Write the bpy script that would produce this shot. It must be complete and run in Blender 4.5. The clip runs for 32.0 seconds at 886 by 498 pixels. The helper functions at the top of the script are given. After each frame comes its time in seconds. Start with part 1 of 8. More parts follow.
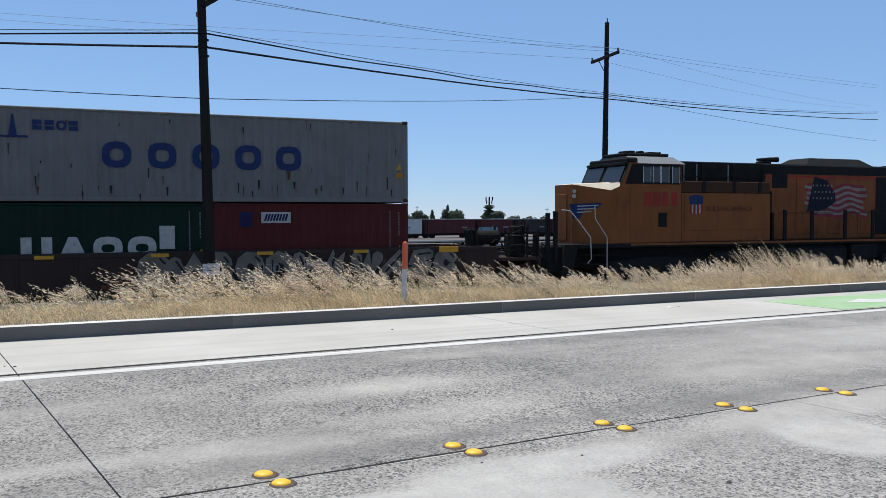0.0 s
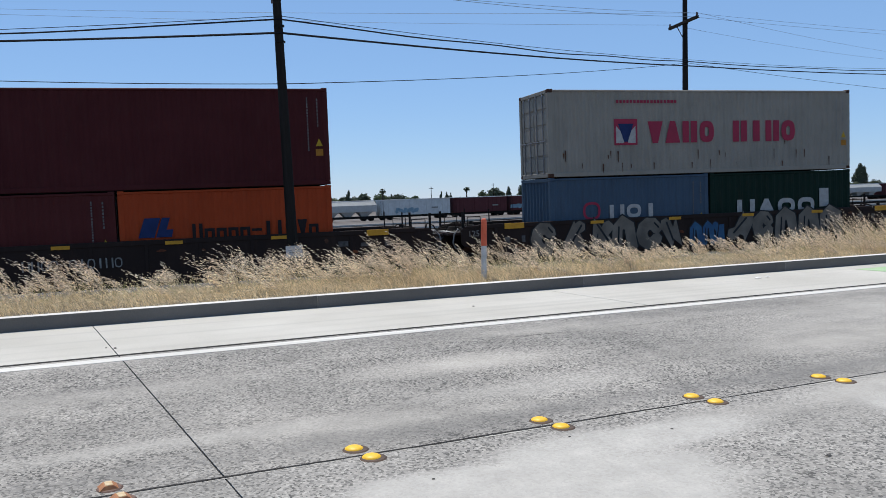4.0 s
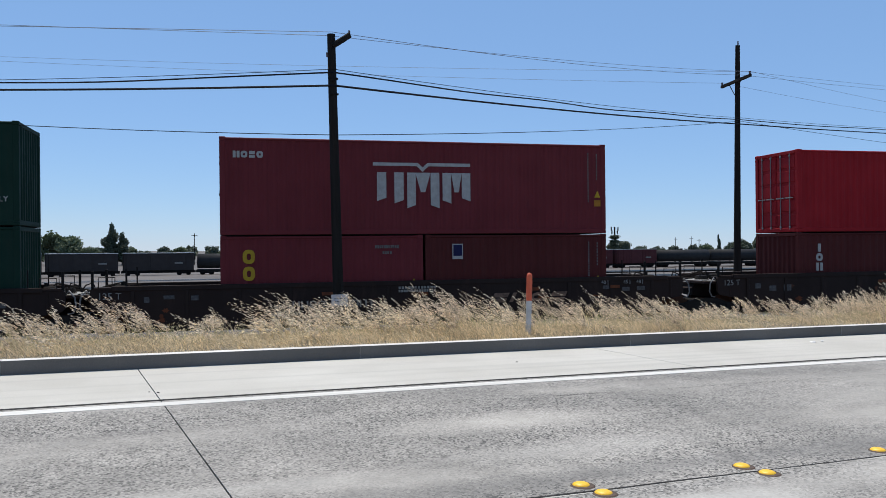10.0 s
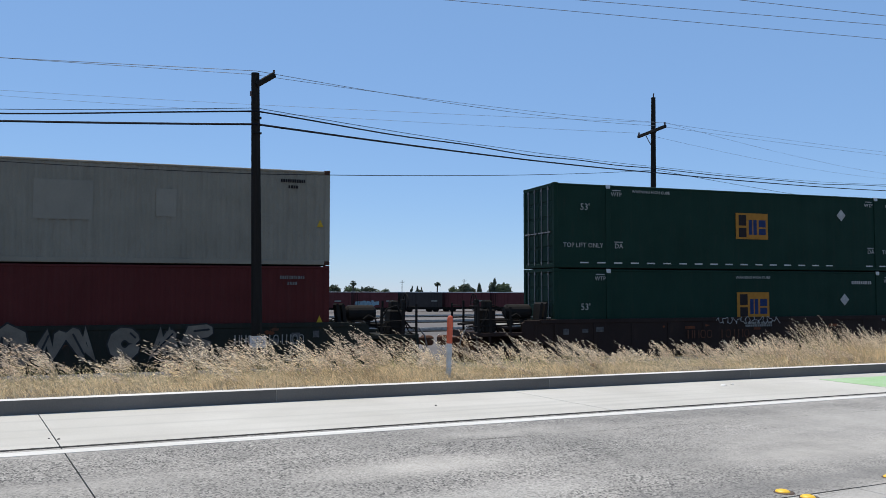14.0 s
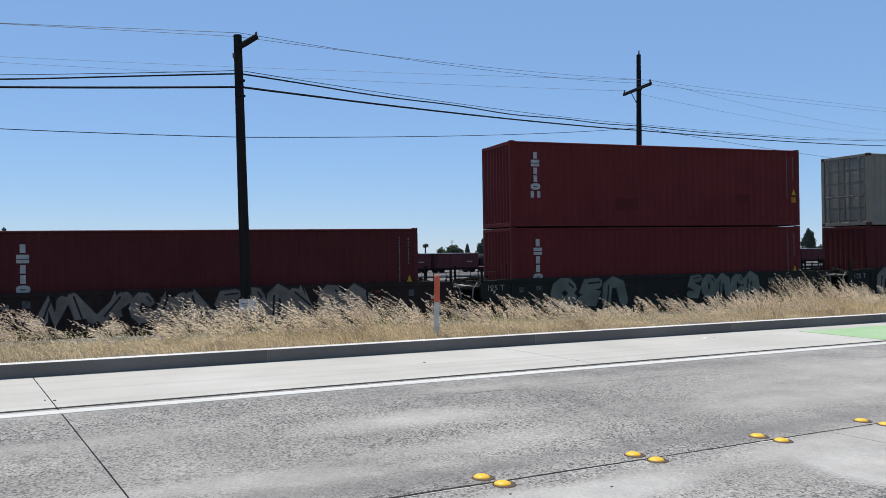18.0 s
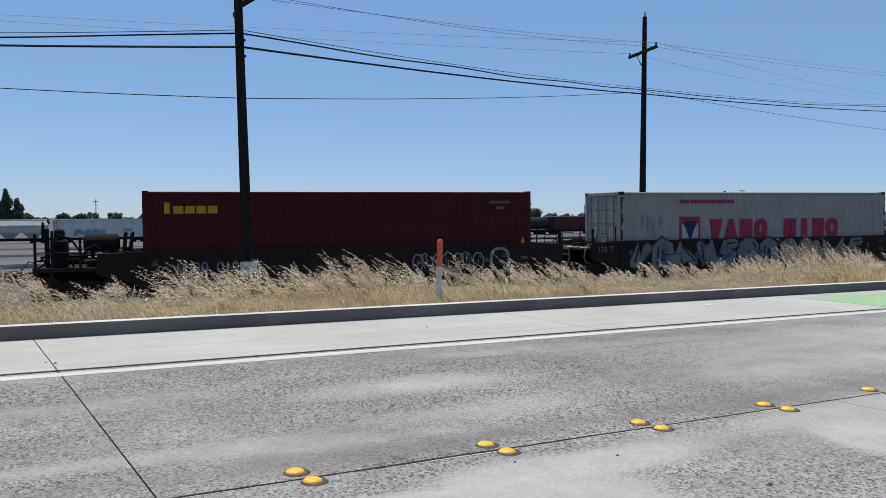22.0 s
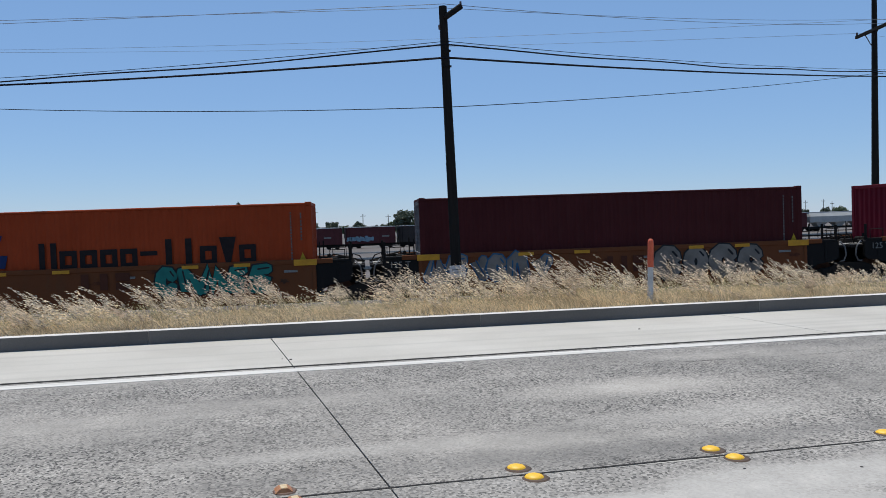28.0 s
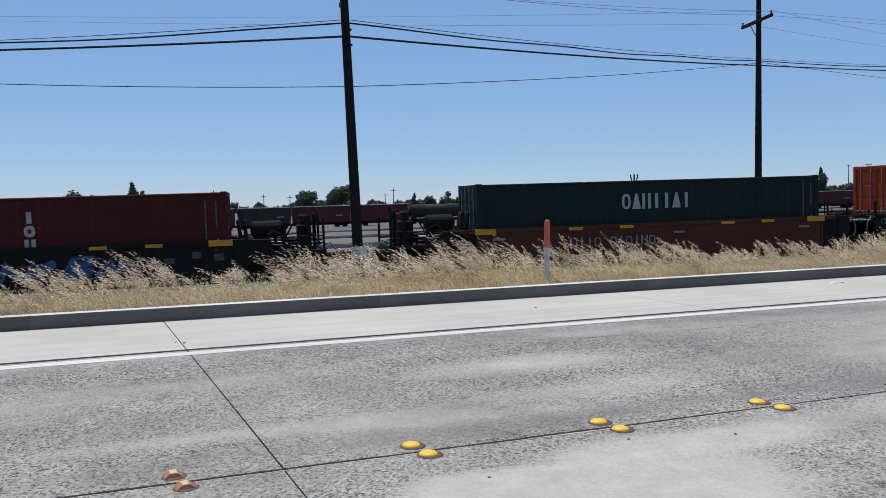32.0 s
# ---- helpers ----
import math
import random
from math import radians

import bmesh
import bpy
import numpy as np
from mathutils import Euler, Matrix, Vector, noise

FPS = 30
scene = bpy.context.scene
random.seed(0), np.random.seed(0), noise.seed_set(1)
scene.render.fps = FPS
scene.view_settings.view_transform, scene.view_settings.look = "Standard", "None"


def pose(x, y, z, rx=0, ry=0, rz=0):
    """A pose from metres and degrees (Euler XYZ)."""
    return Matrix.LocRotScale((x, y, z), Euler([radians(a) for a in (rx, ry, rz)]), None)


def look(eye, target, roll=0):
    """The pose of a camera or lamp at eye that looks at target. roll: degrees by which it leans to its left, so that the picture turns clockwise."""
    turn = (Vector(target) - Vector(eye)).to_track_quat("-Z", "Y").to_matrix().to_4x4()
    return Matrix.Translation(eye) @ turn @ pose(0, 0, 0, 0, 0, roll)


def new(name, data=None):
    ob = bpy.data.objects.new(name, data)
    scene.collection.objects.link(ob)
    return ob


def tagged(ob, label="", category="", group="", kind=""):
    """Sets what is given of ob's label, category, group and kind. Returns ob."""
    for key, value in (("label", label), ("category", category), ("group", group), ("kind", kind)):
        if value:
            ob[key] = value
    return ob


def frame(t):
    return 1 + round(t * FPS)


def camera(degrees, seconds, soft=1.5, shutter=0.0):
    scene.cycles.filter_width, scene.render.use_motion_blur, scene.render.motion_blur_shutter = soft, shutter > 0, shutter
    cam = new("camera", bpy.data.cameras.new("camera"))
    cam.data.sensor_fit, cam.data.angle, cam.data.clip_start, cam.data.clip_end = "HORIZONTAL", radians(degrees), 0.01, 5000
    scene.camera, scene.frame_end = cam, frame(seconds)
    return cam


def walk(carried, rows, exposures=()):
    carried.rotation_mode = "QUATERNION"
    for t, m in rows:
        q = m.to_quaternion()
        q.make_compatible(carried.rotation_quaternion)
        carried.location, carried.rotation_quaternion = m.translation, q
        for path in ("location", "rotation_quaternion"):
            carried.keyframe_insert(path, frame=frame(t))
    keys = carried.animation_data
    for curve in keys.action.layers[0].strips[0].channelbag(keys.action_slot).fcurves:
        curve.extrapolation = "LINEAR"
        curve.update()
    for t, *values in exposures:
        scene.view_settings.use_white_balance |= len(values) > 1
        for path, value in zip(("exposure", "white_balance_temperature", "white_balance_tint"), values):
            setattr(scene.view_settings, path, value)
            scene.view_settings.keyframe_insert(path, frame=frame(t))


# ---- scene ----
cam = camera(57.02, 32.0, soft=0.6)
PATH = [
    (0.0, pose(-0.018, -0.019, 1.421, 87.986, -0.475, -29.881)),
    (0.5, pose(-0.020, -0.016, 1.430, 87.544, -0.002, -28.834)),
    (1.0, pose(-0.009, -0.028, 1.413, 88.093, -0.638, -30.539)),
    (1.5, pose(0.013, -0.031, 1.415, 86.880, 0.185, -34.023)),
    (2.0, pose(-0.022, 0.005, 1.421, 87.219, 0.211, -26.089)),
    (2.5, pose(-0.031, 0.002, 1.426, 87.458, -0.176, -24.600)),
    (3.0, pose(-0.030, -0.013, 1.430, 87.999, -0.423, -24.823)),
    (3.5, pose(-0.018, -0.004, 1.417, 87.349, 0.556, -26.666)),
    (4.0, pose(-0.036, 0.000, 1.407, 86.457, 1.353, -24.526)),
    (4.5, pose(-0.065, -0.042, 1.410, 86.745, 0.983, -23.133)),
    (6.5, pose(0.015, 0.027, 1.412, 88.369, 0.881, -26.454)),
    (7.0, pose(0.011, 0.028, 1.418, 89.458, 0.324, -25.063)),
    (7.5, pose(0.014, 0.031, 1.421, 89.879, -0.239, -25.333)),
    (8.0, pose(0.023, 0.026, 1.380, 89.830, -0.041, -25.781)),
    (8.5, pose(0.034, 0.023, 1.407, 88.578, 0.694, -26.763)),
    (9.0, pose(-0.012, 0.012, 1.431, 89.454, 0.776, -23.030)),
    (9.5, pose(-0.017, 0.020, 1.432, 90.378, -0.120, -21.033)),
    (10.0, pose(0.001, 0.041, 1.425, 90.113, -0.128, -21.234)),
    (10.5, pose(0.029, 0.032, 1.420, 88.839, 1.052, -23.115)),
    (11.0, pose(0.025, 0.017, 1.414, 88.309, 0.693, -24.160)),
    (11.5, pose(0.029, 0.024, 1.418, 89.467, 1.573, -22.503)),
    (12.0, pose(0.033, 0.036, 1.399, 89.544, 2.772, -20.500)),
    (12.5, pose(0.018, 0.029, 1.405, 90.916, 3.134, -17.427)),
    (13.0, pose(0.011, -0.008, 1.416, 92.349, 1.320, -20.157)),
    (13.5, pose(0.046, 0.025, 1.419, 92.372, -0.106, -24.109)),
    (14.0, pose(0.047, 0.038, 1.433, 93.082, -0.728, -26.577)),
    (14.5, pose(0.017, 0.031, 1.429, 92.579, -0.172, -28.096)),
    (16.5, pose(0.056, -0.030, 1.405, 90.058, 1.249, -29.895)),
    (17.0, pose(0.050, -0.036, 1.411, 90.213, 1.065, -28.812)),
    (17.5, pose(0.017, -0.047, 1.411, 89.852, 0.953, -27.994)),
    (18.0, pose(0.006, -0.093, 1.405, 90.372, 0.198, -27.405)),
    (18.5, pose(0.023, -0.036, 1.416, 90.154, 0.332, -26.267)),
    (19.0, pose(0.024, -0.012, 1.420, 90.593, 0.610, -24.186)),
    (19.5, pose(0.021, -0.012, 1.406, 89.804, -0.736, -25.782)),
    (20.0, pose(0.010, -0.014, 1.415, 89.530, -0.435, -26.487)),
    (20.5, pose(0.028, -0.023, 1.412, 88.615, -0.131, -27.084)),
    (21.0, pose(0.041, -0.001, 1.395, 88.342, 0.232, -28.619)),
    (21.5, pose(0.033, 0.014, 1.408, 88.306, 0.044, -27.742)),
    (22.0, pose(0.036, 0.015, 1.412, 87.815, -0.193, -27.302)),
    (22.5, pose(0.029, 0.005, 1.427, 87.732, -0.079, -26.757)),
    (23.0, pose(0.023, 0.017, 1.412, 87.110, -0.285, -27.324)),
    (23.5, pose(-0.015, 0.026, 1.410, 87.213, -0.010, -21.830)),
    (24.0, pose(-0.027, -0.024, 1.403, 87.411, 0.487, -20.802)),
    (24.5, pose(-0.012, -0.007, 1.399, 85.845, 0.962, -22.047)),
    (25.0, pose(-0.006, -0.012, 1.391, 86.784, 1.381, -20.544)),
    (25.5, pose(-0.033, -0.001, 1.391, 86.842, 0.891, -17.368)),
    (27.5, pose(-0.051, 0.010, 1.390, 87.807, 1.253, -14.552)),
    (28.0, pose(-0.050, 0.006, 1.390, 88.201, 1.321, -13.170)),
    (28.5, pose(-0.038, 0.003, 1.393, 87.809, 1.380, -12.724)),
    (29.0, pose(-0.046, -0.007, 1.384, 87.479, 0.839, -12.550)),
    (29.5, pose(-0.032, 0.003, 1.382, 86.984, 0.849, -13.931)),
    (30.0, pose(-0.047, -0.000, 1.381, 87.392, 1.179, -13.280)),
    (30.5, pose(-0.050, -0.004, 1.388, 86.900, 0.017, -14.584)),
    (31.0, pose(-0.051, -0.010, 1.394, 87.159, 0.448, -15.529)),
    (31.5, pose(-0.021, 0.001, 1.394, 86.806, 0.254, -19.478)),
    (32.0, pose(-0.004, -0.020, 1.382, 86.737, 1.125, -19.932)),
]
walk(cam, PATH, exposures=[(0.0, 0.0), (17.5, 0.0), (20.0, -0.2), (32.0, -0.2)])

# ---- light ----
SUN_TO = Vector((-0.02, 0.31, 0.95)).normalized()
world = bpy.data.worlds.new("sky")
scene.world = world
world.use_nodes = True
wn = world.node_tree.nodes
sky = wn.new("ShaderNodeTexSky")
sky.sky_type = "NISHITA"
sky.sun_disc = False
sky.sun_elevation = math.asin(SUN_TO.z)
sky.sun_rotation = math.atan2(SUN_TO.x, SUN_TO.y)
sky.altitude = 20
sky.air_density, sky.dust_density, sky.ozone_density = 0.9, 0.0, 7.0
wn["Background"].inputs["Strength"].default_value = 0.122
tint = wn.new("ShaderNodeMix")
tint.data_type, tint.blend_type = "RGBA", "MULTIPLY"
tint.inputs["Factor"].default_value = 1.0
tint.inputs["B"].default_value = (1.0, 0.97, 1.0, 1)
world.node_tree.links.new(sky.outputs[0], tint.inputs["A"])
# thin even haze over the clear sky
haze = wn.new("ShaderNodeMix")
haze.data_type = "RGBA"
haze.inputs["Factor"].default_value = 0.5
haze.inputs["B"].default_value = (2.16, 3.95, 6.78, 1)
world.node_tree.links.new(tint.outputs["Result"], haze.inputs["A"])
world.node_tree.links.new(haze.outputs["Result"], wn["Background"].inputs["Color"])
sun = new("sun", bpy.data.lights.new("sun", "SUN"))
sun.data.energy, sun.data.angle, sun.data.color = 4.75, radians(0.55), (1.0, 0.945, 0.85)
sun.matrix_world = look(SUN_TO * 60, (0, 0, 0))


# ---- materials ----
def mat(name, a, b=None, scale=4.0, rough=0.7, metal=0.0, bump=0.0, fine=60.0, dirt=None, dirt_amount=0.0,
        stretch=(1, 1, 1), transl=0.0, coat=0.0, spread=0.0, gloss=0.5):
    """Two scales of colour variation, an optional layer of dirt with its own shape, and fine relief."""
    m = bpy.data.materials.new(name)
    m.use_nodes = True
    n, l = m.node_tree.nodes, m.node_tree.links
    bsdf = n["Principled BSDF"]
    b = b or tuple(c * 0.82 for c in a)
    co = n.new("ShaderNodeTexCoord")
    mp = n.new("ShaderNodeMapping")
    mp.inputs["Scale"].default_value = stretch
    l.new(co.outputs["Object"], mp.inputs["Vector"])
    big = n.new("ShaderNodeTexNoise")
    big.inputs["Scale"].default_value, big.inputs["Detail"].default_value = scale, 6
    small = n.new("ShaderNodeTexNoise")
    small.inputs["Scale"].default_value, small.inputs["Detail"].default_value = fine, 3
    l.new(mp.outputs[0], big.inputs["Vector"])
    l.new(mp.outputs[0], small.inputs["Vector"])
    ramp = n.new("ShaderNodeMapRange")
    ramp.inputs["From Min"].default_value, ramp.inputs["From Max"].default_value = 0.32, 0.68
    l.new(big.outputs["Fac"], ramp.inputs["Value"])
    mix = n.new("ShaderNodeMix")
    mix.data_type = "RGBA"
    mix.inputs["A"].default_value, mix.inputs["B"].default_value = (*a, 1), (*b, 1)
    l.new(ramp.outputs[0], mix.inputs["Factor"])
    out = mix.outputs["Result"]
    grain = n.new("ShaderNodeMix")
    grain.data_type, grain.blend_type = "RGBA", "OVERLAY"
    grain.inputs["Factor"].default_value = 0.25
    l.new(out, grain.inputs["A"])
    l.new(small.outputs["Fac"], grain.inputs["B"])
    out = grain.outputs["Result"]
    if spread:
        info = n.new("ShaderNodeObjectInfo")
        hsv = n.new("ShaderNodeHueSaturation")
        mr = n.new("ShaderNodeMapRange")
        mr.inputs["To Min"].default_value, mr.inputs["To Max"].default_value = 1 - spread, 1 + spread
        l.new(info.outputs["Random"], mr.inputs["Value"])
        l.new(mr.outputs[0], hsv.inputs["Value"])
        l.new(out, hsv.inputs["Color"])
        out = hsv.outputs[0]
    if dirt:
        dn = n.new("ShaderNodeTexNoise")
        dm = n.new("ShaderNodeMapping")
        dm.inputs["Scale"].default_value = (3.0, 3.0, 0.7)
        dn.inputs["Scale"].default_value, dn.inputs["Detail"].default_value = 1.6, 8
        dn.inputs["Roughness"].default_value = 0.7
        l.new(co.outputs["Object"], dm.inputs["Vector"])
        l.new(dm.outputs[0], dn.inputs["Vector"])
        dr = n.new("ShaderNodeMapRange")
        dr.inputs["From Min"].default_value, dr.inputs["From Max"].default_value = 0.52, 0.72
        dr.inputs["To Max"].default_value = dirt_amount
        l.new(dn.outputs["Fac"], dr.inputs["Value"])
        dx = n.new("ShaderNodeMix")
        dx.data_type = "RGBA"
        dx.inputs["B"].default_value = (*dirt, 1)
        l.new(dr.outputs[0], dx.inputs["Factor"])
        l.new(out, dx.inputs["A"])
        out = dx.outputs["Result"]
    l.new(out, bsdf.inputs["Base Color"])
    rr = n.new("ShaderNodeMapRange")
    rr.inputs["To Min"].default_value, rr.inputs["To Max"].default_value = max(rough - 0.12, 0.02), min(rough + 0.12, 1)
    l.new(big.outputs["Fac"], rr.inputs["Value"])
    l.new(rr.outputs[0], bsdf.inputs["Roughness"])
    bsdf.inputs["Metallic"].default_value = metal
    bsdf.inputs["Specular IOR Level"].default_value = gloss
    if coat:
        bsdf.inputs["Coat Weight"].default_value = coat
    if bump:
        bp = n.new("ShaderNodeBump")
        bp.inputs["Strength"].default_value, bp.inputs["Distance"].default_value = bump, 0.01
        l.new(small.outputs["Fac"], bp.inputs["Height"])
        l.new(bp.outputs[0], bsdf.inputs["Normal"])
    if transl:
        tr = n.new("ShaderNodeBsdfTranslucent")
        l.new(out, tr.inputs["Color"])
        ms = n.new("ShaderNodeMixShader")
        ms.inputs[0].default_value = transl
        l.new(bsdf.outputs[0], ms.inputs[1])
        l.new(tr.outputs[0], ms.inputs[2])
        l.new(ms.outputs[0], n["Material Output"].inputs["Surface"])
    return m


STEEL_DARK = mat("dark_steel", (0.010, 0.0092, 0.0085), (0.020, 0.0165, 0.014), 3, 0.85, 0.0, 0.2, 40, gloss=0.12)
STEEL_BARE = mat("bare_steel", (0.45, 0.44, 0.42), (0.3, 0.28, 0.26), 6, 0.45, 0.8, 0.1)
RUST = mat("rust", (0.10, 0.045, 0.025), (0.05, 0.026, 0.018), 5, 0.95, 0.0, 0.3, gloss=0.15)
WHITE = mat("white_paint", (0.56, 0.55, 0.52), (0.42, 0.41, 0.385), 6, 0.6, 0, 0.05)
REFLECT = mat("reflective_yellow", (0.62, 0.30, 0.025), (0.48, 0.23, 0.025), 4, 0.6, 0, 0, gloss=0.2)
YELLOW = mat("yellow_paint", (0.86, 0.50, 0.02), (0.75, 0.42, 0.02), 6, 0.5, 0, 0.05)
ORANGE_RED = mat("orange_red_plastic", (0.62, 0.10, 0.035), (0.5, 0.08, 0.03), 5, 0.55)
ROD = mat("dull_galvanised_rod", (0.26, 0.25, 0.25), (0.16, 0.15, 0.15), 9, 0.6, 0.3)
GALV = mat("galvanised_steel", (0.5, 0.51, 0.52), (0.38, 0.39, 0.4), 8, 0.45, 0.6)
GLASS_DARK = mat("dark_glass", (0.015, 0.018, 0.022), (0.02, 0.022, 0.026), 1, 0.12)


# ---- mesh building ----
class Build:
    """Collects vertices and faces of one part."""

    def __init__(self):
        self.v, self.f = [], []

    def add(self, verts, faces):
        k = len(self.v)
        self.v += [tuple(p) for p in verts]
        self.f += [tuple(i + k for i in q) for q in faces]
        return self

    def box(self, x0, y0, z0, x1, y1, z1):
        self.add([(x, y, z) for z in (z0, z1) for y in (y0, y1) for x in (x0, x1)],
                 [(0, 2, 3, 1), (4, 5, 7, 6), (0, 1, 5, 4), (2, 6, 7, 3), (0, 4, 6, 2), (1, 3, 7, 5)])
        return self

    def cbox(self, x0, y0, z0, x1, y1, z1, c=0.02):
        """A box with chamfered edges."""
        lo, hi = (x0, y0, z0), (x1, y1, z1)
        vs, idx = [], {}
        for sx in (0, 1):
            for sy in (0, 1):
                for sz in (0, 1):
                    s = (sx, sy, sz)
                    for a in range(3):
                        p = [0, 0, 0]
                        for ax in range(3):
                            e = hi[ax] if s[ax] else lo[ax]
                            p[ax] = e if ax == a else (e - c if s[ax] else e + c)
                        idx[s, a] = len(vs)
                        vs.append(p)
        fs = []
        for a in range(3):
            b, d = (a + 1) % 3, (a + 2) % 3
            for side in (0, 1):
                ring = []
                for sb, sd in ((0, 0), (1, 0), (1, 1), (0, 1)):
                    s = [0, 0, 0]
                    s[a], s[b], s[d] = side, sb, sd
                    ring.append(idx[tuple(s), a])
                fs.append(ring if side else ring[::-1])
            for sb in (0, 1):
                for sd in (0, 1):
                    s0, s1 = [0, 0, 0], [0, 0, 0]
                    s0[b] = s1[b] = sb
                    s0[d] = s1[d] = sd
                    s1[a] = 1
                    q = [idx[tuple(s0), b], idx[tuple(s1), b], idx[tuple(s1), d], idx[tuple(s0), d]]
                    fs.append(q if sb == sd else q[::-1])
        for sx in (0, 1):
            for sy in (0, 1):
                for sz in (0, 1):
                    q = [idx[(sx, sy, sz), a] for a in range(3)]
                    fs.append(q if (sx + sy + sz) % 2 else q[::-1])
        return self.add(vs, fs)

    def tube(self, p, q, r, n=8, r2=None):
        p, q = Vector(p), Vector(q)
        r2 = r if r2 is None else r2
        d = (q - p).normalized()
        a = d.orthogonal().normalized()
        b = d.cross(a)
        ring = [a * math.cos(2 * math.pi * i / n) + b * math.sin(2 * math.pi * i / n) for i in range(n)]
        vs = [p + v * r for v in ring] + [q + v * r2 for v in ring]
        fs = [(i, (i + 1) % n, n + (i + 1) % n, n + i) for i in range(n)]
        fs += [tuple(range(n - 1, -1, -1)), tuple(range(n, 2 * n))]
        return self.add(vs, fs)

    def path(self, pts, r, n=6):
        """One bent tube along the points."""
        pts = [Vector(p) for p in pts]
        vs, fs = [], []
        a = None
        for i, p in enumerate(pts):
            d = (pts[min(i + 1, len(pts) - 1)] - pts[max(i - 1, 0)]).normalized()
            a = d.orthogonal().normalized() if a is None else (a - d * a.dot(d)).normalized()
            c = d.cross(a)
            vs += [p + (a * math.cos(2 * math.pi * k / n) + c * math.sin(2 * math.pi * k / n)) * r for k in range(n)]
            if i:
                o = (i - 1) * n
                fs += [(o + k, o + (k + 1) % n, o + n + (k + 1) % n, o + n + k) for k in range(n)]
        m = len(vs)
        fs += [tuple(range(n - 1, -1, -1)), tuple(range(m - n, m))]
        return self.add(vs, fs)

    def prism(self, outline, y0, y1):
        """An outline in x and z, carried from y0 to y1 (seen from -y it runs anticlockwise)."""
        n = len(outline)
        vs = [(x, y0, z) for x, z in outline] + [(x, y1, z) for x, z in outline]
        fs = [tuple(range(n)), tuple(range(2 * n - 1, n - 1, -1))]
        fs += [((i + 1) % n, i, n + i, n + (i + 1) % n) for i in range(n)]
        return self.add(vs, fs)

    def mesh(self, name, material, smooth=False):
        me = bpy.data.meshes.new(name)
        me.from_pydata(self.v, [], self.f)
        me.materials.append(material)
        if smooth:
            me.polygons.foreach_set("use_smooth", [True] * len(me.polygons))
        return me


def part(name, b, material, parent=None, label="", at=None, smooth=False):
    """One mesh object, under a thing or under a part."""
    data = b.mesh(name, material, smooth) if isinstance(b, Build) else b
    ob = new(name, data)
    if parent is not None:
        ob.parent = parent
    if at is not None:
        ob.matrix_basis = at
    if label:
        tagged(ob, label)
    return ob


def thing(name, label, category, group="", at=None):
    ob = new(name)
    ob.empty_display_size = 0.3
    if at is not None:
        ob.matrix_basis = at
    return tagged(ob, label, category, group)


def words(name, body, size, material, parent, at, label=""):
    """Lettering in the built-in font as a thin mesh, standing upright and read from -y."""
    c = bpy.data.curves.new(name, "FONT")
    c.body, c.size, c.extrude, c.align_x, c.align_y = body, size, 0.003, "CENTER", "CENTER"
    c.resolution_u = 2
    tmp = bpy.data.objects.new(name, c)
    me = bpy.data.meshes.new_from_object(tmp)
    bpy.data.objects.remove(tmp)
    bpy.data.curves.remove(c)
    me.materials.append(material)
    me.transform(Matrix.Rotation(radians(90), 4, "X"))
    return part(name, me, material, parent, label, at)


# ---- the railway's line and the train's travel ----
RAIL = pose(0, 24.908, -1.134, 0, -0.731, -7.462)
TRAVEL = [
    (0, -0.11), (0.1, 0.73), (0.5, 4.07), (1, 8.29), (2, 16.96), (3, 25.09), (4, 33.91), (4.5, 38.20), (6.5, 55.04),
    (7, 59.30), (8, 67.50), (9, 75.99), (10, 84.50), (11, 93.37), (12, 101.87), (13, 110.30), (14, 119.18), (14.5, 123.46),
    (16.5, 140.87), (17, 145.26), (18, 153.58), (19, 162.59), (20, 170.96), (21, 180.05), (22, 188.73), (23, 197.20), (24, 206.18),
    (25, 214.68), (25.5, 218.93), (27.5, 236.78), (28, 241.12), (29, 250.54), (30, 258.76), (31, 267.91), (31.5, 272.41), (31.9, 276.02),
    (32, 276.92),
]

MOVING = []


def rides(ob, u):
    """Note that a thing moves with the train, with its origin u metres along the track at the start."""
    MOVING.append((ob, u, ob.matrix_basis.copy()))
    ob.matrix_basis = RAIL @ Matrix.Translation((u, 0, 0)) @ ob.matrix_basis
    return ob


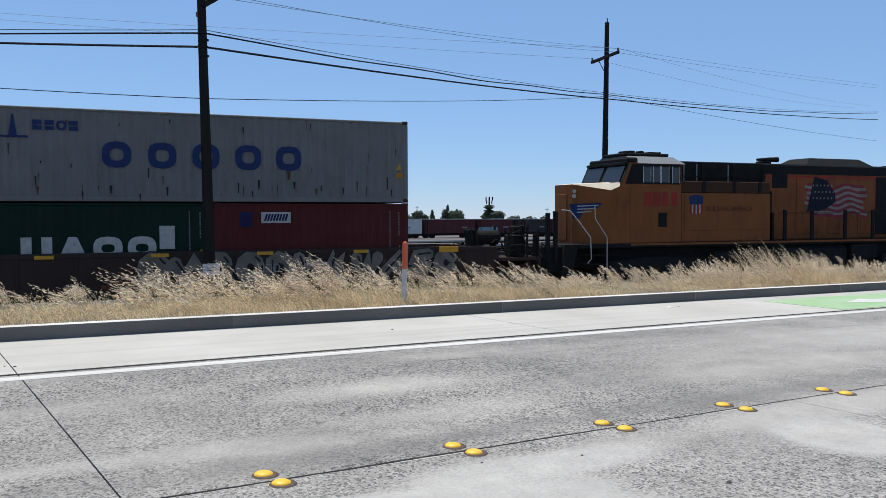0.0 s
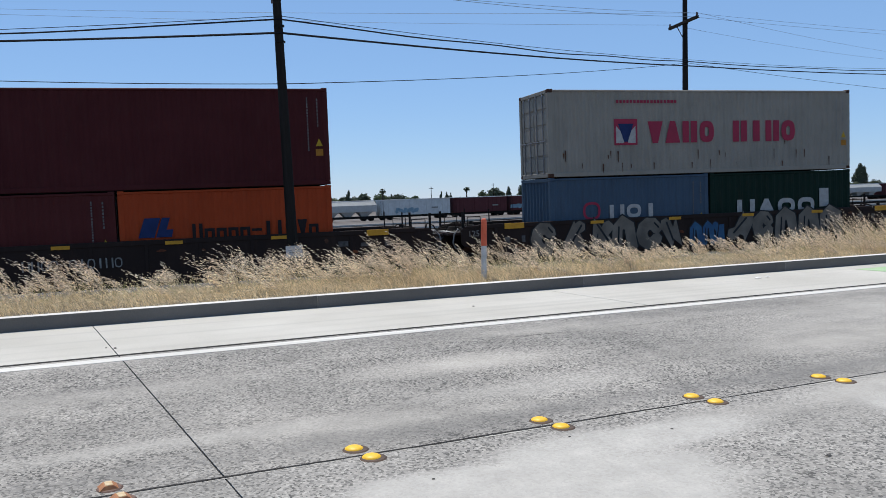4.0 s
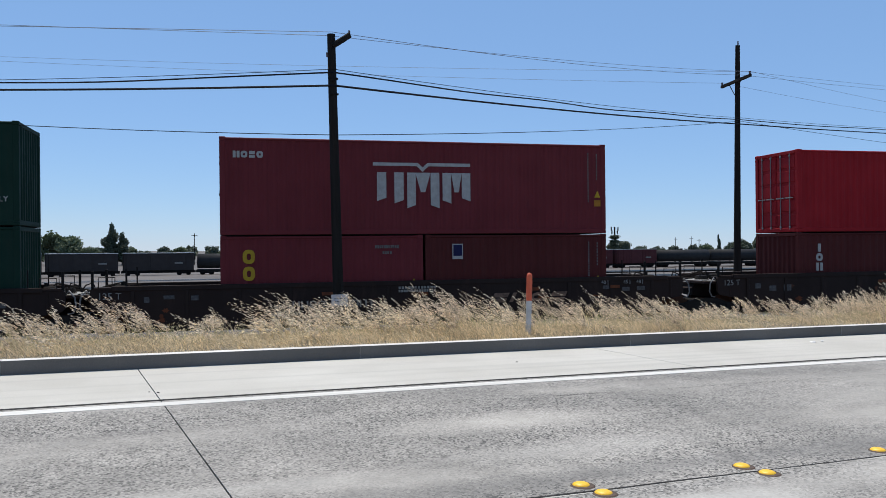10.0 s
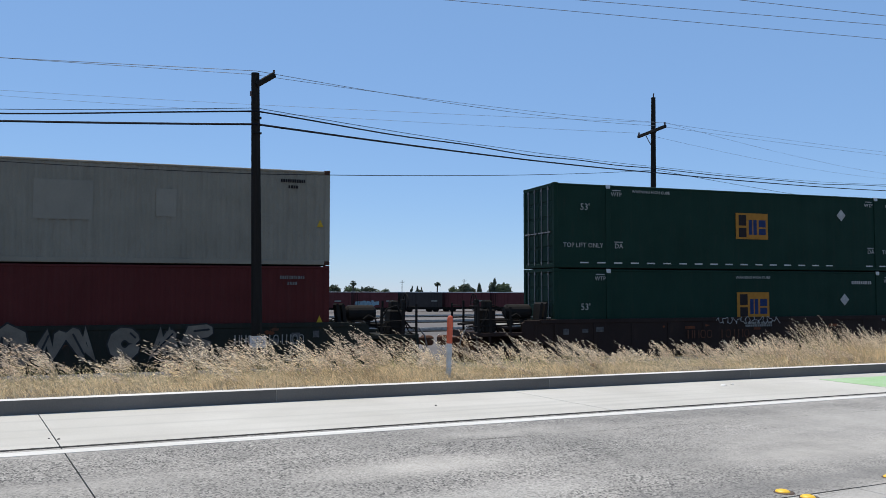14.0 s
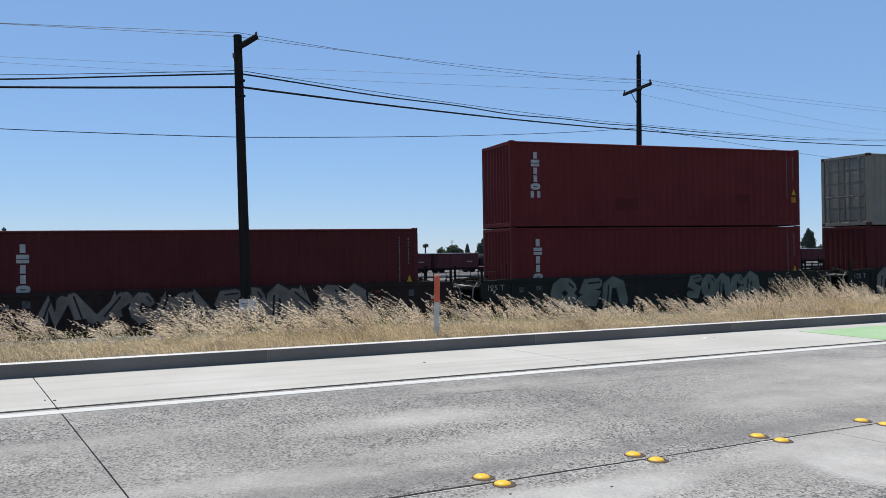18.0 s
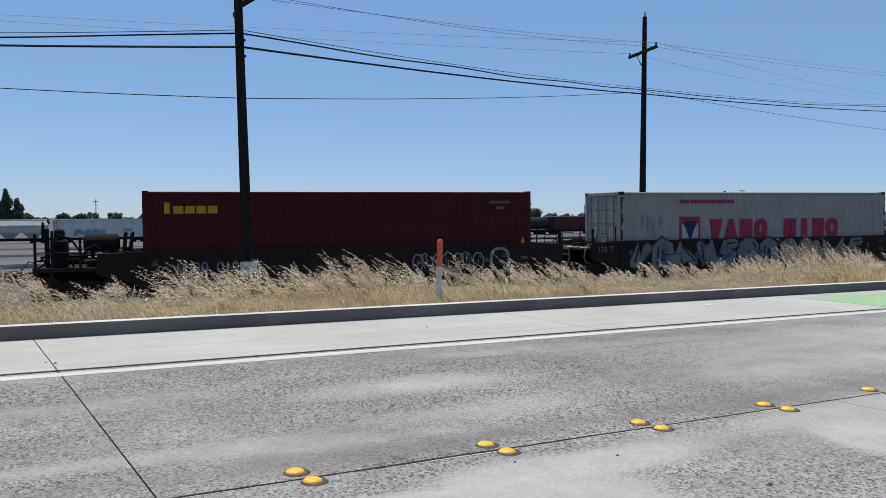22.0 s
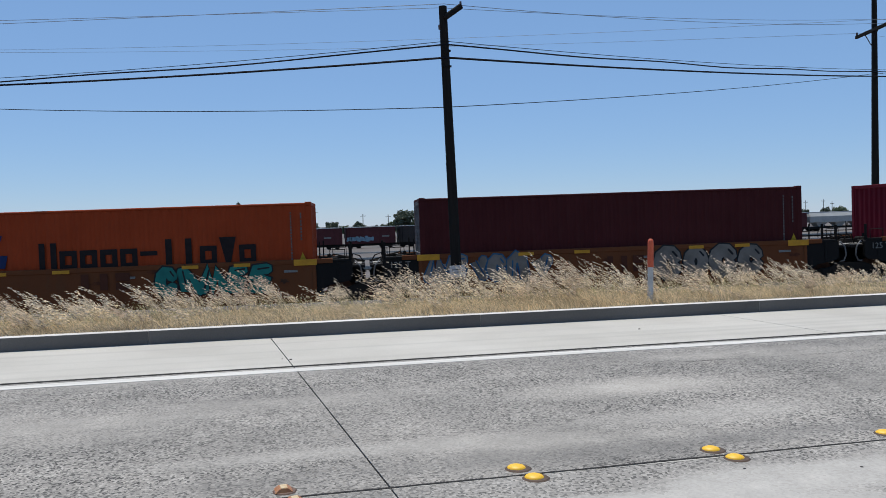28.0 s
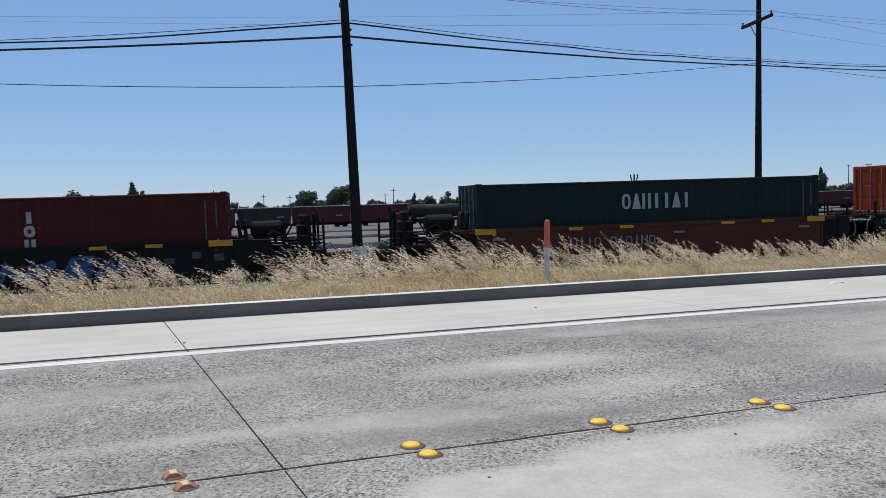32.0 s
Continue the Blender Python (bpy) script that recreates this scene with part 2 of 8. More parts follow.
# ---- road ----
def concrete(name, a, b, speck=0.0, streak=False, patches=()):
    """Concrete with coarse grains, wheel streaks and worn patches (x, y, half length, half width, colour, strength, width of the soft edge)."""
    m = mat(name, a, b, 0.7, 0.85, 0, 0.25, 90)
    n, l = m.node_tree.nodes, m.node_tree.links
    bsdf = n["Principled BSDF"]
    src = bsdf.inputs["Base Color"].links[0].from_socket
    co = n.new("ShaderNodeTexCoord")
    if speck:
        vo = n.new("ShaderNodeTexVoronoi")
        vo.inputs["Scale"].default_value = 68
        l.new(co.outputs["Object"], vo.inputs["Vector"])
        bw = n.new("ShaderNodeRGBToBW")
        l.new(vo.outputs["Color"], bw.inputs[0])
        pr = n.new("ShaderNodeTexNoise")
        pr.inputs["Scale"].default_value, pr.inputs["Detail"].default_value = 0.45, 4
        pm = n.new("ShaderNodeMapping")
        pm.inputs["Scale"].default_value = (0.45, 1.3, 1)
        l.new(co.outputs["Object"], pm.inputs[0])
        l.new(pm.outputs[0], pr.inputs["Vector"])
        pf = n.new("ShaderNodeMapRange")
        pf.inputs["From Min"].default_value, pf.inputs["From Max"].default_value = 0.42, 0.66
        pf.inputs["To Min"].default_value, pf.inputs["To Max"].default_value = speck, 0.04
        l.new(pr.outputs["Fac"], pf.inputs["Value"])
        # scattered dark stones in a grey paste, with a few pale ones
        mr = n.new("ShaderNodeValToRGB")
        ramp = mr.color_ramp
        ramp.elements[0].position, ramp.elements[0].color = 0.14, (0.04, 0.04, 0.04, 1)
        ramp.elements[1].position, ramp.elements[1].color = 0.90, (1.0, 1.0, 1.0, 1)
        for at, v in ((0.29, 0.22), (0.38, 0.60), (0.68, 0.70), (0.78, 0.95)):
            ramp.elements.new(at).color = (v, v, v, 1)
        l.new(bw.outputs[0], mr.inputs[0])
        lift = n.new("ShaderNodeMath")
        lift.operation = "MULTIPLY"
        lift.inputs[1].default_value = 1.5
        l.new(mr.outputs[0], lift.inputs[0])
        mx = n.new("ShaderNodeMix")
        mx.data_type, mx.blend_type = "RGBA", "MULTIPLY"
        grit = lift.outputs[0]
        l.new(pf.outputs[0], mx.inputs["Factor"])
        l.new(src, mx.inputs["A"])
        l.new(lift.outputs[0], mx.inputs["B"])
        src = mx.outputs["Result"]
        # smooth worn patches are paler
        px = n.new("ShaderNodeMapRange")
        px.inputs["From Min"].default_value, px.inputs["From Max"].default_value = 0.52, 0.72
        px.inputs["To Max"].default_value = 0.45
        l.new(pr.outputs["Fac"], px.inputs["Value"])
        pale = n.new("ShaderNodeMix")
        pale.data_type = "RGBA"
        pale.inputs["B"].default_value = (0.48, 0.45, 0.40, 1)
        l.new(px.outputs[0], pale.inputs["Factor"])
        l.new(src, pale.inputs["A"])
        src = pale.outputs["Result"]
    if streak:
        sm = n.new("ShaderNodeMapping")
        sm.inputs["Scale"].default_value = (0.10, 5.0, 1)
        l.new(co.outputs["Object"], sm.inputs[0])
        sn = n.new("ShaderNodeTexNoise")
        sn.inputs["Scale"].default_value, sn.inputs["Detail"].default_value = 1.0, 5
        l.new(sm.outputs[0], sn.inputs["Vector"])
        sr = n.new("ShaderNodeMapRange")
        sr.inputs["From Min"].default_value, sr.inputs["From Max"].default_value = 0.52, 0.68
        sr.inputs["To Max"].default_value = 0.24
        l.new(sn.outputs["Fac"], sr.inputs["Value"])
        sx = n.new("ShaderNodeMix")
        sx.data_type = "RGBA"
        sx.inputs["B"].default_value = (0.25, 0.24, 0.222, 1)
        l.new(sr.outputs[0], sx.inputs["Factor"])
        l.new(src, sx.inputs["A"])
        src = sx.outputs["Result"]
    for x, y, rx, ry, colour, strength, edge in patches:
        pm = n.new("ShaderNodeMapping")
        pm.inputs["Location"].default_value = (-x / rx, -y / ry, 0)
        pm.inputs["Scale"].default_value = (1 / rx, 1 / ry, 0)
        wob = n.new("ShaderNodeTexNoise")
        wob.inputs["Scale"].default_value, wob.inputs["Detail"].default_value = 1.3, 5
        l.new(co.outputs["Object"], wob.inputs["Vector"])
        l.new(co.outputs["Object"], pm.inputs[0])
        ln = n.new("ShaderNodeVectorMath")
        ln.operation = "LENGTH"
        l.new(pm.outputs[0], ln.inputs[0])
        ad = n.new("ShaderNodeMath")
        l.new(ln.outputs["Value"], ad.inputs[0])
        l.new(wob.outputs["Fac"], ad.inputs[1])
        mr = n.new("ShaderNodeMapRange")
        mr.interpolation_type = "SMOOTHSTEP"
        mr.inputs["From Min"].default_value, mr.inputs["From Max"].default_value = 1.55 - edge, 1.55
        mr.inputs["To Min"].default_value, mr.inputs["To Max"].default_value = strength, 0.0
        l.new(ad.outputs[0], mr.inputs["Value"])
        mx = n.new("ShaderNodeMix")
        mx.data_type = "RGBA"
        mx.inputs["B"].default_value = (*colour, 1)
        l.new(mr.outputs[0], mx.inputs["Factor"])
        l.new(src, mx.inputs["A"])
        src = mx.outputs["Result"]
    if patches:
        # fine grit and faint blotches over everything
        gn = n.new("ShaderNodeTexNoise")
        gn.inputs["Scale"].default_value, gn.inputs["Detail"].default_value = 2.6, 9
        gn.inputs["Roughness"].default_value = 0.75
        l.new(co.outputs["Object"], gn.inputs["Vector"])
        gr = n.new("ShaderNodeMapRange")
        gr.inputs["From Min"].default_value, gr.inputs["From Max"].default_value = 0.3, 0.7
        gr.inputs["To Min"].default_value, gr.inputs["To Max"].default_value = 0.80, 1.16
        l.new(gn.outputs["Fac"], gr.inputs["Value"])
        gm = n.new("ShaderNodeMix")
        gm.data_type, gm.blend_type = "RGBA", "MULTIPLY"
        gm.inputs["Factor"].default_value = 1.0
        l.new(src, gm.inputs["A"])
        l.new(gr.outputs[0], gm.inputs["B"])
        src = gm.outputs["Result"]
        mx = n.new("ShaderNodeMix")
        mx.data_type, mx.blend_type = "RGBA", "MULTIPLY"
        mx.inputs["Factor"].default_value = 0.08
        l.new(src, mx.inputs["A"])
        l.new(grit, mx.inputs["B"])
        src = mx.outputs["Result"]
    l.new(src, bsdf.inputs["Base Color"])
    return m


PALE, DIM = (0.415, 0.388, 0.347), (0.155, 0.147, 0.136)
SMOOTH = (0.355, 0.335, 0.303)
WORN = (0.395, 0.376, 0.344)
ROAD_LANE = concrete("exposed_aggregate_concrete", (0.285, 0.266, 0.239), (0.205, 0.193, 0.175), 1.0, False, (
    (3.0, 6.2, 1.5, 0.5, PALE, 0.8, 1.0), (11.0, 6.3, 5.5, 1.3, SMOOTH, 1.1, 1.0), (-3.5, 6.4, 2.5, 0.5, PALE, 0.4, 1.0),
    (3.2, 5.2, 1.6, 0.4, SMOOTH, 0.6, 1.0), (0.2, 5.0, 1.6, 0.22, SMOOTH, 0.7, 1.0),
    (5.0, 4.55, 9.0, 0.28, DIM, 0.55, 1.0), (-6.0, 4.5, 5.0, 0.22, DIM, 0.4, 1.0), (7.0, 7.6, 5.0, 0.25, DIM, 0.3, 1.0)))
ROAD_TURN = concrete("worn_concrete", (0.30, 0.282, 0.256), (0.228, 0.215, 0.195), 0.80, False, (
    (9.0, 3.92, 7.4, 0.36, SMOOTH, 1.0, 0.6), (7.8, 2.7, 2.4, 0.8, SMOOTH, 1.0, 0.5), (1.95, 3.22, 1.2, 0.68, WORN, 1.0, 0.25), (2.75, 3.76, 1.1, 0.30, WORN, 0.9, 0.5),
    (5.05, 3.35, 0.62, 0.52, WORN, 1.0, 0.4), (5.1, 3.42, 0.5, 0.16, PALE, 0.9, 0.5), (-3.0, 3.2, 1.5, 0.6, SMOOTH, 0.9, 0.6), (12.0, 3.0, 3.0, 0.6, SMOOTH, 0.9, 0.6)))
ROAD_BIKE = concrete("pale_brushed_concrete", (0.475, 0.452, 0.405), (0.40, 0.378, 0.335), 0, True)
# kerb top paled for sun, face darkened for shade; wheel streaks on the face
KERB = concrete("kerb_concrete", (0.62, 0.595, 0.55), (0.50, 0.475, 0.435), 0, False)
KERB_FACE = concrete("shaded_streaked_kerb_face", (0.140, 0.126, 0.112), (0.098, 0.088, 0.079), 0, True)
JOINT = mat("joint_sealant", (0.018, 0.017, 0.016), (0.04, 0.038, 0.036), 9, 0.9, gloss=0.15)
LINE_WHITE = mat("road_line_white", (0.64, 0.612, 0.56), (0.50, 0.48, 0.44), 3, 0.6, 0, 0.1, 120, stretch=(0.15, 4, 1))
LINE_GREEN = mat("bike_lane_green", (0.24, 0.42, 0.17), (0.36, 0.46, 0.29), 2.5, 0.65, 0, 0.1, 120)

Y_EDGE, Y_KERB = 8.10, 10.46
road = tagged(new("road"), "", "", "", "structure")
# slabs lie beside one another with recessed, sealed joints between them
JX = (-27.2, -13.6, 0.0, 5.03, 17.7, 34.1)


def slab(y0, y1, x0, x1, material, name):
    b = Build()
    g = 0.0055 if 5.03 not in (x0, x1) else 0.0035
    s = lambda y: 0.62 - (y - 4.23) * 0.078
    xa, xb = x0 + g, x1 - g
    ya, yb = y0 + 0.003, y1 - 0.003
    b.add([(xa + s(ya), ya, 0), (xb + s(ya), ya, 0), (xb + s(yb), yb, 0), (xa + s(yb), yb, 0),
           (xa + s(ya), ya, -0.2), (xb + s(ya), ya, -0.2), (xb + s(yb), yb, -0.2), (xa + s(yb), yb, -0.2)],
          [(0, 1, 2, 3), (0, 4, 5, 1), (1, 5, 6, 2), (2, 6, 7, 3), (3, 7, 4, 0)])
    part(name, b, material, road)


ends = (-60,) + JX + (90,)
for x0, x1 in zip(ends, ends[1:]):
    slab(-9.5, 0.55, x0, x1, ROAD_TURN, "slab")
    slab(0.55, 4.23, x0, x1, ROAD_TURN, "slab")
ends = tuple(x for x in ends if x != 5.03)
for x0, x1 in zip(ends, ends[1:]):
    slab(4.23, 8.20, x0, x1, ROAD_LANE, "slab")
ends = (-60, -27.2, -20.4, -13.6, -6.8, 0.0, 6.25, 13.1, 20.0, 27.0, 34.1, 41.0, 90)
for x0, x1 in zip(ends, ends[1:]):
    slab(8.20, Y_KERB, x0, x1, ROAD_BIKE, "slab")
# the joint beside the studs is chipped and uneven
rc = random.Random(4)
for material, name, off, w0, w1, z in ((JOINT, "joint_crack", 0.0, 0.002, 0.013, 0.0025), (ROAD_BIKE, "joint_chips", -0.024, -0.016, 0.014, 0.0015)):
    vs, n_ = [], 1500
    for i in range(n_ + 1):
        x = -14 + 44 * i / n_
        c = 4.23 + off + 0.006 * noise.noise((x * 2.0, 0, 5)) + rc.uniform(-0.002, 0.002)
        k_ = 1.0 if name == "joint_chips" else 1.15 - 0.75 * min(max((x - 2.0) / 2.5, 0), 1)
        w = max(w0 + k_ * (w1 - w0) * (0.5 + 0.9 * noise.noise((x * 1.1, 3, 1))) + rc.uniform(0, 0.004), 0.001)
        vs += [(x, c - w, z), (x, c + w, z)]
    b = Build().add(vs, [(2 * i, 2 * i + 2, 2 * i + 3, 2 * i + 1) for i in range(n_)])
    part(name, b, material, road)
vs, n_ = [], 700
for i in range(n_ + 1):
    x = -14 + 44 * i / n_
    c = 7.21 - 0.0245 * x + 0.02 * noise.noise((x * 0.5, 0, 9)) + rc.uniform(-0.004, 0.004)
    w = max(0.0022 + 0.005 * noise.noise((x * 1.3, 8, 1)), 0.0006)
    vs += [(x, c - w, 0.002), (x, c + w, 0.002)]
part("hairline_crack", Build().add(vs, [(2 * i, 2 * i + 2, 2 * i + 3, 2 * i + 1) for i in range(n_)]), JOINT, road)
b = Build().box(-60, -9.5, -0.3, 90, Y_KERB, -0.008)
part("joint_seal", b, JOINT, road)
b = Build().cbox(-60, Y_EDGE - 0.19, 0.0, 90, Y_EDGE - 0.01, 0.004, 0.001)
part("edge_line", b, LINE_WHITE, road, "worn white road edge line")
b = Build().box(-60, 8.187, 0.0, 90, 8.25, 0.003)
part("edge_seal", b, JOINT, road, "dark sealed joint beside the line")
green = Build().box(12.4, 8.32, 0.0, 22.0, 9.95, 0.004)
part("bike_lane_marking", green, LINE_GREEN, road, "green painted bicycle lane field")
# the pale arrow on the green field points back along the lane
b = Build()
b.add([(13.55, 9.05, 0.008), (14.5, 8.72, 0.008), (14.5, 8.93, 0.008), (17.6, 8.93, 0.008), (17.6, 9.19, 0.008),
       (14.5, 9.19, 0.008), (14.5, 9.40, 0.008)], [(0, 1, 2, 3, 4, 5, 6)])
part("arrow_marking", b, LINE_WHITE, road, "white lane arrow painted on green")

# scraps and pebbles on the road: place and radius
DEBRIS = ((0.30, 8.65, 0.022), (0.22, 8.72, 0.014), (4.66, 9.42, 0.02), (2.55, 3.97, 0.011), (3.17, 3.81, 0.012), (3.55, 3.02, 0.022), (1.56, 3.69, 0.010))
STONE = mat("dark_pebble", (0.06, 0.055, 0.05), (0.10, 0.09, 0.08), 30, 0.9)
rp = random.Random(12)
for x, y, r in DEBRIS:
    b = Build()
    n_ = 8
    k_ = [rp.uniform(0.6, 1.1) for _ in range(n_)]
    low = [(r * k_[i] * math.cos(2 * math.pi * i / n_), r * 0.8 * k_[i] * math.sin(2 * math.pi * i / n_), 0.0) for i in range(n_)]
    up = [(p[0] * 0.6, p[1] * 0.6, r * rp.uniform(0.3, 0.5)) for p in low]
    b.add(low + up, [tuple(range(n_, 2 * n_))] + [(i, (i + 1) % n_, n_ + (i + 1) % n_, n_ + i) for i in range(n_)])
    tagged(part("pebble", b, STONE, None, "", pose(x, y, 0.001)), "small dark stone lying on the road", "stone", "stones on the road")

PAPER = mat("crumpled_paper", (0.72, 0.70, 0.66), (0.55, 0.53, 0.50), 12, 0.8)
for x, y, w, turn in ((10.02, 9.84, 0.075, 10), (10.26, 9.88, 0.045, -25)):
    b = Build()
    n_ = 7
    rim_ = [(w * math.cos(2 * math.pi * i / n_) * rp.uniform(0.7, 1.1), 0.6 * w * math.sin(2 * math.pi * i / n_), rp.uniform(0, 0.012)) for i in range(n_)]
    b.add(rim_ + [(0, 0, 0.026), (0, 0, 0)], [(i, (i + 1) % n_, n_) for i in range(n_)] + [((i + 1) % n_, i, n_ + 1) for i in range(n_)])
    tagged(part("paper_scrap", b, PAPER, None, "", pose(x, y, 0.001, 0, 0, turn)), "small crumpled pale paper scrap on the road", "litter", "scraps on the road")

kerb = tagged(new("kerb"), "", "", "", "structure")
kx = 2.88 - 4.2 * 14
y0, y1 = Y_KERB, Y_KERB + 0.16
rim = [(y0, -0.2), (y0, 0.157), (y0 + 0.003, 0.162), (y0 + 0.008, 0.165), (y1, 0.165), (y1, -0.2)]
n = len(rim)
b = Build().add([(0.0015, y, z) for y, z in rim] + [(4.1985, y, z) for y, z in rim],
                [tuple(range(n)), tuple(range(2 * n - 1, n - 1, -1))] + [(i, n + i, n + (i + 1) % n, (i + 1) % n) for i in range(n)])
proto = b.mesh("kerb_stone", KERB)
# front faces take the concrete with the shade put into its colour
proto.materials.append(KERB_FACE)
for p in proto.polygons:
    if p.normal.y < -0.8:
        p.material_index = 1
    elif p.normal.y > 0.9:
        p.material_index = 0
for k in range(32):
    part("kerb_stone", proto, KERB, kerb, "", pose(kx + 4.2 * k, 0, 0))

# ---- ground: one sheet to the horizon ----
YARD = mat("gravel_yard", (0.13, 0.112, 0.10), (0.085, 0.075, 0.068), 0.08, 0.95, 0, 0.4, 12)


YARD_SLOPE = 0.0095


def ground_z(x, y):
    """The verge falls to the track bed; the yard beyond lies a little lower."""
    t = y - (25.0 - 0.14 * x)
    bed = -1.62 + 0.0125 * x
    top = 13.4
    foot = max(25.0 - 0.14 * x - 3.0, top + 2.5)
    if y < top:
        z = 0.12
    elif y < foot:
        k = (y - top) / (foot - top)
        k = k * k * (3 - 2 * k)
        z = 0.12 * (1 - k) + bed * k
    elif t < 10:
        z = bed
    else:
        far = min((t - 10) / 100, 1)
        z = bed - 0.0108 * min(t - 10, 165) - 0.0125 * x * far + YARD_SLOPE * (min(max(x, -200), 300) - 50) * far * min(max((262 - y) / 60, 0), 1)
    return z


def grid(name, xs, ys, material):
    vs = [(x, y, ground_z(x, y) if y > Y_KERB + 0.1195 else (-0.02 if y < -9.52 else -0.35)) for y in ys for x in xs]
    n = len(xs)
    fs = [(j * n + i, j * n + i + 1, (j + 1) * n + i + 1, (j + 1) * n + i) for j in range(len(ys) - 1) for i in range(n - 1)]
    me = bpy.data.meshes.new(name)
    me.from_pydata(vs, [], fs)
    me.materials.append(material)
    return me


xs = [-1500, -700, -300, -150] + [x * 4.0 for x in range(-20, 31)] + [150, 300, 700, 1500, 3000]
ys = [-400, -60, -9.6, -9.5, 3, Y_KERB + 0.119, Y_KERB + 0.12] + [10.62 + k * 0.9 for k in range(20)] + [28, 31, 34, 37, 40, 50, 65, 85, 110, 140, 170, 200, 300, 600, 1500, 3500]
ground = tagged(new("ground", grid("ground", xs, ys, YARD)), "", "", "", "structure")


# ---- containers ----
def paint(name, a, b=None, dirt=(0.06, 0.035, 0.025), amount=0.35, rough=0.7):
    m = mat(name, a, b or tuple(c * 0.84 for c in a), 0.9, rough, 0.0, 0.08, 45, dirt, amount)
    m.node_tree.nodes["Principled BSDF"].inputs["Specular IOR Level"].default_value = 0.12
    return m


P_GREY = paint("cool_grey_paint", (0.166, 0.162, 0.154), amount=0.28)
P_BEIGE = paint("beige_paint", (0.278, 0.248, 0.205), amount=0.18)
P_PALE = paint("pale_grey_paint", (0.318, 0.298, 0.264), amount=0.12)
P_SAND = paint("sand_grey_paint", (0.232, 0.209, 0.163), amount=0.22)
P_GREEN = paint("dark_green_paint", (0.006, 0.021, 0.0135), amount=0.2)
P_TEAL = paint("bottle_green_paint", (0.008, 0.030, 0.0195), amount=0.12)
P_CAP = paint("blackish_green_paint", (0.014, 0.025, 0.0215), amount=0.09)
P_BLUE = paint("grey_blue_paint", (0.0585, 0.09, 0.126), amount=0.21)
P_MAROON = paint("maroon_paint", (0.084, 0.0175, 0.0160), amount=0.2)
P_DARKM = paint("dark_maroon_paint", (0.068, 0.0130, 0.0135), amount=0.15)
P_RED = paint("signal_red_paint", (0.30, 0.013, 0.018), amount=0.07)
P_DULL = paint("dull_red_paint", (0.15, 0.025, 0.029), amount=0.12)
P_BROWN = paint("red_brown_paint", (0.122, 0.020, 0.0185), amount=0.2)
P_CRIM = paint("crimson_paint", (0.14, 0.008, 0.018), amount=0.11)
P_ORANGE = paint("orange_paint", (0.36, 0.052, 0.014), amount=0.14)
D_WHITE = mat("decal_white", (0.405, 0.388, 0.36), (0.315, 0.30, 0.28), 6, 0.6, gloss=0.12)
D_BLUE = mat("decal_blue", (0.018, 0.034, 0.108), (0.0135, 0.027, 0.082), 5, 0.6, gloss=0.12)
D_NAVY = mat("decal_navy", (0.0124, 0.0155, 0.062), (0.0124, 0.0136, 0.0496), 5, 0.6, gloss=0.12)
D_PINK = mat("decal_crimson", (0.322, 0.031, 0.062), (0.26, 0.031, 0.0558), 3, 0.6, gloss=0.12)
D_RED = mat("decal_red", (0.341, 0.0186, 0.0217), (0.279, 0.0186, 0.0186), 4, 0.6, gloss=0.12)
D_YELLOW = mat("decal_yellow", (0.446, 0.285, 0.0248), (0.372, 0.236, 0.0248), 5, 0.6, gloss=0.12)
D_BLACK = mat("decal_black", (0.0155, 0.0124, 0.0124), (0.0248, 0.0186, 0.0186), 5, 0.7, gloss=0.12)
D_GOLD = mat("decal_orange", (0.384, 0.167, 0.0248), (0.31, 0.136, 0.0217), 5, 0.6, gloss=0.12)
D_FADED = mat("faded_tan_stencil", (0.20, 0.125, 0.085), (0.10, 0.062, 0.045), 9, 0.7, gloss=0.12)
D_TAG = mat("worn_stencil", (0.248, 0.242, 0.223), (0.155, 0.149, 0.136), 9, 0.7, gloss=0.12)

D_FAINT = mat("faded_small_print", (0.17, 0.16, 0.15), (0.08, 0.075, 0.07), 14, 0.7, gloss=0.12)

D_SMEAR = mat("grey_green_smear", (0.17, 0.185, 0.18), (0.235, 0.24, 0.235), 3, 0.7, gloss=0.1)
# door red darkened to hold the shade of the container's left end
P_DOOR = paint("shaded_door_red", (0.060, 0.018, 0.022), amount=0.3)
G_LEAF = mat("sticker_green", (0.05, 0.22, 0.10), (0.04, 0.17, 0.08), 6, 0.6)
P_PATCH = paint("repainted_sand_grey", (0.246, 0.223, 0.178), amount=0.1)
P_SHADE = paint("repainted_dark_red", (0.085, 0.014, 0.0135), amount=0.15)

CACHE = {}


def cached(key, make):
    if key not in CACHE:
        CACHE[key] = make()
    return CACHE[key]


def corrugated(L, z0, z1, y_out, y_in, pitch=0.278, along="x"):
    """A sheet with trapezoid corrugations; y_out and y_in are its outer and inner depths."""
    n = max(3, round(L / pitch))
    p = L / n
    prof = []
    for i in range(n):
        x = -L / 2 + i * p
        prof += [(x, y_out), (x + p * 0.26, y_out), (x + p * 0.5, y_in), (x + p * 0.76, y_in)]
    prof.append((L / 2, y_out))
    b = Build()
    vs = []
    for x, y in prof:
        for z in (z0, z1):
            vs.append((x, y, z) if along == "x" else (y, x, z))
    fs = [(2 * i, 2 * i + 2, 2 * i + 3, 2 * i + 1) for i in range(len(prof) - 1)]
    b.add(vs, fs)
    return b


def turned(b, m):
    b.v = [tuple(m @ Vector(p)) for p in b.v]
    return b


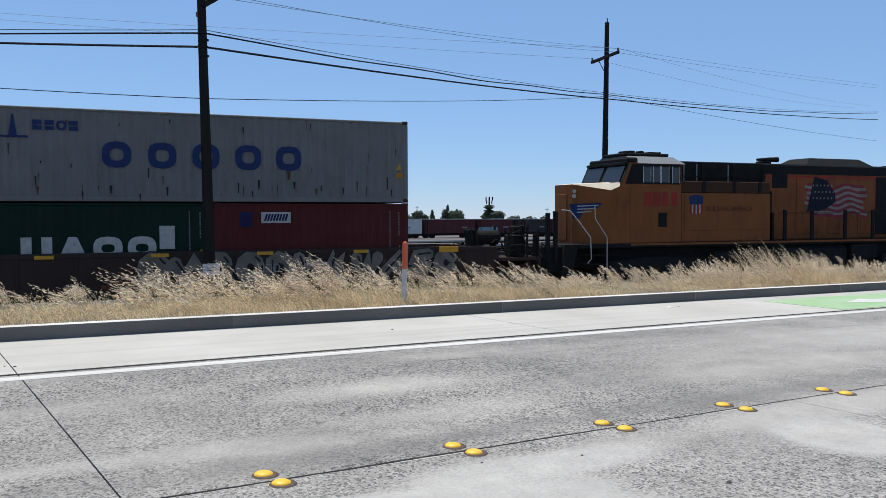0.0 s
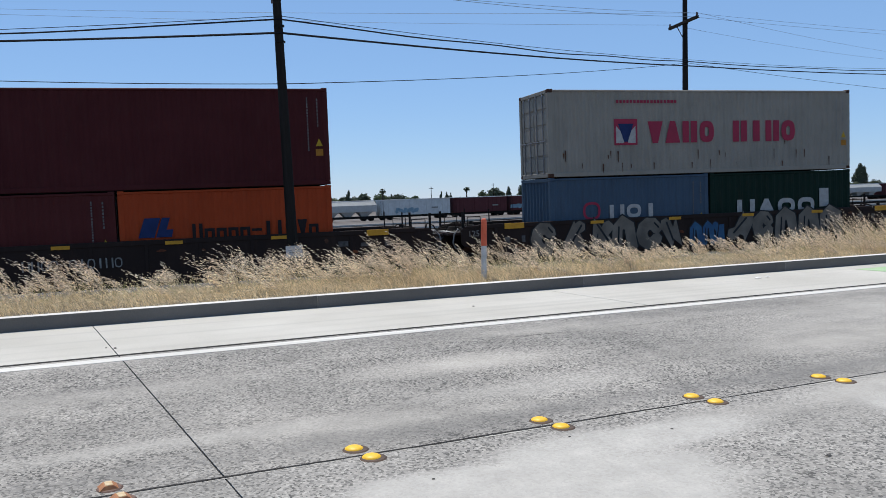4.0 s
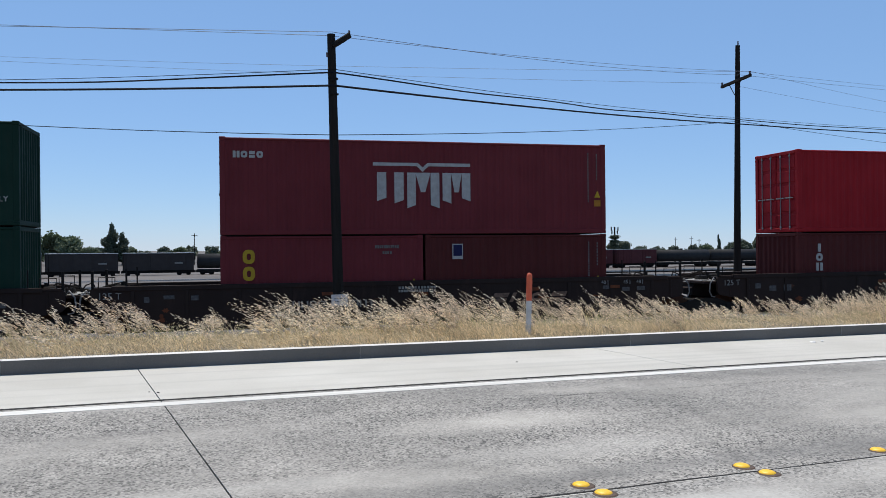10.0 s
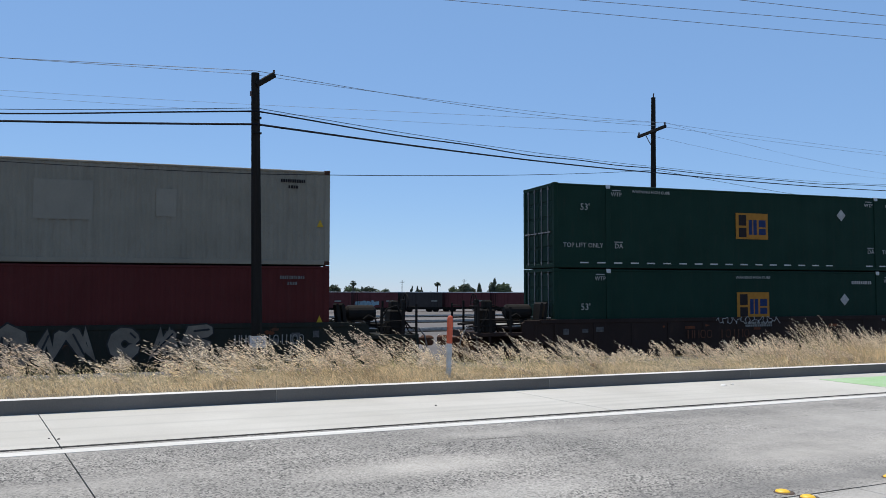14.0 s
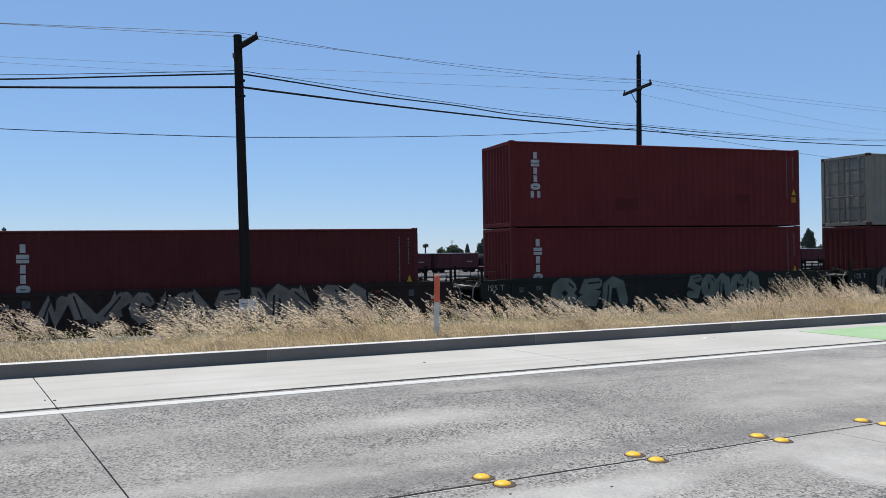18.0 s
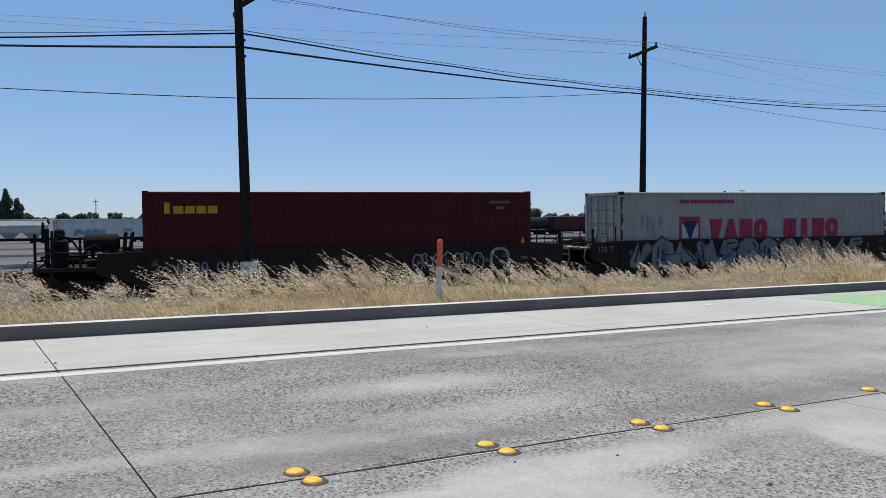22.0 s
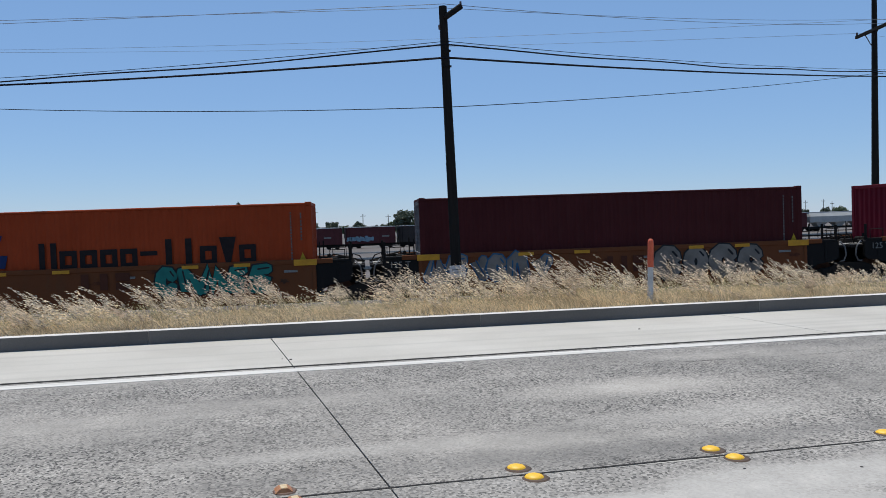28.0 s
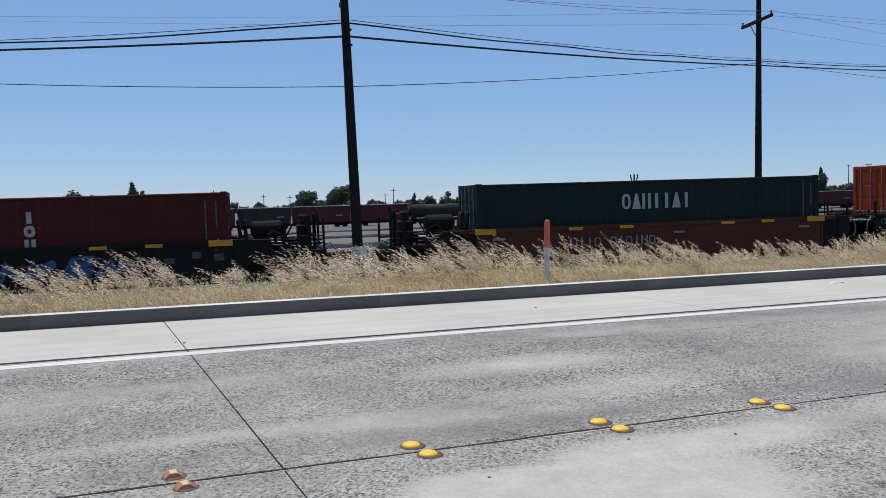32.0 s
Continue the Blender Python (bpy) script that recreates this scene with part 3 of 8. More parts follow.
def bars(b, x, z, w, h, n, y=-0.006, upright=False, seed=1):
    """A row of n plain bars in place of small writing."""
    rnd = random.Random(seed)
    step = (h if upright else w) / n
    for i in range(n):
        k = 0.62 + 0.2 * rnd.random()
        if upright:
            b.box(x - w / 2, y - 0.002, z + h / 2 - i * step - step * k, x + w / 2, y, z + h / 2 - i * step)
        else:
            b.box(x - w / 2 + i * step, y - 0.002, z - h / 2, x - w / 2 + i * step + step * k, y, z + h / 2)
    return b


def shape_row(b, codes, x, z, w, h, thick=0.2, slant=0.0, y=-0.006, upright=False):
    """A row of plain shapes the size of big painted letters: o ring, n two bars, u low ring, ^ and v wedges, i or l one bar, b split block, - dash, space."""
    n = len(codes)
    step = (h if upright else w) / n
    for i, c in enumerate(codes):
        if c == " ":
            continue
        if upright:
            gx, gz, gw, gh = x, z + h / 2 - (i + 0.5) * step, w, step * 0.84
        else:
            gx, gz, gw, gh = x - w / 2 + (i + 0.5) * step, z, step * 0.86, h
        t = min(gw, gh) * thick * 1.35
        quads = []
        if c == "o":
            outer, inner = [], []
            for k in range(16):
                a = 2 * math.pi * k / 16
                ca, sa = math.cos(a), math.sin(a)
                ex = abs(ca) ** 0.75 * (1 if ca > 0 else -1)
                ez = abs(sa) ** 0.75 * (1 if sa > 0 else -1)
                outer.append((gx + ex * gw / 2, gz + ez * gh / 2))
                inner.append((gx + ex * (gw / 2 - t), gz + ez * (gh / 2 - t)))
            for k in range(16):
                j = (k + 1) % 16
                quads.append((inner[k], outer[k], outer[j], inner[j]))
        else:
            R = lambda a0, c0, a1, c1: quads.append(((a0, c0), (a1, c0), (a1, c1), (a0, c1)))
            l, r, lo, hi = gx - gw / 2, gx + gw / 2, gz - gh / 2, gz + gh / 2
            if c == "n":
                R(l, lo, l + t * 1.25, hi), R(r - t * 1.25, lo, r, hi)
            elif c == "b":
                R(l + gw * 0.06, lo, r - gw * 0.06, lo + gh * 0.42), R(l + gw * 0.06, lo + gh * 0.52, r - gw * 0.06, hi)
            elif c == "u":
                t2 = t * 1.15
                hi2 = lo + gh * 0.70
                R(l, lo, l + t2, hi2), R(r - t2, lo, r, hi2), R(l + t2, lo, r - t2, lo + t2), R(l + t2, hi2 - t2, r - t2, hi2)
            elif c in "^v":
                k, base = (1, lo) if c == "^" else (-1, hi)
                tip = base + k * gh
                quads.append(((l, base), (r, base), (gx + t * 0.5, tip), (gx - t * 0.5, tip))[::k])
            elif c == "-":
                R(l, gz - t / 2, r, gz + t / 2)
            else:
                R(gx - t * 0.7, lo, gx + t * 0.7, hi)
        for q in quads:
            vs = [(px + slant * (pz - gz), y, pz) for px, pz in q]
            b.add(vs, [(0, 1, 2, 3)])
    return b


def container(name, u, L, H, z, paint_, doors, label, group="", thickness=2.438):
    """A box container: posts, rails, corrugated sides, end or doors with lock rods, roof, floor. Its near face lies at y = 0."""
    W_ = thickness
    c = thing(name, label, "shipping container", group, pose(0, 0, z))
    rides(c, u)
    h = L / 2
    k = (L, H)
    smooth = L > 14
    side = cached(("side", k), lambda: corrugated(L - 0.3, 0.15, H - 0.1, 0.012, 0.040 if not smooth else 0.02, 0.278 if not smooth else 0.6).mesh("side_panel", paint_))
    for far in (0, 1):
        me = cached(("side", k, paint_.name), lambda: repaint(side, paint_))
        part("side_panel", me, paint_, c, "", Matrix.Translation((0, W_, 0)) @ Matrix.Rotation(math.pi, 4, "Z") if far else None)
        rail = cached(("toprail", k, paint_.name), lambda: Build().cbox(-h + 0.16, 0, H - 0.10, h - 0.16, 0.07, H - 0.024, 0.020).mesh("top_rail", paint_))
        part("top_rail", rail, paint_, c, "", Matrix.Translation((0, far * (W_ - 0.07), 0)))
        rail = cached(("botrail", k, paint_.name), lambda: Build().cbox(-h + 0.16, 0, 0.012, h - 0.16, 0.06, 0.155, 0.008).mesh("bottom_rail", paint_))
        part("bottom_rail", rail, paint_, c, "", Matrix.Translation((0, far * (W_ - 0.06), 0)))
        for e in (-1, 1):
            post = cached(("post", k, paint_.name), lambda: Build().cbox(-0.08, -0.08, 0.118, 0.08, 0.08, H - 0.118, 0.012).mesh("corner_post", paint_))
            part("corner_post", post, paint_, c, "", Matrix.Translation((e * (h - 0.08), far * W_ + (0.08 if not far else -0.08), 0)))
            for top in (0, 1):
                iron = RUST if paint_ in (P_PALE, P_BEIGE, P_SAND, P_GREY) else paint_
                cast = cached(("cast", paint_.name), lambda: Build().cbox(-0.089, -0.081, -0.059, 0.089, 0.081, 0.059, 0.014).box(-0.04, -0.083, -0.025, 0.04, -0.0815, 0.03).mesh("corner_casting", iron))
                part("corner_casting", cast, iron, c, "", Matrix.Translation((e * (h - 0.089), far * W_ + (0.079 if not far else -0.079), H - 0.059 if top else 0.059)))
    if smooth:
        lift = cached(("lift", k, paint_.name), lambda: Build().cbox(-0.09, -0.012, 0.13, 0.09, 0.05, H - 0.1, 0.006).mesh("lift_post", paint_))
        foot = cached(("liftfoot", k), lambda: Build().cbox(-0.085, -0.02, -0.07, 0.085, 0.05, 0.07, 0.01).box(-0.035, -0.022, -0.03, 0.035, -0.0205, 0.03).mesh("lift_casting", GALV))
        for e in (-1, 1):
            for far in (0, 1):
                lp = part("lift_post", lift, paint_, c, "", Matrix.Translation((e * 6.0, W_, 0)) @ Matrix.Rotation(math.pi, 4, "Z") if far else pose(e * 6.0, 0, 0))
                if not far:
                    part("lift_casting", foot, GALV, lp, "pale steel lifting casting", pose(0, 0, H - 0.08))
    roof = cached(("roof", k, paint_.name), lambda: turned(corrugated(L - 0.3, 0.07, W_ - 0.07, 0.02, 0.04, 0.55), Matrix(((1, 0, 0, 0), (0, 0, 1, 0), (0, -1, 0, H - 0.02), (0, 0, 0, 1)))).mesh("roof", paint_))
    part("roof", roof, paint_, c)
    floor_ = cached(("floor", k), lambda: Build().box(-h + 0.1, 0.09, -0.008, h - 0.1, W_ - 0.09, 0.15).mesh("floor", STEEL_DARK))
    part("floor", floor_, STEEL_DARK, c)
    for e in (-1, 1):
        x = e * h
        head = cached(("header", k, paint_.name), lambda: Build().cbox(-0.05, 0.16, H - 0.13, 0.05, W_ - 0.16, H - 0.012, 0.01).mesh("end_header", paint_))
        part("end_header", head, paint_, c, "", Matrix.Translation((x - e * 0.052, 0, 0)))
        sill = cached(("sill", k, paint_.name), lambda: Build().cbox(-0.05, 0.16, 0.012, 0.05, W_ - 0.16, 0.15, 0.01).mesh("end_sill", paint_))
        part("end_sill", sill, paint_, c, "", Matrix.Translation((x - e * 0.052, 0, 0)))
        if e != doors:
            me = cached(("end", k, paint_.name), lambda: turned(corrugated(W_ - 0.32, 0.14, H - 0.12, 0.02, 0.07, 0.25), Matrix.Rotation(radians(-90), 4, "Z")).mesh("end_panel", paint_))
            m = Matrix.Translation((-h, W_ / 2, 0)) if e < 0 else Matrix.Translation((h, W_ / 2, 0)) @ Matrix.Rotation(math.pi, 4, "Z")
            part("end_panel", me, paint_, c, "", m)
        else:
            half = (W_ - 0.32) / 2
            leaf = cached(("leaf", k, paint_.name), lambda: door_leaf(half, H).mesh("door", paint_))
            rod = cached(("rod", k), lambda: Build().tube((0, 0, 0.10), (0, 0, H - 0.09), 0.018, 6).cbox(-0.02, -0.035, 0.15, 0.02, 0.035, 0.21, 0.005)
                         .cbox(-0.02, -0.035, H - 0.22, 0.02, 0.035, H - 0.16, 0.005).mesh("lock_rod", ROD))
            handle = cached("doorhandle", lambda: Build().cbox(-0.015, 0, -0.02, 0.012, 0.42, 0.02, 0.004).mesh("door_handle", ROD))
            for s in (0, 1):
                d = part("door", leaf, paint_, c, "", Matrix.Translation((x - e * 0.055, 0.16 + s * half, 0)))
                for q in (0.28, 0.76):
                    part("lock_rod", rod, ROD, d, "", Matrix.Translation((e * 0.05, half * q, 0)))
                    part("door_handle", handle, ROD, d, "", Matrix.Translation((e * 0.07, half * q - 0.2, H * 0.42)))
    return c


def repaint(me, material):
    me = me.copy()
    me.materials[0] = material
    return me


def door_leaf(w, H):
    b = Build()
    b.box(-0.01, 0.012, 0.15, 0.01, w - 0.012, H - 0.13)
    for k in range(5):
        z0 = 0.17 + (H - 0.32) * k / 5
        b.cbox(-0.035, 0.04, z0 + 0.05, 0.035, w - 0.04, z0 + (H - 0.32) / 5 - 0.05, 0.02)
    return b


def decal(c, name, b, material, label=""):
    ob = part(name, b, material, c, label)
    if name in ("number_panel", "writing", "rust_stain", "web_line"):
        tagged(ob, label, "", "", "stuff")
    return ob


def marks(c, name, material, label, codes, x, z, w, h, thick=0.2, slant=0.0, y=-0.006, upright=False):
    """Each shape of a row as a part of its own."""
    n = len(codes)
    for i, k in enumerate(codes):
        if k == " ":
            continue
        if upright:
            b = shape_row(Build(), k, x, z + h / 2 - (i + 0.5) * h / n, w, h / n, thick, slant, y, True)
        else:
            b = shape_row(Build(), k, x - w / 2 + (i + 0.5) * w / n, z, w / n, h, thick, slant, y)
        part(name, b, material, c, label)


def small_print(c, L, H, right=True, upright=True, material=D_FAINT, seed=3):
    """The weight and number panels near a container's end, as plain bars."""
    b = Build()
    x = L / 2 - 0.62 if right else -L / 2 + 0.62
    if upright:
        bars(b, x, H * 0.62, 0.04, H * 0.56, 19, upright=True, seed=seed)
        bars(b, x + 0.3, H * 0.74, 0.042, H * 0.3, 8, upright=True, seed=seed + 1)
    else:
        bars(b, x - 0.5, H - 0.36, 0.75, 0.10, 11, seed=seed)
        bars(b, x - 0.5, H - 0.54, 0.3, 0.09, 4, seed=seed + 1)
    decal(c, "number_panel", b, material, "rows of small white marks")
    w = Build().add([(x + 0.22, -0.006, H * 0.40), (x + 0.42, -0.006, H * 0.40), (x + 0.32, -0.006, H * 0.48)], [(0, 1, 2)])
    decal(c, "warning_sign", w, D_YELLOW, "yellow warning triangle")
    if upright:
        decal(c, "warning_plate", Build().box(x + 0.21, -0.0075, H * 0.30, x + 0.43, -0.005, H * 0.37), D_GOLD, "small orange warning plate")


def disc(b, x, z, r, n=20, y=-0.006):
    b.add([(x + r * math.cos(2 * math.pi * i / n), y, z + r * math.sin(2 * math.pi * i / n)) for i in range(n)], [tuple(range(n))])
    return b


def poly(b, pts, y=-0.006):
    return b.add([(x, y, z) for x, z in pts], [tuple(range(len(pts)))])


F40, F20, F53 = 12.192, 6.058, 16.154
HC, STD = 2.896, 2.591
Z1 = 0.35
STACK = "containers of the double-stacked cars"
SINGLE = "containers of the single-stacked cars"


def pair20(u, pa, pb, la, lb):
    a = container("container", u - 3.067, F20, STD, Z1, pa, 1, la, STACK)
    b = container("container", u + 3.067, F20, STD, Z1, pb, -1, lb, STACK)
    return a, b


# first car
a, b_ = pair20(6.25, P_GREEN, P_MAROON, "dark green twenty-foot container with white block marks", "dull red twenty-foot container with small logo plates")
marks(a, "logo", D_WHITE, "white block marks", "n^oo", -0.24, 1.30, 3.60, 0.66, 0.24)
decal(a, "plate", Build().box(1.58, -0.008, 1.25, 2.00, -0.004, 1.92), D_WHITE, "white notice plate")
small_print(a, F20, STD, seed=5)
decal(b_, "logo", Build().box(-2.28, -0.008, 1.87, -1.94, -0.004, 2.31), D_NAVY, "navy square plate")
decal(b_, "plate", Build().box(-1.66, -0.008, 1.98, -0.77, -0.004, 2.31), D_WHITE, "white rectangular plate")
marks(b_, "plate_mark", D_NAVY, "", "nnnn", -1.21, 2.15, 0.7, 0.2, 0.25, 0.3, -0.0095)
small_print(b_, F20, STD, seed=7)
c = container("container", 6.25, F40, STD, Z1 + STD + 0.016, P_GREY, -1, "weathered cool grey forty-foot container with rust runs", STACK)
for k in range(5):
    marks(c, "logo", D_BLUE, "broad blue ring", "o", -2.59 + 1.2125 * k, 1.32, 0.90, 0.74, 0.20)
marks(c, "emblem", D_BLUE, "row of small blue marks", "bbob", -4.13, 2.08, 1.2, 0.27, 0.2)
decal(c, "emblem", poly(poly(Build(), [(-5.55, 1.72), (-4.81, 1.72), (-4.81, 1.78), (-5.55, 1.78)]), [(-5.27, 1.78), (-5.07, 1.78), (-5.15, 2.34), (-5.19, 2.34)]), D_BLUE, "small blue tower emblem")
small_print(c, F40, STD, seed=9, material=D_TAG)

b = Build()
for x, z, w, h in ((2.25, 0.85, 0.10, 0.34), (2.42, 0.5, 0.08, 0.22), (1.35, 0.52, 0.07, 0.28), (-3.75, 0.98, 0.05, 0.12), (-2.75, 0.34, 0.07, 0.22), (-1.25, 0.3, 0.06, 0.24), (3.1, 0.34, 0.07, 0.16), (3.95, 0.36, 0.05, 0.2), (4.4, 0.5, 0.04, 0.3), (-4.6, 0.3, 0.06, 0.2), (0.75, 0.42, 0.05, 0.3), (5.4, 0.6, 0.05, 0.4)):
    b.add([(x - w / 2, -0.005, z + h / 2), (x - w * 0.2, -0.005, z - h / 2), (x + w * 0.25, -0.005, z - h / 2), (x + w / 2, -0.005, z + h / 2)], [(0, 1, 2, 3)])
rnd = random.Random(77)
for k in range(34):
    x, z, w, h = rnd.uniform(-5.9, 5.9), rnd.choice((0.2, 0.25, 0.3, 0.45, 0.9, 1.5, 2.2)) + rnd.uniform(-0.1, 0.2), rnd.uniform(0.015, 0.05), rnd.uniform(0.06, 0.3)
    b.add([(x - w / 2, -0.005, z + h / 2), (x - w * 0.2, -0.005, z - h / 2), (x + w * 0.25, -0.005, z - h / 2), (x + w / 2, -0.005, z + h / 2)], [(0, 1, 2, 3)])
for q in b.f:
    part("rust_stain", Build().add([b.v[i] for i in q], [tuple(range(len(q)))]), RUST if q[0] % 3 == 0 else D_BLACK, c, "dark grimy rust run")

# second car
a, b_ = pair20(-13.31, P_BLUE, P_GREEN, "faded grey-blue twenty-foot container", "dark green twenty-foot container with white block marks")
marks(a, "logo", D_WHITE, "white letter-sized shapes", "noi", 0.07, 1.40, 1.94, 0.46, 0.2)
b = Build()
shape_row(b, "o", -1.52, 1.45, 0.75, 0.6, 0.10)
decal(a, "emblem", b, D_PINK, "thin red ring emblem")
small_print(a, F20, STD, seed=11)
marks(b_, "logo", D_WHITE, "white block marks", "n^oo", -0.26, 1.34, 3.46, 0.56, 0.22)
decal(b_, "plate", Build().box(1.63, -0.008, 1.25, 2.04, -0.004, 1.92), D_WHITE, "white notice plate")
c = container("container", -13.31, F40, HC, Z1 + STD + 0.016, P_BEIGE, -1, "beige forty-foot container with flaking crimson logo and rust stains", STACK)


def square_logo(c, x, z, s):
    decal(c, "logo_plate", Build().box(x - s / 2, -0.008, z - s / 2, x + s / 2, -0.004, z + s / 2), D_PINK, "crimson square emblem")
    k = s * 0.42
    for e in (-1, 1):
        decal(c, "logo_wedge", poly(Build(), [(x + e * k, z - k), (x + e * k, z + k * 0.55), (x + e * k * 0.2, z - k * 0.25), (x + e * k * 0.2, z - k)][::e], -0.0095), D_WHITE)
    decal(c, "logo_wedge", poly(Build(), [(x - k * 0.8, z + k * 0.75), (x - k * 0.18, z - k * 0.9), (x + k * 0.18, z - k * 0.9), (x + k * 0.8, z + k * 0.75)], -0.012), D_BLUE)


square_logo(c, -3.25, 1.46, 0.88)
marks(c, "logo", D_PINK, "row of worn crimson letter-sized shapes", "v^no nino", 0.61, 1.44, 6.14, 0.74, 0.26)
decal(c, "web_line", bars(Build(), -2.42, 2.48, 2.35, 0.10, 18, seed=4), D_PINK)
small_print(c, F40, HC, seed=13, material=D_TAG)

b = Build()
rnd = random.Random(4)
for k in range(22):
    x, z, w, h = rnd.uniform(-5.8, 5.8), rnd.choice((0.22, 0.25, 0.6, 1.0)) + rnd.uniform(0, 0.12), rnd.uniform(0.02, 0.06), rnd.uniform(0.1, 0.4)
    b.add([(x - w / 2, -0.005, z + h / 2), (x - w * 0.2, -0.005, z - h / 2), (x + w * 0.25, -0.005, z - h / 2), (x + w / 2, -0.005, z + h / 2)], [(0, 1, 2, 3)])
for q in b.f:
    part("rust_stain", Build().add([b.v[i] for i in q], [tuple(range(len(q)))]), RUST, c, "thin rust run")

# third car
a, b_ = pair20(-32.73, P_MAROON, P_ORANGE, "plain maroon twenty-foot shipping container", "orange twenty-foot container with blue emblem and black marks")
small_print(a, F20, STD, seed=15)


def slant_logo(c, x, z, s):
    b = Build()
    poly(b, [(x - 0.75 * s, z - 0.45 * s), (x - 0.05 * s, z - 0.45 * s), (x + 0.25 * s, z + 0.45 * s), (x - 0.45 * s, z + 0.45 * s)])
    poly(b, [(x + 0.02 * s, z - 0.45 * s), (x + 0.72 * s, z - 0.45 * s), (x + 0.8 * s, z - 0.1 * s), (x + 0.5 * s, z - 0.1 * s), (x + 0.68 * s, z + 0.45 * s), (x + 0.32 * s, z + 0.45 * s)])
    decal(c, "emblem", b, D_BLUE, "blue slanted emblem")


slant_logo(b_, -2.07, 1.52, 0.62)
marks(b_, "logo", D_BLACK, "row of black letter-sized shapes", "nuuuu-iiuvu", 0.77, 1.34, 3.7, 0.5, 0.2)
c = container("container", -32.73, F40, HC, Z1 + STD + 0.016, P_DARKM, -1, "dark maroon forty-foot container with a small logo plate", STACK)


def plate_logo(c, x, z, w, h):
    decal(c, "logo_plate", Build().box(x - w / 2, -0.008, z - h / 2, x + w / 2, -0.004, z + h / 2), D_WHITE, "white bordered logo plate")
    decal(c, "logo_field", Build().box(x - w / 2 + 0.04, -0.012, z - h / 2 + 0.04, x + w / 2 - 0.04, -0.009, z + h / 2 - 0.04), D_NAVY)
    decal(c, "logo_ray", poly(Build(), [(x - w * 0.3, z + h * 0.22), (x + w * 0.46, z), (x + w * 0.46, z + h * 0.42)], -0.014), D_YELLOW)
    marks(c, "logo_mark", D_WHITE, "", "bbobon", x + w * 0.08, z - h * 0.2, w * 0.7, h * 0.3, 0.25, 0, -0.014)


plate_logo(c, -4.9, 2.29, 1.2, 0.56)
small_print(c, F40, HC, seed=17)

# fourth car
a, b_ = pair20(-56.34, P_MAROON, P_DARKM, "maroon twenty-foot container with white upright marks", "dark maroon twenty-foot container with a logo plate")
marks(a, "logo", D_WHITE, "white upright shapes", "ion", -2.19, 1.72, 0.27, 1.0, 0.24, upright=True)
small_print(a, F20, STD, seed=19)
plate_logo(b_, -1.72, 2.02, 1.17, 0.6)
small_print(b_, F20, STD, seed=21)
c = container("container", -56.34, F40, HC, Z1 + STD + 0.016, P_RED, -1, "bright red forty-foot container with a broad white slanted logo", STACK)
marks(c, "logo", D_WHITE, "three white slanted bar pairs", "nnn", -0.55, 1.42, 3.3, 0.70, 0.3, 0.35)
b = Build()
for k in range(4):
    z = 1.22 + k * 0.2
    poly(b, [(1.15 + k * 0.12, z - 0.14), (1.6 + k * 0.12, z - 0.06), (2.25 + k * 0.07, z + 0.10), (2.28 + k * 0.07, z + 0.22), (1.58 + k * 0.12, z + 0.07), (1.12 + k * 0.12, z - 0.03)])
decal(c, "emblem", b, D_WHITE, "white wave stripes")
small_print(c, F40, HC, seed=23)

# fifth car
a, b_ = pair20(-75.79, P_DULL, P_MAROON, "dull red twenty-foot container with yellow upright marks", "maroon twenty-foot container with a small logo plate")
marks(a, "logo", D_YELLOW, "yellow upright shapes", "oo", -2.22, 1.72, 0.35, 1.0, 0.24, upright=True)
small_print(a, F20, STD, upright=False, seed=25)
decal(b_, "logo", Build().box(-2.17, -0.008, 1.82, -1.83, -0.004, 2.3), D_WHITE, "small white bordered plate")
decal(b_, "logo_field", Build().box(-2.14, -0.012, 1.92, -1.86, -0.009, 2.27), D_NAVY)
small_print(b_, F20, STD, seed=27)
c = container("container", -75.79, F40, HC, Z1 + STD + 0.016, P_DULL, -1, "dark red forty-foot container with a white winged logo", STACK)
# these doors get the red with end shade in its colour
for d in [q for q in c.children if q.name.split(".")[0] == "door"]:
    d.data = repaint(d.data, P_DOOR)
rnd = random.Random(12)
for k in range(11):
    y, z = 0.3 + 1.85 * rnd.random(), 0.5 + 2.0 * rnd.random()
    w, h = rnd.uniform(0.05, 0.11), rnd.uniform(0.03, 0.09)
    part("door_label", Build().box(-F40 / 2 - 0.012, y - w, z - h, -F40 / 2 - 0.006, y + w, z + h), (D_FAINT, D_WHITE, D_TAG)[k % 3], c, "small pale sticker on the doors")
part("door_label", Build().box(-F40 / 2 - 0.012, 2.0, 1.35, -F40 / 2 - 0.006, 2.2, 1.58), G_LEAF, c, "round green sticker on the doors")
for x0, x1, z0, z1 in ((-1.46, -1.17, 1.02, 1.12), (-0.92, -0.63, 0.95, 1.05), (-0.52, -0.25, 0.80, 0.90), (0.22, 0.50, 0.90, 0.80), (0.60, 0.88, 1.05, 0.95), (1.22, 1.50, 1.12, 1.02)):
    decal(c, "logo", poly(Build(), [(x0, z0), (x1, z1), (x1, 1.9), (x0, 1.9)]), D_WHITE, "broad white bar with a slanting foot")
for xm, w in ((-0.02, 0.24), (1.05, 0.17)):
    decal(c, "logo", poly(Build(), [(xm - 0.07, 1.30), (xm + 0.07, 1.30), (xm + w, 1.9), (xm - w, 1.9)]), D_WHITE, "white wedge between bars")
b = Build()
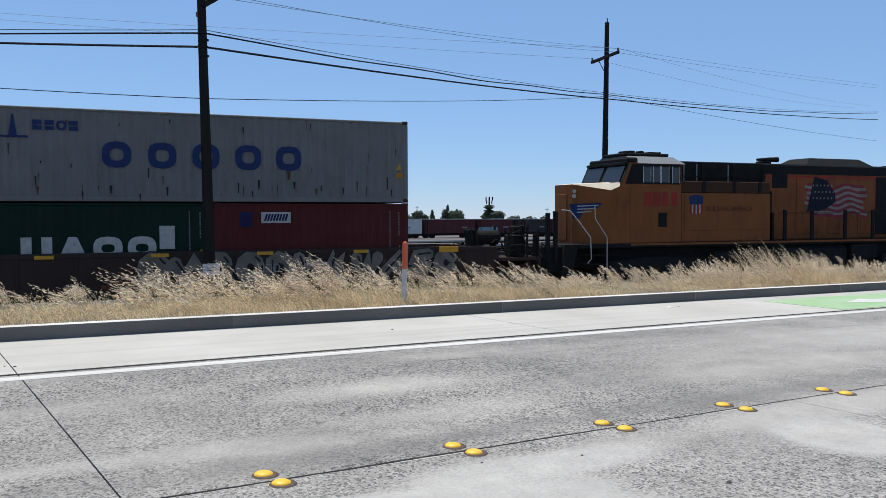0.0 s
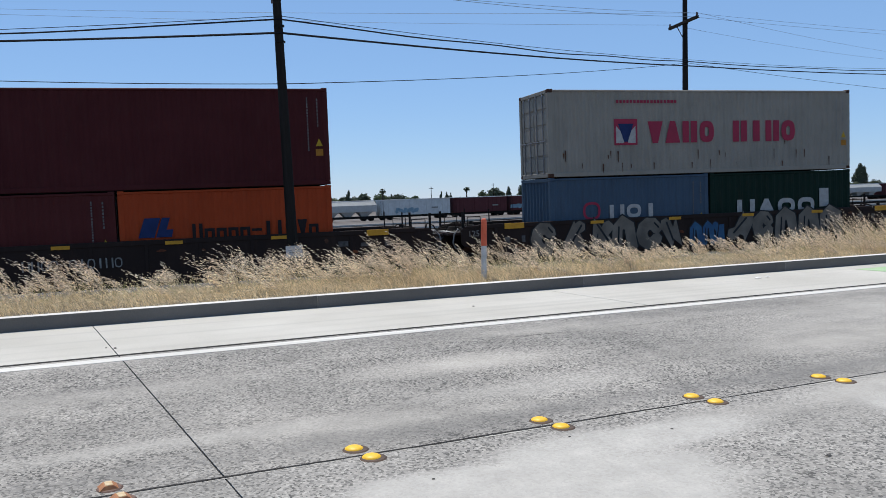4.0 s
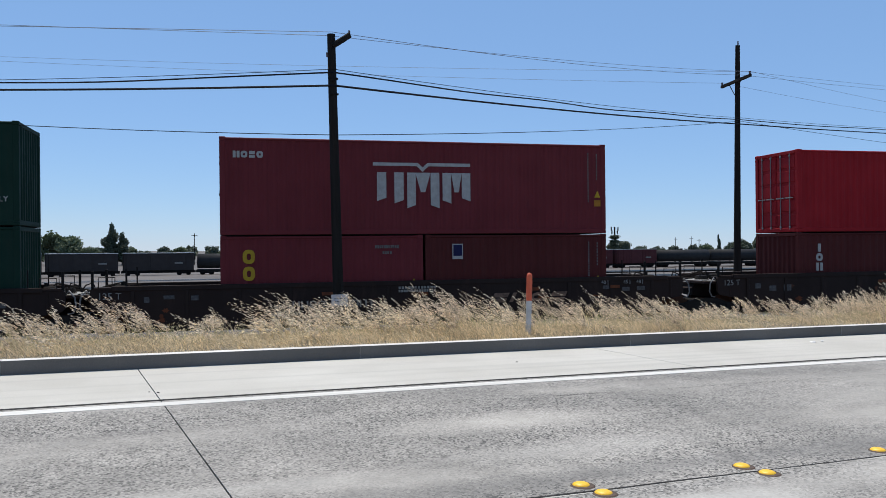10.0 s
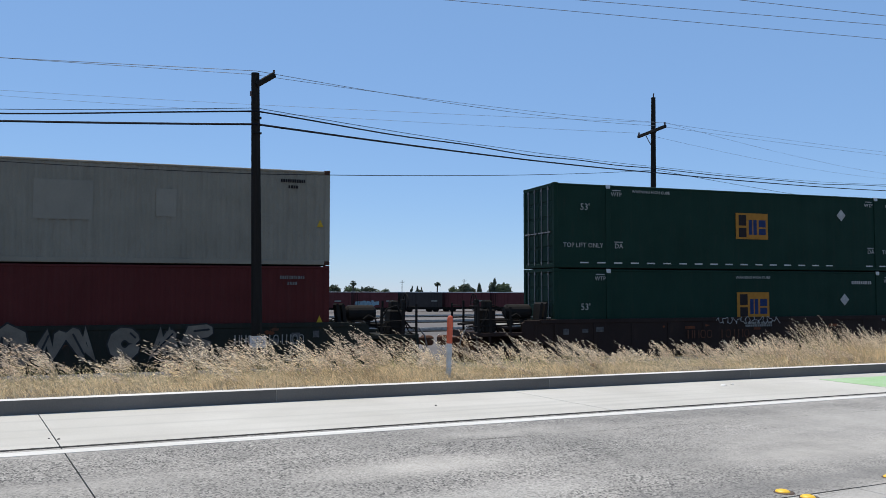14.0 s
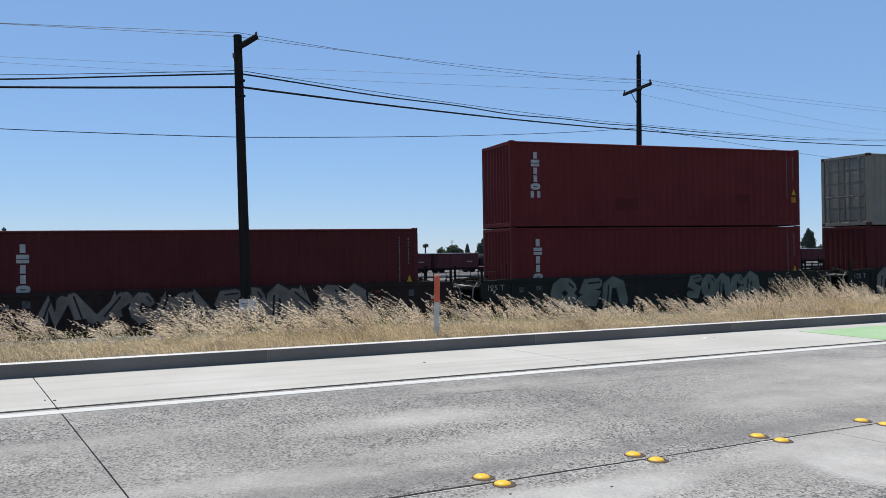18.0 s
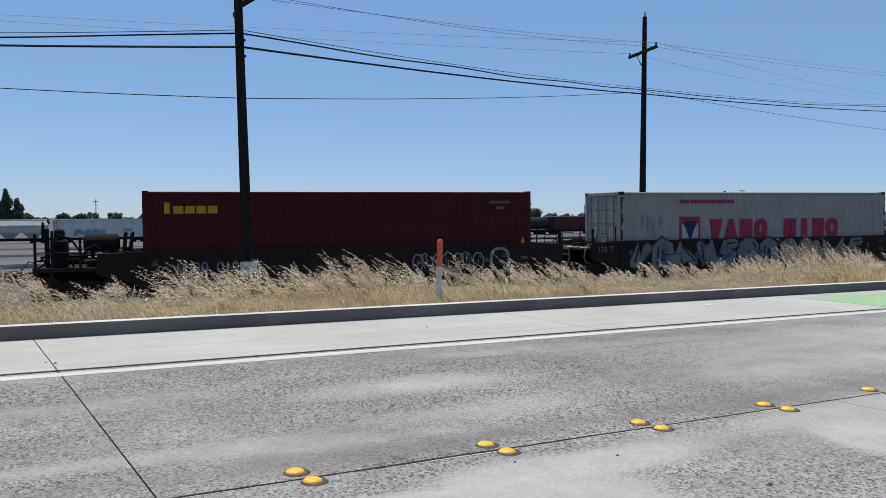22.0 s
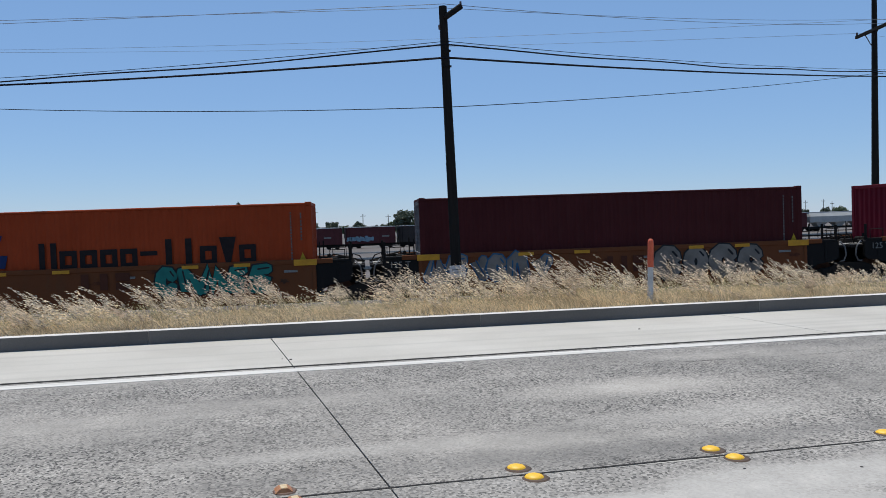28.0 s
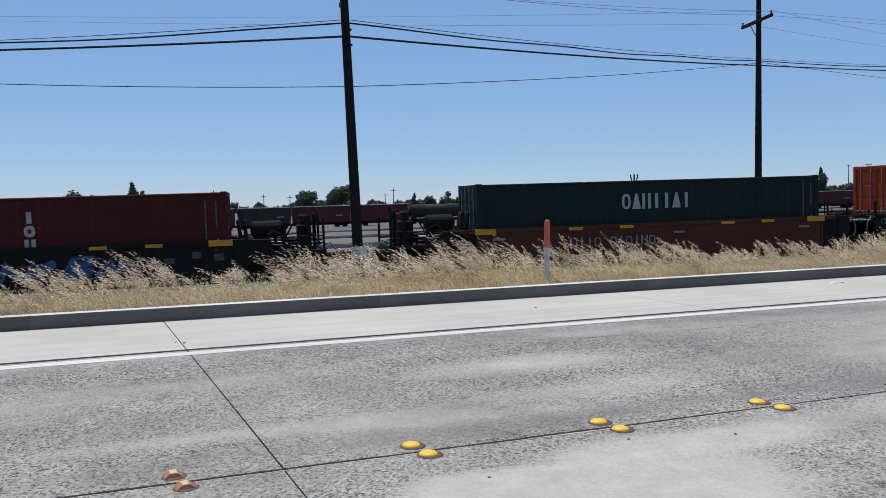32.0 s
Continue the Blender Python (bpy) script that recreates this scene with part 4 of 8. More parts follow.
poly(b, [(-1.58, 2.1), (-0.22, 2.1), (-0.03, 1.93), (0.16, 2.1), (1.5, 2.1), (1.5, 2.2), (0.12, 2.2), (-0.03, 2.06), (-0.18, 2.2), (-1.58, 2.2)])
decal(c, "emblem", b, D_WHITE, "white line with a notch")
marks(c, "emblem", D_WHITE, "small white marks", "nobo", -5.28, 2.38, 0.9, 0.2, 0.25)
small_print(c, F40, HC, seed=29)

# sixth car: long green domestic containers
for zz, up in ((Z1, False), (Z1 + HC + 0.016, True)):
    c = container("container", -95.30, F53, HC, zz, P_TEAL, -1, "dark green fifty-three-foot container with an orange and blue logo plate", STACK)
    xl = 0.04
    decal(c, "logo_plate", Build().box(xl - 0.72, -0.008, 1.12, xl + 0.72, -0.004, 2.08), D_GOLD, "orange logo plate")
    marks(c, "logo_mark", D_BLACK, "", "b", xl - 0.42, 1.6, 0.45, 0.82, 0.24, 0, -0.01)
    marks(c, "logo_mark", D_BLUE, "", "nb", xl + 0.25, 1.56, 0.85, 0.55, 0.26, 0, -0.01)
    tx = lambda nm, s, size, x, z: words(nm, s, size, D_WHITE, c, pose(x, -0.008, z))
    tx("size_mark", "53'", 0.32, -6.9, 2.08 if up else 1.58)
    tx("size_mark", "53'", 0.32, 7.07, 2.08 if up else 1.55)
    for x_, z_ in (((-5.67, 2.55), (5.62, 2.55), (-5.59, 0.76), (5.69, 0.74)) if up else ((-6.33, 2.55), (6.53, 2.5))):
        decal(c, "over_bar", Build().box(x_ - 0.17, -0.008, z_ + 0.13, x_ + 0.17, -0.006, z_ + 0.16), D_WHITE)
    tx("lift_mark", "WTP", 0.2, -5.67 if up else -6.33, 2.55)
    tx("lift_mark", "WTP", 0.2, 5.62 if up else 6.53, 2.55 if up else 2.5)
    tx("height_mark", "WARNING HIGH CUBE", 0.15, -4.27 if up else 0.05, 2.68 if up else 2.62)
    if up:
        tx("lift_notice", "TOP LIFT ONLY", 0.22, -6.97, 0.77)
        tx("lift_notice", "TOP LIFT ONLY", 0.22, 7.03, 0.73)
        tx("area_mark", "DA", 0.24, -5.59, 0.76)
        tx("area_mark", "DA", 0.24, 5.69, 0.74)
        b = Build()
        for k in range(22):
            x = -6.94 + k * 0.66
            if not 4.2 < x < 5.1:
                b.box(x - 0.16, -0.01, 0.16, x + 0.16, -0.006, 0.205)
        decal(c, "reflector_strip", b, WHITE, "dashed white reflective strip")
    decal(c, "placard", poly(Build(), [(4.25, 1.9), (4.47, 2.13), (4.25, 2.36), (4.03, 2.13)] if up else [(4.33, 1.57), (4.55, 1.8), (4.33, 2.03), (4.11, 1.8)]), D_WHITE, "white diamond placard")
    decal(c, "number_panel", bars(Build(), 7.0 if up else 5.19, 2.55 if up else 2.45, 1.0, 0.12, 11, seed=31), D_WHITE)

# seventh and eighth cars
c = container("container", -117.09, F40, HC, Z1, P_MAROON, 1, "maroon forty-foot container below a grey one", STACK)
small_print(c, F40, HC, upright=False, seed=33)
c = container("container", -117.09, F40, HC, Z1 + HC + 0.016, P_SAND, -1, "pale sand-grey forty-foot container with a small red logo", STACK)
marks(c, "logo", D_RED, "small red rounded marks", "ooob", -4.32, 2.28, 1.5, 0.42, 0.3)
small_print(c, F40, HC, upright=False, seed=35, material=D_BLACK)
for x, z, w, h, pm_ in ((-1.35, 1.75, 1.5, 1.1, P_PATCH), (1.35, 1.75, 0.55, 0.8, P_PATCH)):
    part("repaint_patch", Build().cbox(x - w / 2, -0.0045, z - h / 2, x + w / 2, -0.002, z + h / 2, 0.001), pm_, c, "paler repainted square")
for zz in (Z1, Z1 + HC + 0.016):
    c = container("container", -132.77, F40, HC, zz, P_BROWN, 1, "red-brown forty-foot container with white upright marks", STACK)
    marks(c, "logo", D_WHITE, "white upright column of shapes", "lbilon" if zz > 1 else "lbilo", -5.18 if zz > 1 else -5.13, 1.75 if zz > 1 else 1.79, 0.36, 1.58 if zz > 1 else 1.45, 0.32, upright=True)
    small_print(c, F40, HC, seed=37)
    if zz > 1:
        for x, z, w, h in ((-1.6, 0.8, 0.9, 0.36), (3.42, 1.02, 0.52, 0.28)):
            part("repaint_patch", Build().cbox(x - w / 2, -0.0045, z - h / 2, x + w / 2, -0.002, z + h / 2, 0.001), P_SHADE, c, "darker repainted square")

# single containers of the eighth to fifteenth cars
c = container("container", -148.25, F40, HC, Z1, P_MAROON, -1, "maroon forty-foot container with white upright marks", SINGLE)
marks(c, "logo", D_WHITE, "white upright column of shapes", "lbilo", -5.23, 1.82, 0.36, 1.4, 0.32, upright=True)
small_print(c, F40, HC, seed=39)
for uu, d in ((-163.86, -1), (-199.19, 1)):
    c = container("container", uu, F40, HC, Z1, P_PALE, d, "pale grey forty-foot container with a large crimson logo", SINGLE)
    square_logo(c, -3.19, 1.57, 0.85)
    marks(c, "logo", D_PINK, "row of crimson letter-sized shapes", "v^no nino", 0.66, 1.52, 6.13, 0.74, 0.28)
    decal(c, "web_line", bars(Build(), -2.42, 2.54, 2.4, 0.13, 16, seed=41), D_PINK, "line of small crimson marks")
    small_print(c, F40, HC, seed=43, material=D_TAG)
rn = random.Random(8)
for ob in [o for o in bpy.data.objects if o.get("label", "").startswith("pale grey forty-foot")]:
    for e, w in ((-1, 0.10), (1, 0.06)):
        vs = []
        for i in range(61):
            z = 0.15 + i * 0.0425
            x = e * (6.088 - 0.004)
            vs += [(x, -0.0045, z), (x - e * w * rn.uniform(0.25, 1.0) * (0.5 + abs(math.sin(i * 0.21 + e))), -0.0045, z)]
        part("rust_stain", Build().add(vs, [(2 * i, 2 * i + 1, 2 * i + 3, 2 * i + 2)[::-e] for i in range(60)]), RUST, ob, "rust along the corner post")
    for k in range(9):
        x, z, w, h = rn.uniform(-5.2, -4.2), rn.uniform(1.5, 2.1), rn.uniform(0.03, 0.09), rn.uniform(0.2, 0.6)
        part("smear", poly(Build(), [(x - w * 0.3, z - h / 2), (x + w * 0.4, z - h / 2 + 0.05), (x + w, z + h / 2), (x, z + h / 2 - 0.06)], -0.005 - 0.0003 * k), D_SMEAR, ob, "grey-green smear")
c = container("container", -179.50, F40, HC, Z1, P_DARKM, 1, "dark maroon forty-foot container with yellow marks", SINGLE)
marks(c, "logo", D_YELLOW, "yellow letter-sized shapes", "iuuuu", -4.8, 2.4, 1.58, 0.32, 0.3)
small_print(c, F40, HC, upright=False, seed=45)
c = container("container", -214.65, F40, HC, Z1, P_CRIM, 1, "crimson forty-foot container with a white round emblem", SINGLE)
decal(c, "emblem", disc(Build(), 0.01, 2.28, 0.26), D_WHITE, "white round emblem")
decal(c, "emblem_mark", poly(Build(), [(-0.16, 2.14), (0.18, 2.14), (0.04, 2.44), (-0.02, 2.44)], -0.009), D_NAVY)
marks(c, "logo", D_WHITE, "row of small white shapes", "n^ooll^n", 0.03, 1.77, 1.75, 0.3, 0.22)
small_print(c, F40, HC, seed=47)
c = container("container", -230.05, F40, HC, Z1, P_DARKM, -1, "plain dark maroon forty-foot container", SINGLE)
small_print(c, F40, HC, seed=49)
c = container("container", -245.48, F40, HC, Z1, P_ORANGE, -1, "orange forty-foot container with a blue emblem and black marks", SINGLE)
slant_logo(c, -3.47, 1.72, 1.05)
marks(c, "logo", D_BLACK, "row of black letter-sized shapes", "nuuuu-iiuvu", 1.33, 1.53, 6.27, 0.80, 0.2)
small_print(c, F40, HC, seed=51)
c = container("container", -261.01, F40, STD, Z1, P_CAP, -1, "very dark green forty-foot container with white marks", SINGLE)
marks(c, "logo", D_WHITE, "row of white letter-sized shapes", "o^nil^l", 0.01, 1.89, 2.5, 0.5, 0.2)
small_print(c, F40, STD, seed=53)
c = container("container", -280.76, F40, STD, Z1, P_MAROON, -1, "maroon forty-foot container with white upright marks", SINGLE)
marks(c, "logo", D_WHITE, "white upright shapes", "ion", 0.73, 1.62, 0.3, 1.15, 0.24, upright=True)
small_print(c, F40, STD, seed=55)


# ---- well cars ----
C_BROWN = paint("car_brown", (0.0413, 0.0263, 0.021), amount=0.4)
C_DARK = paint("car_dark_brown", (0.0263, 0.0165, 0.0135), amount=0.35)
C_GREEN = paint("car_dark_green", (0.0185, 0.0205, 0.0160), amount=0.4)
C_YELLOW = paint("car_ochre_yellow", (0.155, 0.051, 0.019), amount=0.5, dirt=(0.09, 0.055, 0.03))
C_OCHRE = paint("car_dull_ochre", (0.088, 0.030, 0.0175), amount=0.55, dirt=(0.07, 0.04, 0.025))
C_BLACK = paint("car_black", (0.013, 0.012, 0.0115), amount=0.3)
G_SILVER = mat("graffiti_silver", (0.20, 0.168, 0.132), (0.115, 0.097, 0.077), 2, 0.6, 0.0, gloss=0.12)
G_WHITE = mat("graffiti_white", (0.215, 0.192, 0.165), (0.13, 0.117, 0.10), 2, 0.6, gloss=0.12)
G_BONE = mat("graffiti_pale_green", (0.15, 0.16, 0.12), (0.095, 0.105, 0.08), 2, 0.6, gloss=0.12)
G_ICE = mat("graffiti_ice", (0.175, 0.175, 0.178), (0.10, 0.10, 0.105), 2, 0.6, gloss=0.12)
G_BLACK = mat("graffiti_black", (0.02, 0.02, 0.02), (0.03, 0.03, 0.03), 2, 0.6, gloss=0.12)
G_BLUE = mat("graffiti_blue", (0.0434, 0.124, 0.211), (0.031, 0.0744, 0.149), 2, 0.6, gloss=0.12)
G_WASHED = mat("graffiti_washed_teal", (0.22, 0.32, 0.37), (0.16, 0.24, 0.29), 2, 0.6, gloss=0.12)
G_TEAL = mat("graffiti_teal", (0.0248, 0.211, 0.167), (0.0186, 0.136, 0.118), 2, 0.6, gloss=0.12)


def graffiti(car, x0, x1, z0, z1, fill, line, n, seed, label):
    """Sprayed letter-like forms side by side: outline, fill and strokes."""
    rnd = random.Random(seed)
    step = (x1 - x0) / n
    for i in range(n):
        cx, cz = x0 + (i + 0.5) * step, (z0 + z1) / 2
        w, h = step * rnd.uniform(0.95, 1.22), (z1 - z0) * rnd.uniform(0.85, 1.0)
        lift = 0.001 * (i % 2)
        # a zigzag of fat strokes with rounded turns makes each form
        fat = min(w, h) * rnd.uniform(0.17, 0.22)
        k = rnd.choice((4, 4, 5, 6))
        pts = []
        for q in range(k):
            t = q / (k - 1)
            pts.append((cx - w * 0.34 + w * 0.68 * (t if rnd.random() < 0.75 else 1 - t) + rnd.uniform(-0.06, 0.06) * w,
                        cz + (h * 0.5 - fat) * (1 if (q + i) % 2 else -1) * rnd.uniform(0.75, 1.0)))
        form = rnd.random()
        if form < 0.25:
            pts = [(cx + w * 0.27 * math.cos(a), cz + h * 0.33 * math.sin(a)) for a in [0.5 + i * 0.66 for i in range(9 if form < 0.15 else 11)]]
        elif form < 0.45:
            pts = [(cx - w * 0.3, cz - h * 0.38), (cx - w * 0.26, cz + h * 0.2), (cx - w * 0.05, cz + h * 0.37), (cx + w * 0.2, cz + h * 0.24), (cx + w * 0.32, cz - h * 0.38)]
        elif form < 0.6:
            pts = [(cx + w * 0.3, cz + h * 0.34), (cx - w * 0.1, cz + h * 0.3), (cx - w * 0.2, cz + h * 0.08), (cx + w * 0.2, cz - h * 0.08), (cx + w * 0.1, cz - h * 0.33), (cx - w * 0.3, cz - h * 0.3)]
        g = part("graffiti", strokes(pts, fat, -0.136 - lift), fill, car, label)
        part("graffiti_outline", strokes(pts, fat + 0.045, -0.132 - lift), line, g)
        part("graffiti_shine", strokes([(p[0] + fat * 0.25, p[1] + fat * 0.2) for p in pts[:2]], fat * 0.16, -0.140 - lift), line, g)


def strokes(pts, fat, y):
    """A fat ribbon along the points, in the plane of the wall, with blunt rounded ends."""
    pts = [Vector(p) for p in pts]
    pts = [p for i, p in enumerate(pts) if i == 0 or (p - pts[i - 1]).length > 0.02]
    rows = []
    for i, p in enumerate(pts):
        d0 = (p - pts[i - 1]).normalized() if i else (pts[1] - p).normalized()
        d1 = (pts[i + 1] - p).normalized() if i < len(pts) - 1 else d0
        n0, n1 = Vector((-d0.y, d0.x)), Vector((-d1.y, d1.x))
        m = n0 + n1
        if m.length < 0.35:
            m = n1
        m.normalize()
        k = fat / max(m.dot(n1), 0.8)
        if i == 0:
            rows.append((p - d1 * fat * 0.8 + n1 * fat * 0.5, p - d1 * fat * 0.8 - n1 * fat * 0.5))
        rows.append((p + m * k, p - m * k))
        if i == len(pts) - 1:
            rows.append((p + d0 * fat * 0.8 + n0 * fat * 0.5, p + d0 * fat * 0.8 - n0 * fat * 0.5))
    vs = [(q.x, y - 0.0002 * (i // 2), q.y) for i, q in enumerate(q for r in rows for q in r)]
    return Build().add(vs, [(2 * i, 2 * i + 1, 2 * i + 3, 2 * i + 2) for i in range(len(rows) - 1)])


def truck_meshes():
    frame_ = Build()
    for y in (0.05, 2.39):
        frame_.prism([(-1.25, 0.36), (-1.0, 0.30), (-0.45, 0.22), (0.45, 0.22), (1.0, 0.30), (1.25, 0.36), (1.25, 0.52), (0.75, 0.60), (0.4, 0.74), (-0.4, 0.74), (-0.75, 0.60), (-1.25, 0.52)], y - 0.06, y + 0.06)
        for x in (-0.89, 0.89):
            frame_.cbox(x - 0.16, y - 0.1, 0.28, x + 0.16, y + 0.1, 0.58, 0.03)
    frame_.cbox(-0.25, 0.05, 0.42, 0.25, 2.39, 0.68, 0.03)
    spring = Build().tube((0, -0.03, 0.28), (0, -0.03, 0.5), 0.065, 8)
    wheel = Build()
    for y0, y1, r in ((0.41, 0.55, 0.42), (0.38, 0.41, 0.45), (1.89, 2.03, 0.42), (2.03, 2.06, 0.45)):
        wheel.tube((0, y0, 0), (0, y1, 0), r, 24)
    wheel.tube((0, 0.0, 0), (0, 2.44, 0), 0.08, 10)
    return frame_.mesh("truck_frame", STEEL_DARK), spring.mesh("spring", RUST), wheel.mesh("wheelset", RUST)


# pale steel for plates added on the decks, sun's brightness in its colour
DECK = mat("sunlit_deck_steel", (0.34, 0.33, 0.31), (0.2, 0.19, 0.175), 4, 0.7)
RUST_BRIGHT = mat("fresh_rust", (0.15, 0.05, 0.022), (0.08, 0.03, 0.018), 5, 0.9, gloss=0.1)
PLATE = mat("faded_data_plate", (0.105, 0.10, 0.095), (0.055, 0.052, 0.05), 9, 0.8, gloss=0.1)
# rubber hose coloured grey, the gloss of the sun painted in
HOSE = mat("sun_glossed_hose", (0.16, 0.155, 0.15), (0.07, 0.068, 0.066), 8, 0.5)
TRUCK = truck_meshes()


def truck(car, x):
    f = part("truck_frame", TRUCK[0], STEEL_DARK, car, "", pose(x, 0, 0))
    for y in (0.05, 2.39):
        for sx in (-0.16, 0.0, 0.16):
            part("spring", TRUCK[1], RUST, f, "", pose(sx, y, 0))
    for dx in (-0.89, 0.89):
        part("wheelset", TRUCK[2], RUST, car, "", pose(x + dx, 0, 0.42))


def well_car(name, u, Lw, paint_, left, right, label, reflectors=True, seed=0):
    """One unit of a well car: side walls with chords and ribs, floor, end platforms, trucks, coupler and brake gear."""
    rnd = random.Random(seed)
    car = thing(name, label, "well car", "cars of the freight train")
    rides(car, u)
    h = Lw / 2
    top, low = 1.53, 0.26
    for far in (0, 1):
        y = -0.10 if not far else 2.54
        s = -1 if not far else 1
        key = (Lw, paint_.name, far)
        wall = cached(("wall",) + key, lambda: Build().box(-h, min(y, y - s * 0.02), low, h, max(y, y - s * 0.02), top).mesh("side_wall", paint_))
        part("side_wall", wall, paint_, car)
        ch = cached(("chord",) + key, lambda: Build().cbox(-h - 0.5, min(y + s * 0.03, y - s * 0.09), top - 0.14, h + 0.5, max(y + s * 0.03, y - s * 0.09), top, 0.012).mesh("top_chord", paint_))
        part("top_chord", ch, paint_, car)
        cl = cached(("lchord",) + key, lambda: Build().cbox(-h - 0.2, min(y + s * 0.03, y - s * 0.09), low - 0.06, h + 0.2, max(y + s * 0.03, y - s * 0.09), low + 0.10, 0.012).mesh("bottom_chord", paint_))
        part("bottom_chord", cl, paint_, car)
        rib = cached(("rib", paint_.name, far), lambda: Build().cbox(-0.05, min(y, y + s * 0.028), low + 0.1, 0.05, max(y, y + s * 0.028), top - 0.14, 0.008).mesh("rib", paint_))
        n = round(Lw / 1.5)
        for i in range(n + 1):
            if far or i in (0, n) or paint_ in (C_DARK, C_BROWN):
                part("rib", rib, paint_, car, "", pose(-h + 0.06 + (Lw - 0.12) * i / n, 0, 0))
    fl = cached("wbeam", lambda: Build().box(-0.1, -0.06, 0.22, 0.1, 2.5, 0.34).mesh("floor_beam", STEEL_DARK))
    n = round(Lw / 2.4)
    for i in range(n + 1):
        part("floor_beam", fl, STEEL_DARK, car, "", pose(-h + Lw * i / n, 0, 0))
    for e, kind in ((-1, left), (1, right)):
        m = Matrix.Translation((e * h, 0, 0)) @ Matrix.Diagonal((e, 1, 1, 1))
        coat = C_BLACK if paint_ in (C_OCHRE, C_YELLOW) else paint_
        L_ = 1.46 if kind == "joint" else 2.75
        pm = cached(("plat", kind, coat.name), lambda: platform(L_, kind != "joint").mesh("end_platform", coat))
        pl = part("end_platform", pm, coat, car, "", m)
        for i, rail in enumerate(cached(("grab", kind), lambda: [q.mesh("handrail", STEEL_DARK) for q in grab_rails(L_, kind)])):
            part("handrail", rail, STEEL_DARK, pl)
        for nm, me in cached(("gear", kind), lambda: [(nm, q.mesh(nm, STEEL_DARK)) for nm, q in deck_gear(L_, kind)]):
            part(nm, me, STEEL_DARK, pl)
        deck = cached(("deck", kind), lambda: Build().cbox(0.12, 0.14, 1.302, min(L_ - 0.1, 1.46), 2.30, 1.318, 0.004).mesh("deck_plate", DECK))
        part("deck_plate", deck, DECK, pl, "thin pale deck plate in sunlit colour")
        part("air_hose", cached(("hose", kind), lambda: hose(L_, kind).mesh("air_hose", HOSE, True)), HOSE, pl, "air hose greyed for sun gloss")
        if e < 0 and kind == "joint":
            words("load_mark", "125 T", 0.27, D_TAG, car, pose(-h - 0.56, -0.101, 1.24), "pale stencilled load mark")
        if kind == "coupler":
            cyl = cached("aircyl", lambda: Build().tube((0.62, 0.62, 1.78), (1.42, 0.62, 1.78), 0.25, 16).tube((0.54, 0.62, 1.78), (0.62, 0.62, 1.78), 0.17, 14, 0.25).tube((1.42, 0.62, 1.78), (1.50, 0.62, 1.78), 0.25, 14, 0.17).cbox(0.72, 0.45, 1.28, 0.82, 0.80, 1.56, 0.01).cbox(1.22, 0.45, 1.28, 1.32, 0.80, 1.56, 0.01).mesh("air_reservoir", STEEL_DARK))
            part("air_reservoir", cyl, STEEL_DARK, pl)
            cp = cached("coupler", lambda: Build().cbox(2.7, 1.12, 0.72, 3.45, 1.32, 0.95, 0.03).cbox(3.25, 1.0, 0.68, 3.62, 1.42, 1.0, 0.06).mesh("coupler", RUST))
            part("coupler", cp, RUST, pl)
            bw = cached("brakewheel", lambda: brake_wheel().mesh("brake_wheel", STEEL_DARK))
            part("brake_wheel", bw, STEEL_DARK, pl)
            truck(car, e * (h + 1.55))
        elif e < 0:
            truck(car, -(h + 1.48))
    wear(car, h, paint_, seed)
    if reflectors:
        for i in range(6):
            x = (-h + (0.3, 3.3, 5.05, 8.7, 10.2, 12.05)[i]) if Lw < 13 else -h + 0.7 + (Lw - 1.4) * i / 5
            w = 0.34 if i in (0, 5) else 0.24
            zz = top - 0.05 if i in (0, 5) else top - 0.10
            b = cached(("refl", i in (0, 5)), lambda: Build().cbox(-w, -0.152, -0.13 if i in (0, 5) else -0.05, w, -0.135, 0.05, 0.004).mesh("reflector", REFLECT))
            part("reflector", b, REFLECT, car, "yellow reflective plate", pose(x, 0, zz))
    if paint_ in (C_OCHRE, C_YELLOW):
        plate = cached("plate", lambda: Build().cbox(-0.2, -0.125, -0.035, 0.2, -0.115, 0.035, 0.003).mesh("label_plate", D_TAG))
        for x in (-h + 0.75, h * 0.12, h - 0.75):
            part("label_plate", plate, D_TAG, car, "small pale plate", pose(x, 0, 1.19))
    return car


def wear(car, h, paint_, seed):
    """Rust blooms, painted-over squares and small data plates along the side wall."""
    rnd = random.Random(seed + 90)
    for k in range(9):
        cx, cz, w, t = rnd.uniform(-h, h), rnd.uniform(0.45, 1.34), rnd.uniform(0.06, 0.26), rnd.uniform(0.03, 0.10)
        pts = [(cx + w * math.cos(a) * rnd.uniform(0.35, 1.1), -0.1205, cz + t * math.sin(a) * rnd.uniform(0.35, 1.1)) for a in [i * math.pi / 11 for i in range(22)]]
        part("rust_patch", Build().add(pts, [tuple(range(22))]), RUST if k % 2 else RUST_BRIGHT, car, "rusty worn patch")
    if paint_ in (C_OCHRE, C_YELLOW):
        return
    for e in (-1, 1):
        for k in range(3):
            w, t = rnd.uniform(0.06, 0.16), rnd.uniform(0.05, 0.11)
            x, z = e * (h - 0.35 - k * 0.62 - rnd.uniform(0, 0.2)), rnd.uniform(0.95, 1.2)
            part("data_plate", Build().cbox(x - w, -0.1225, z - t, x + w, -0.12, z + t, 0.001), PLATE, car, "small faded data plate")


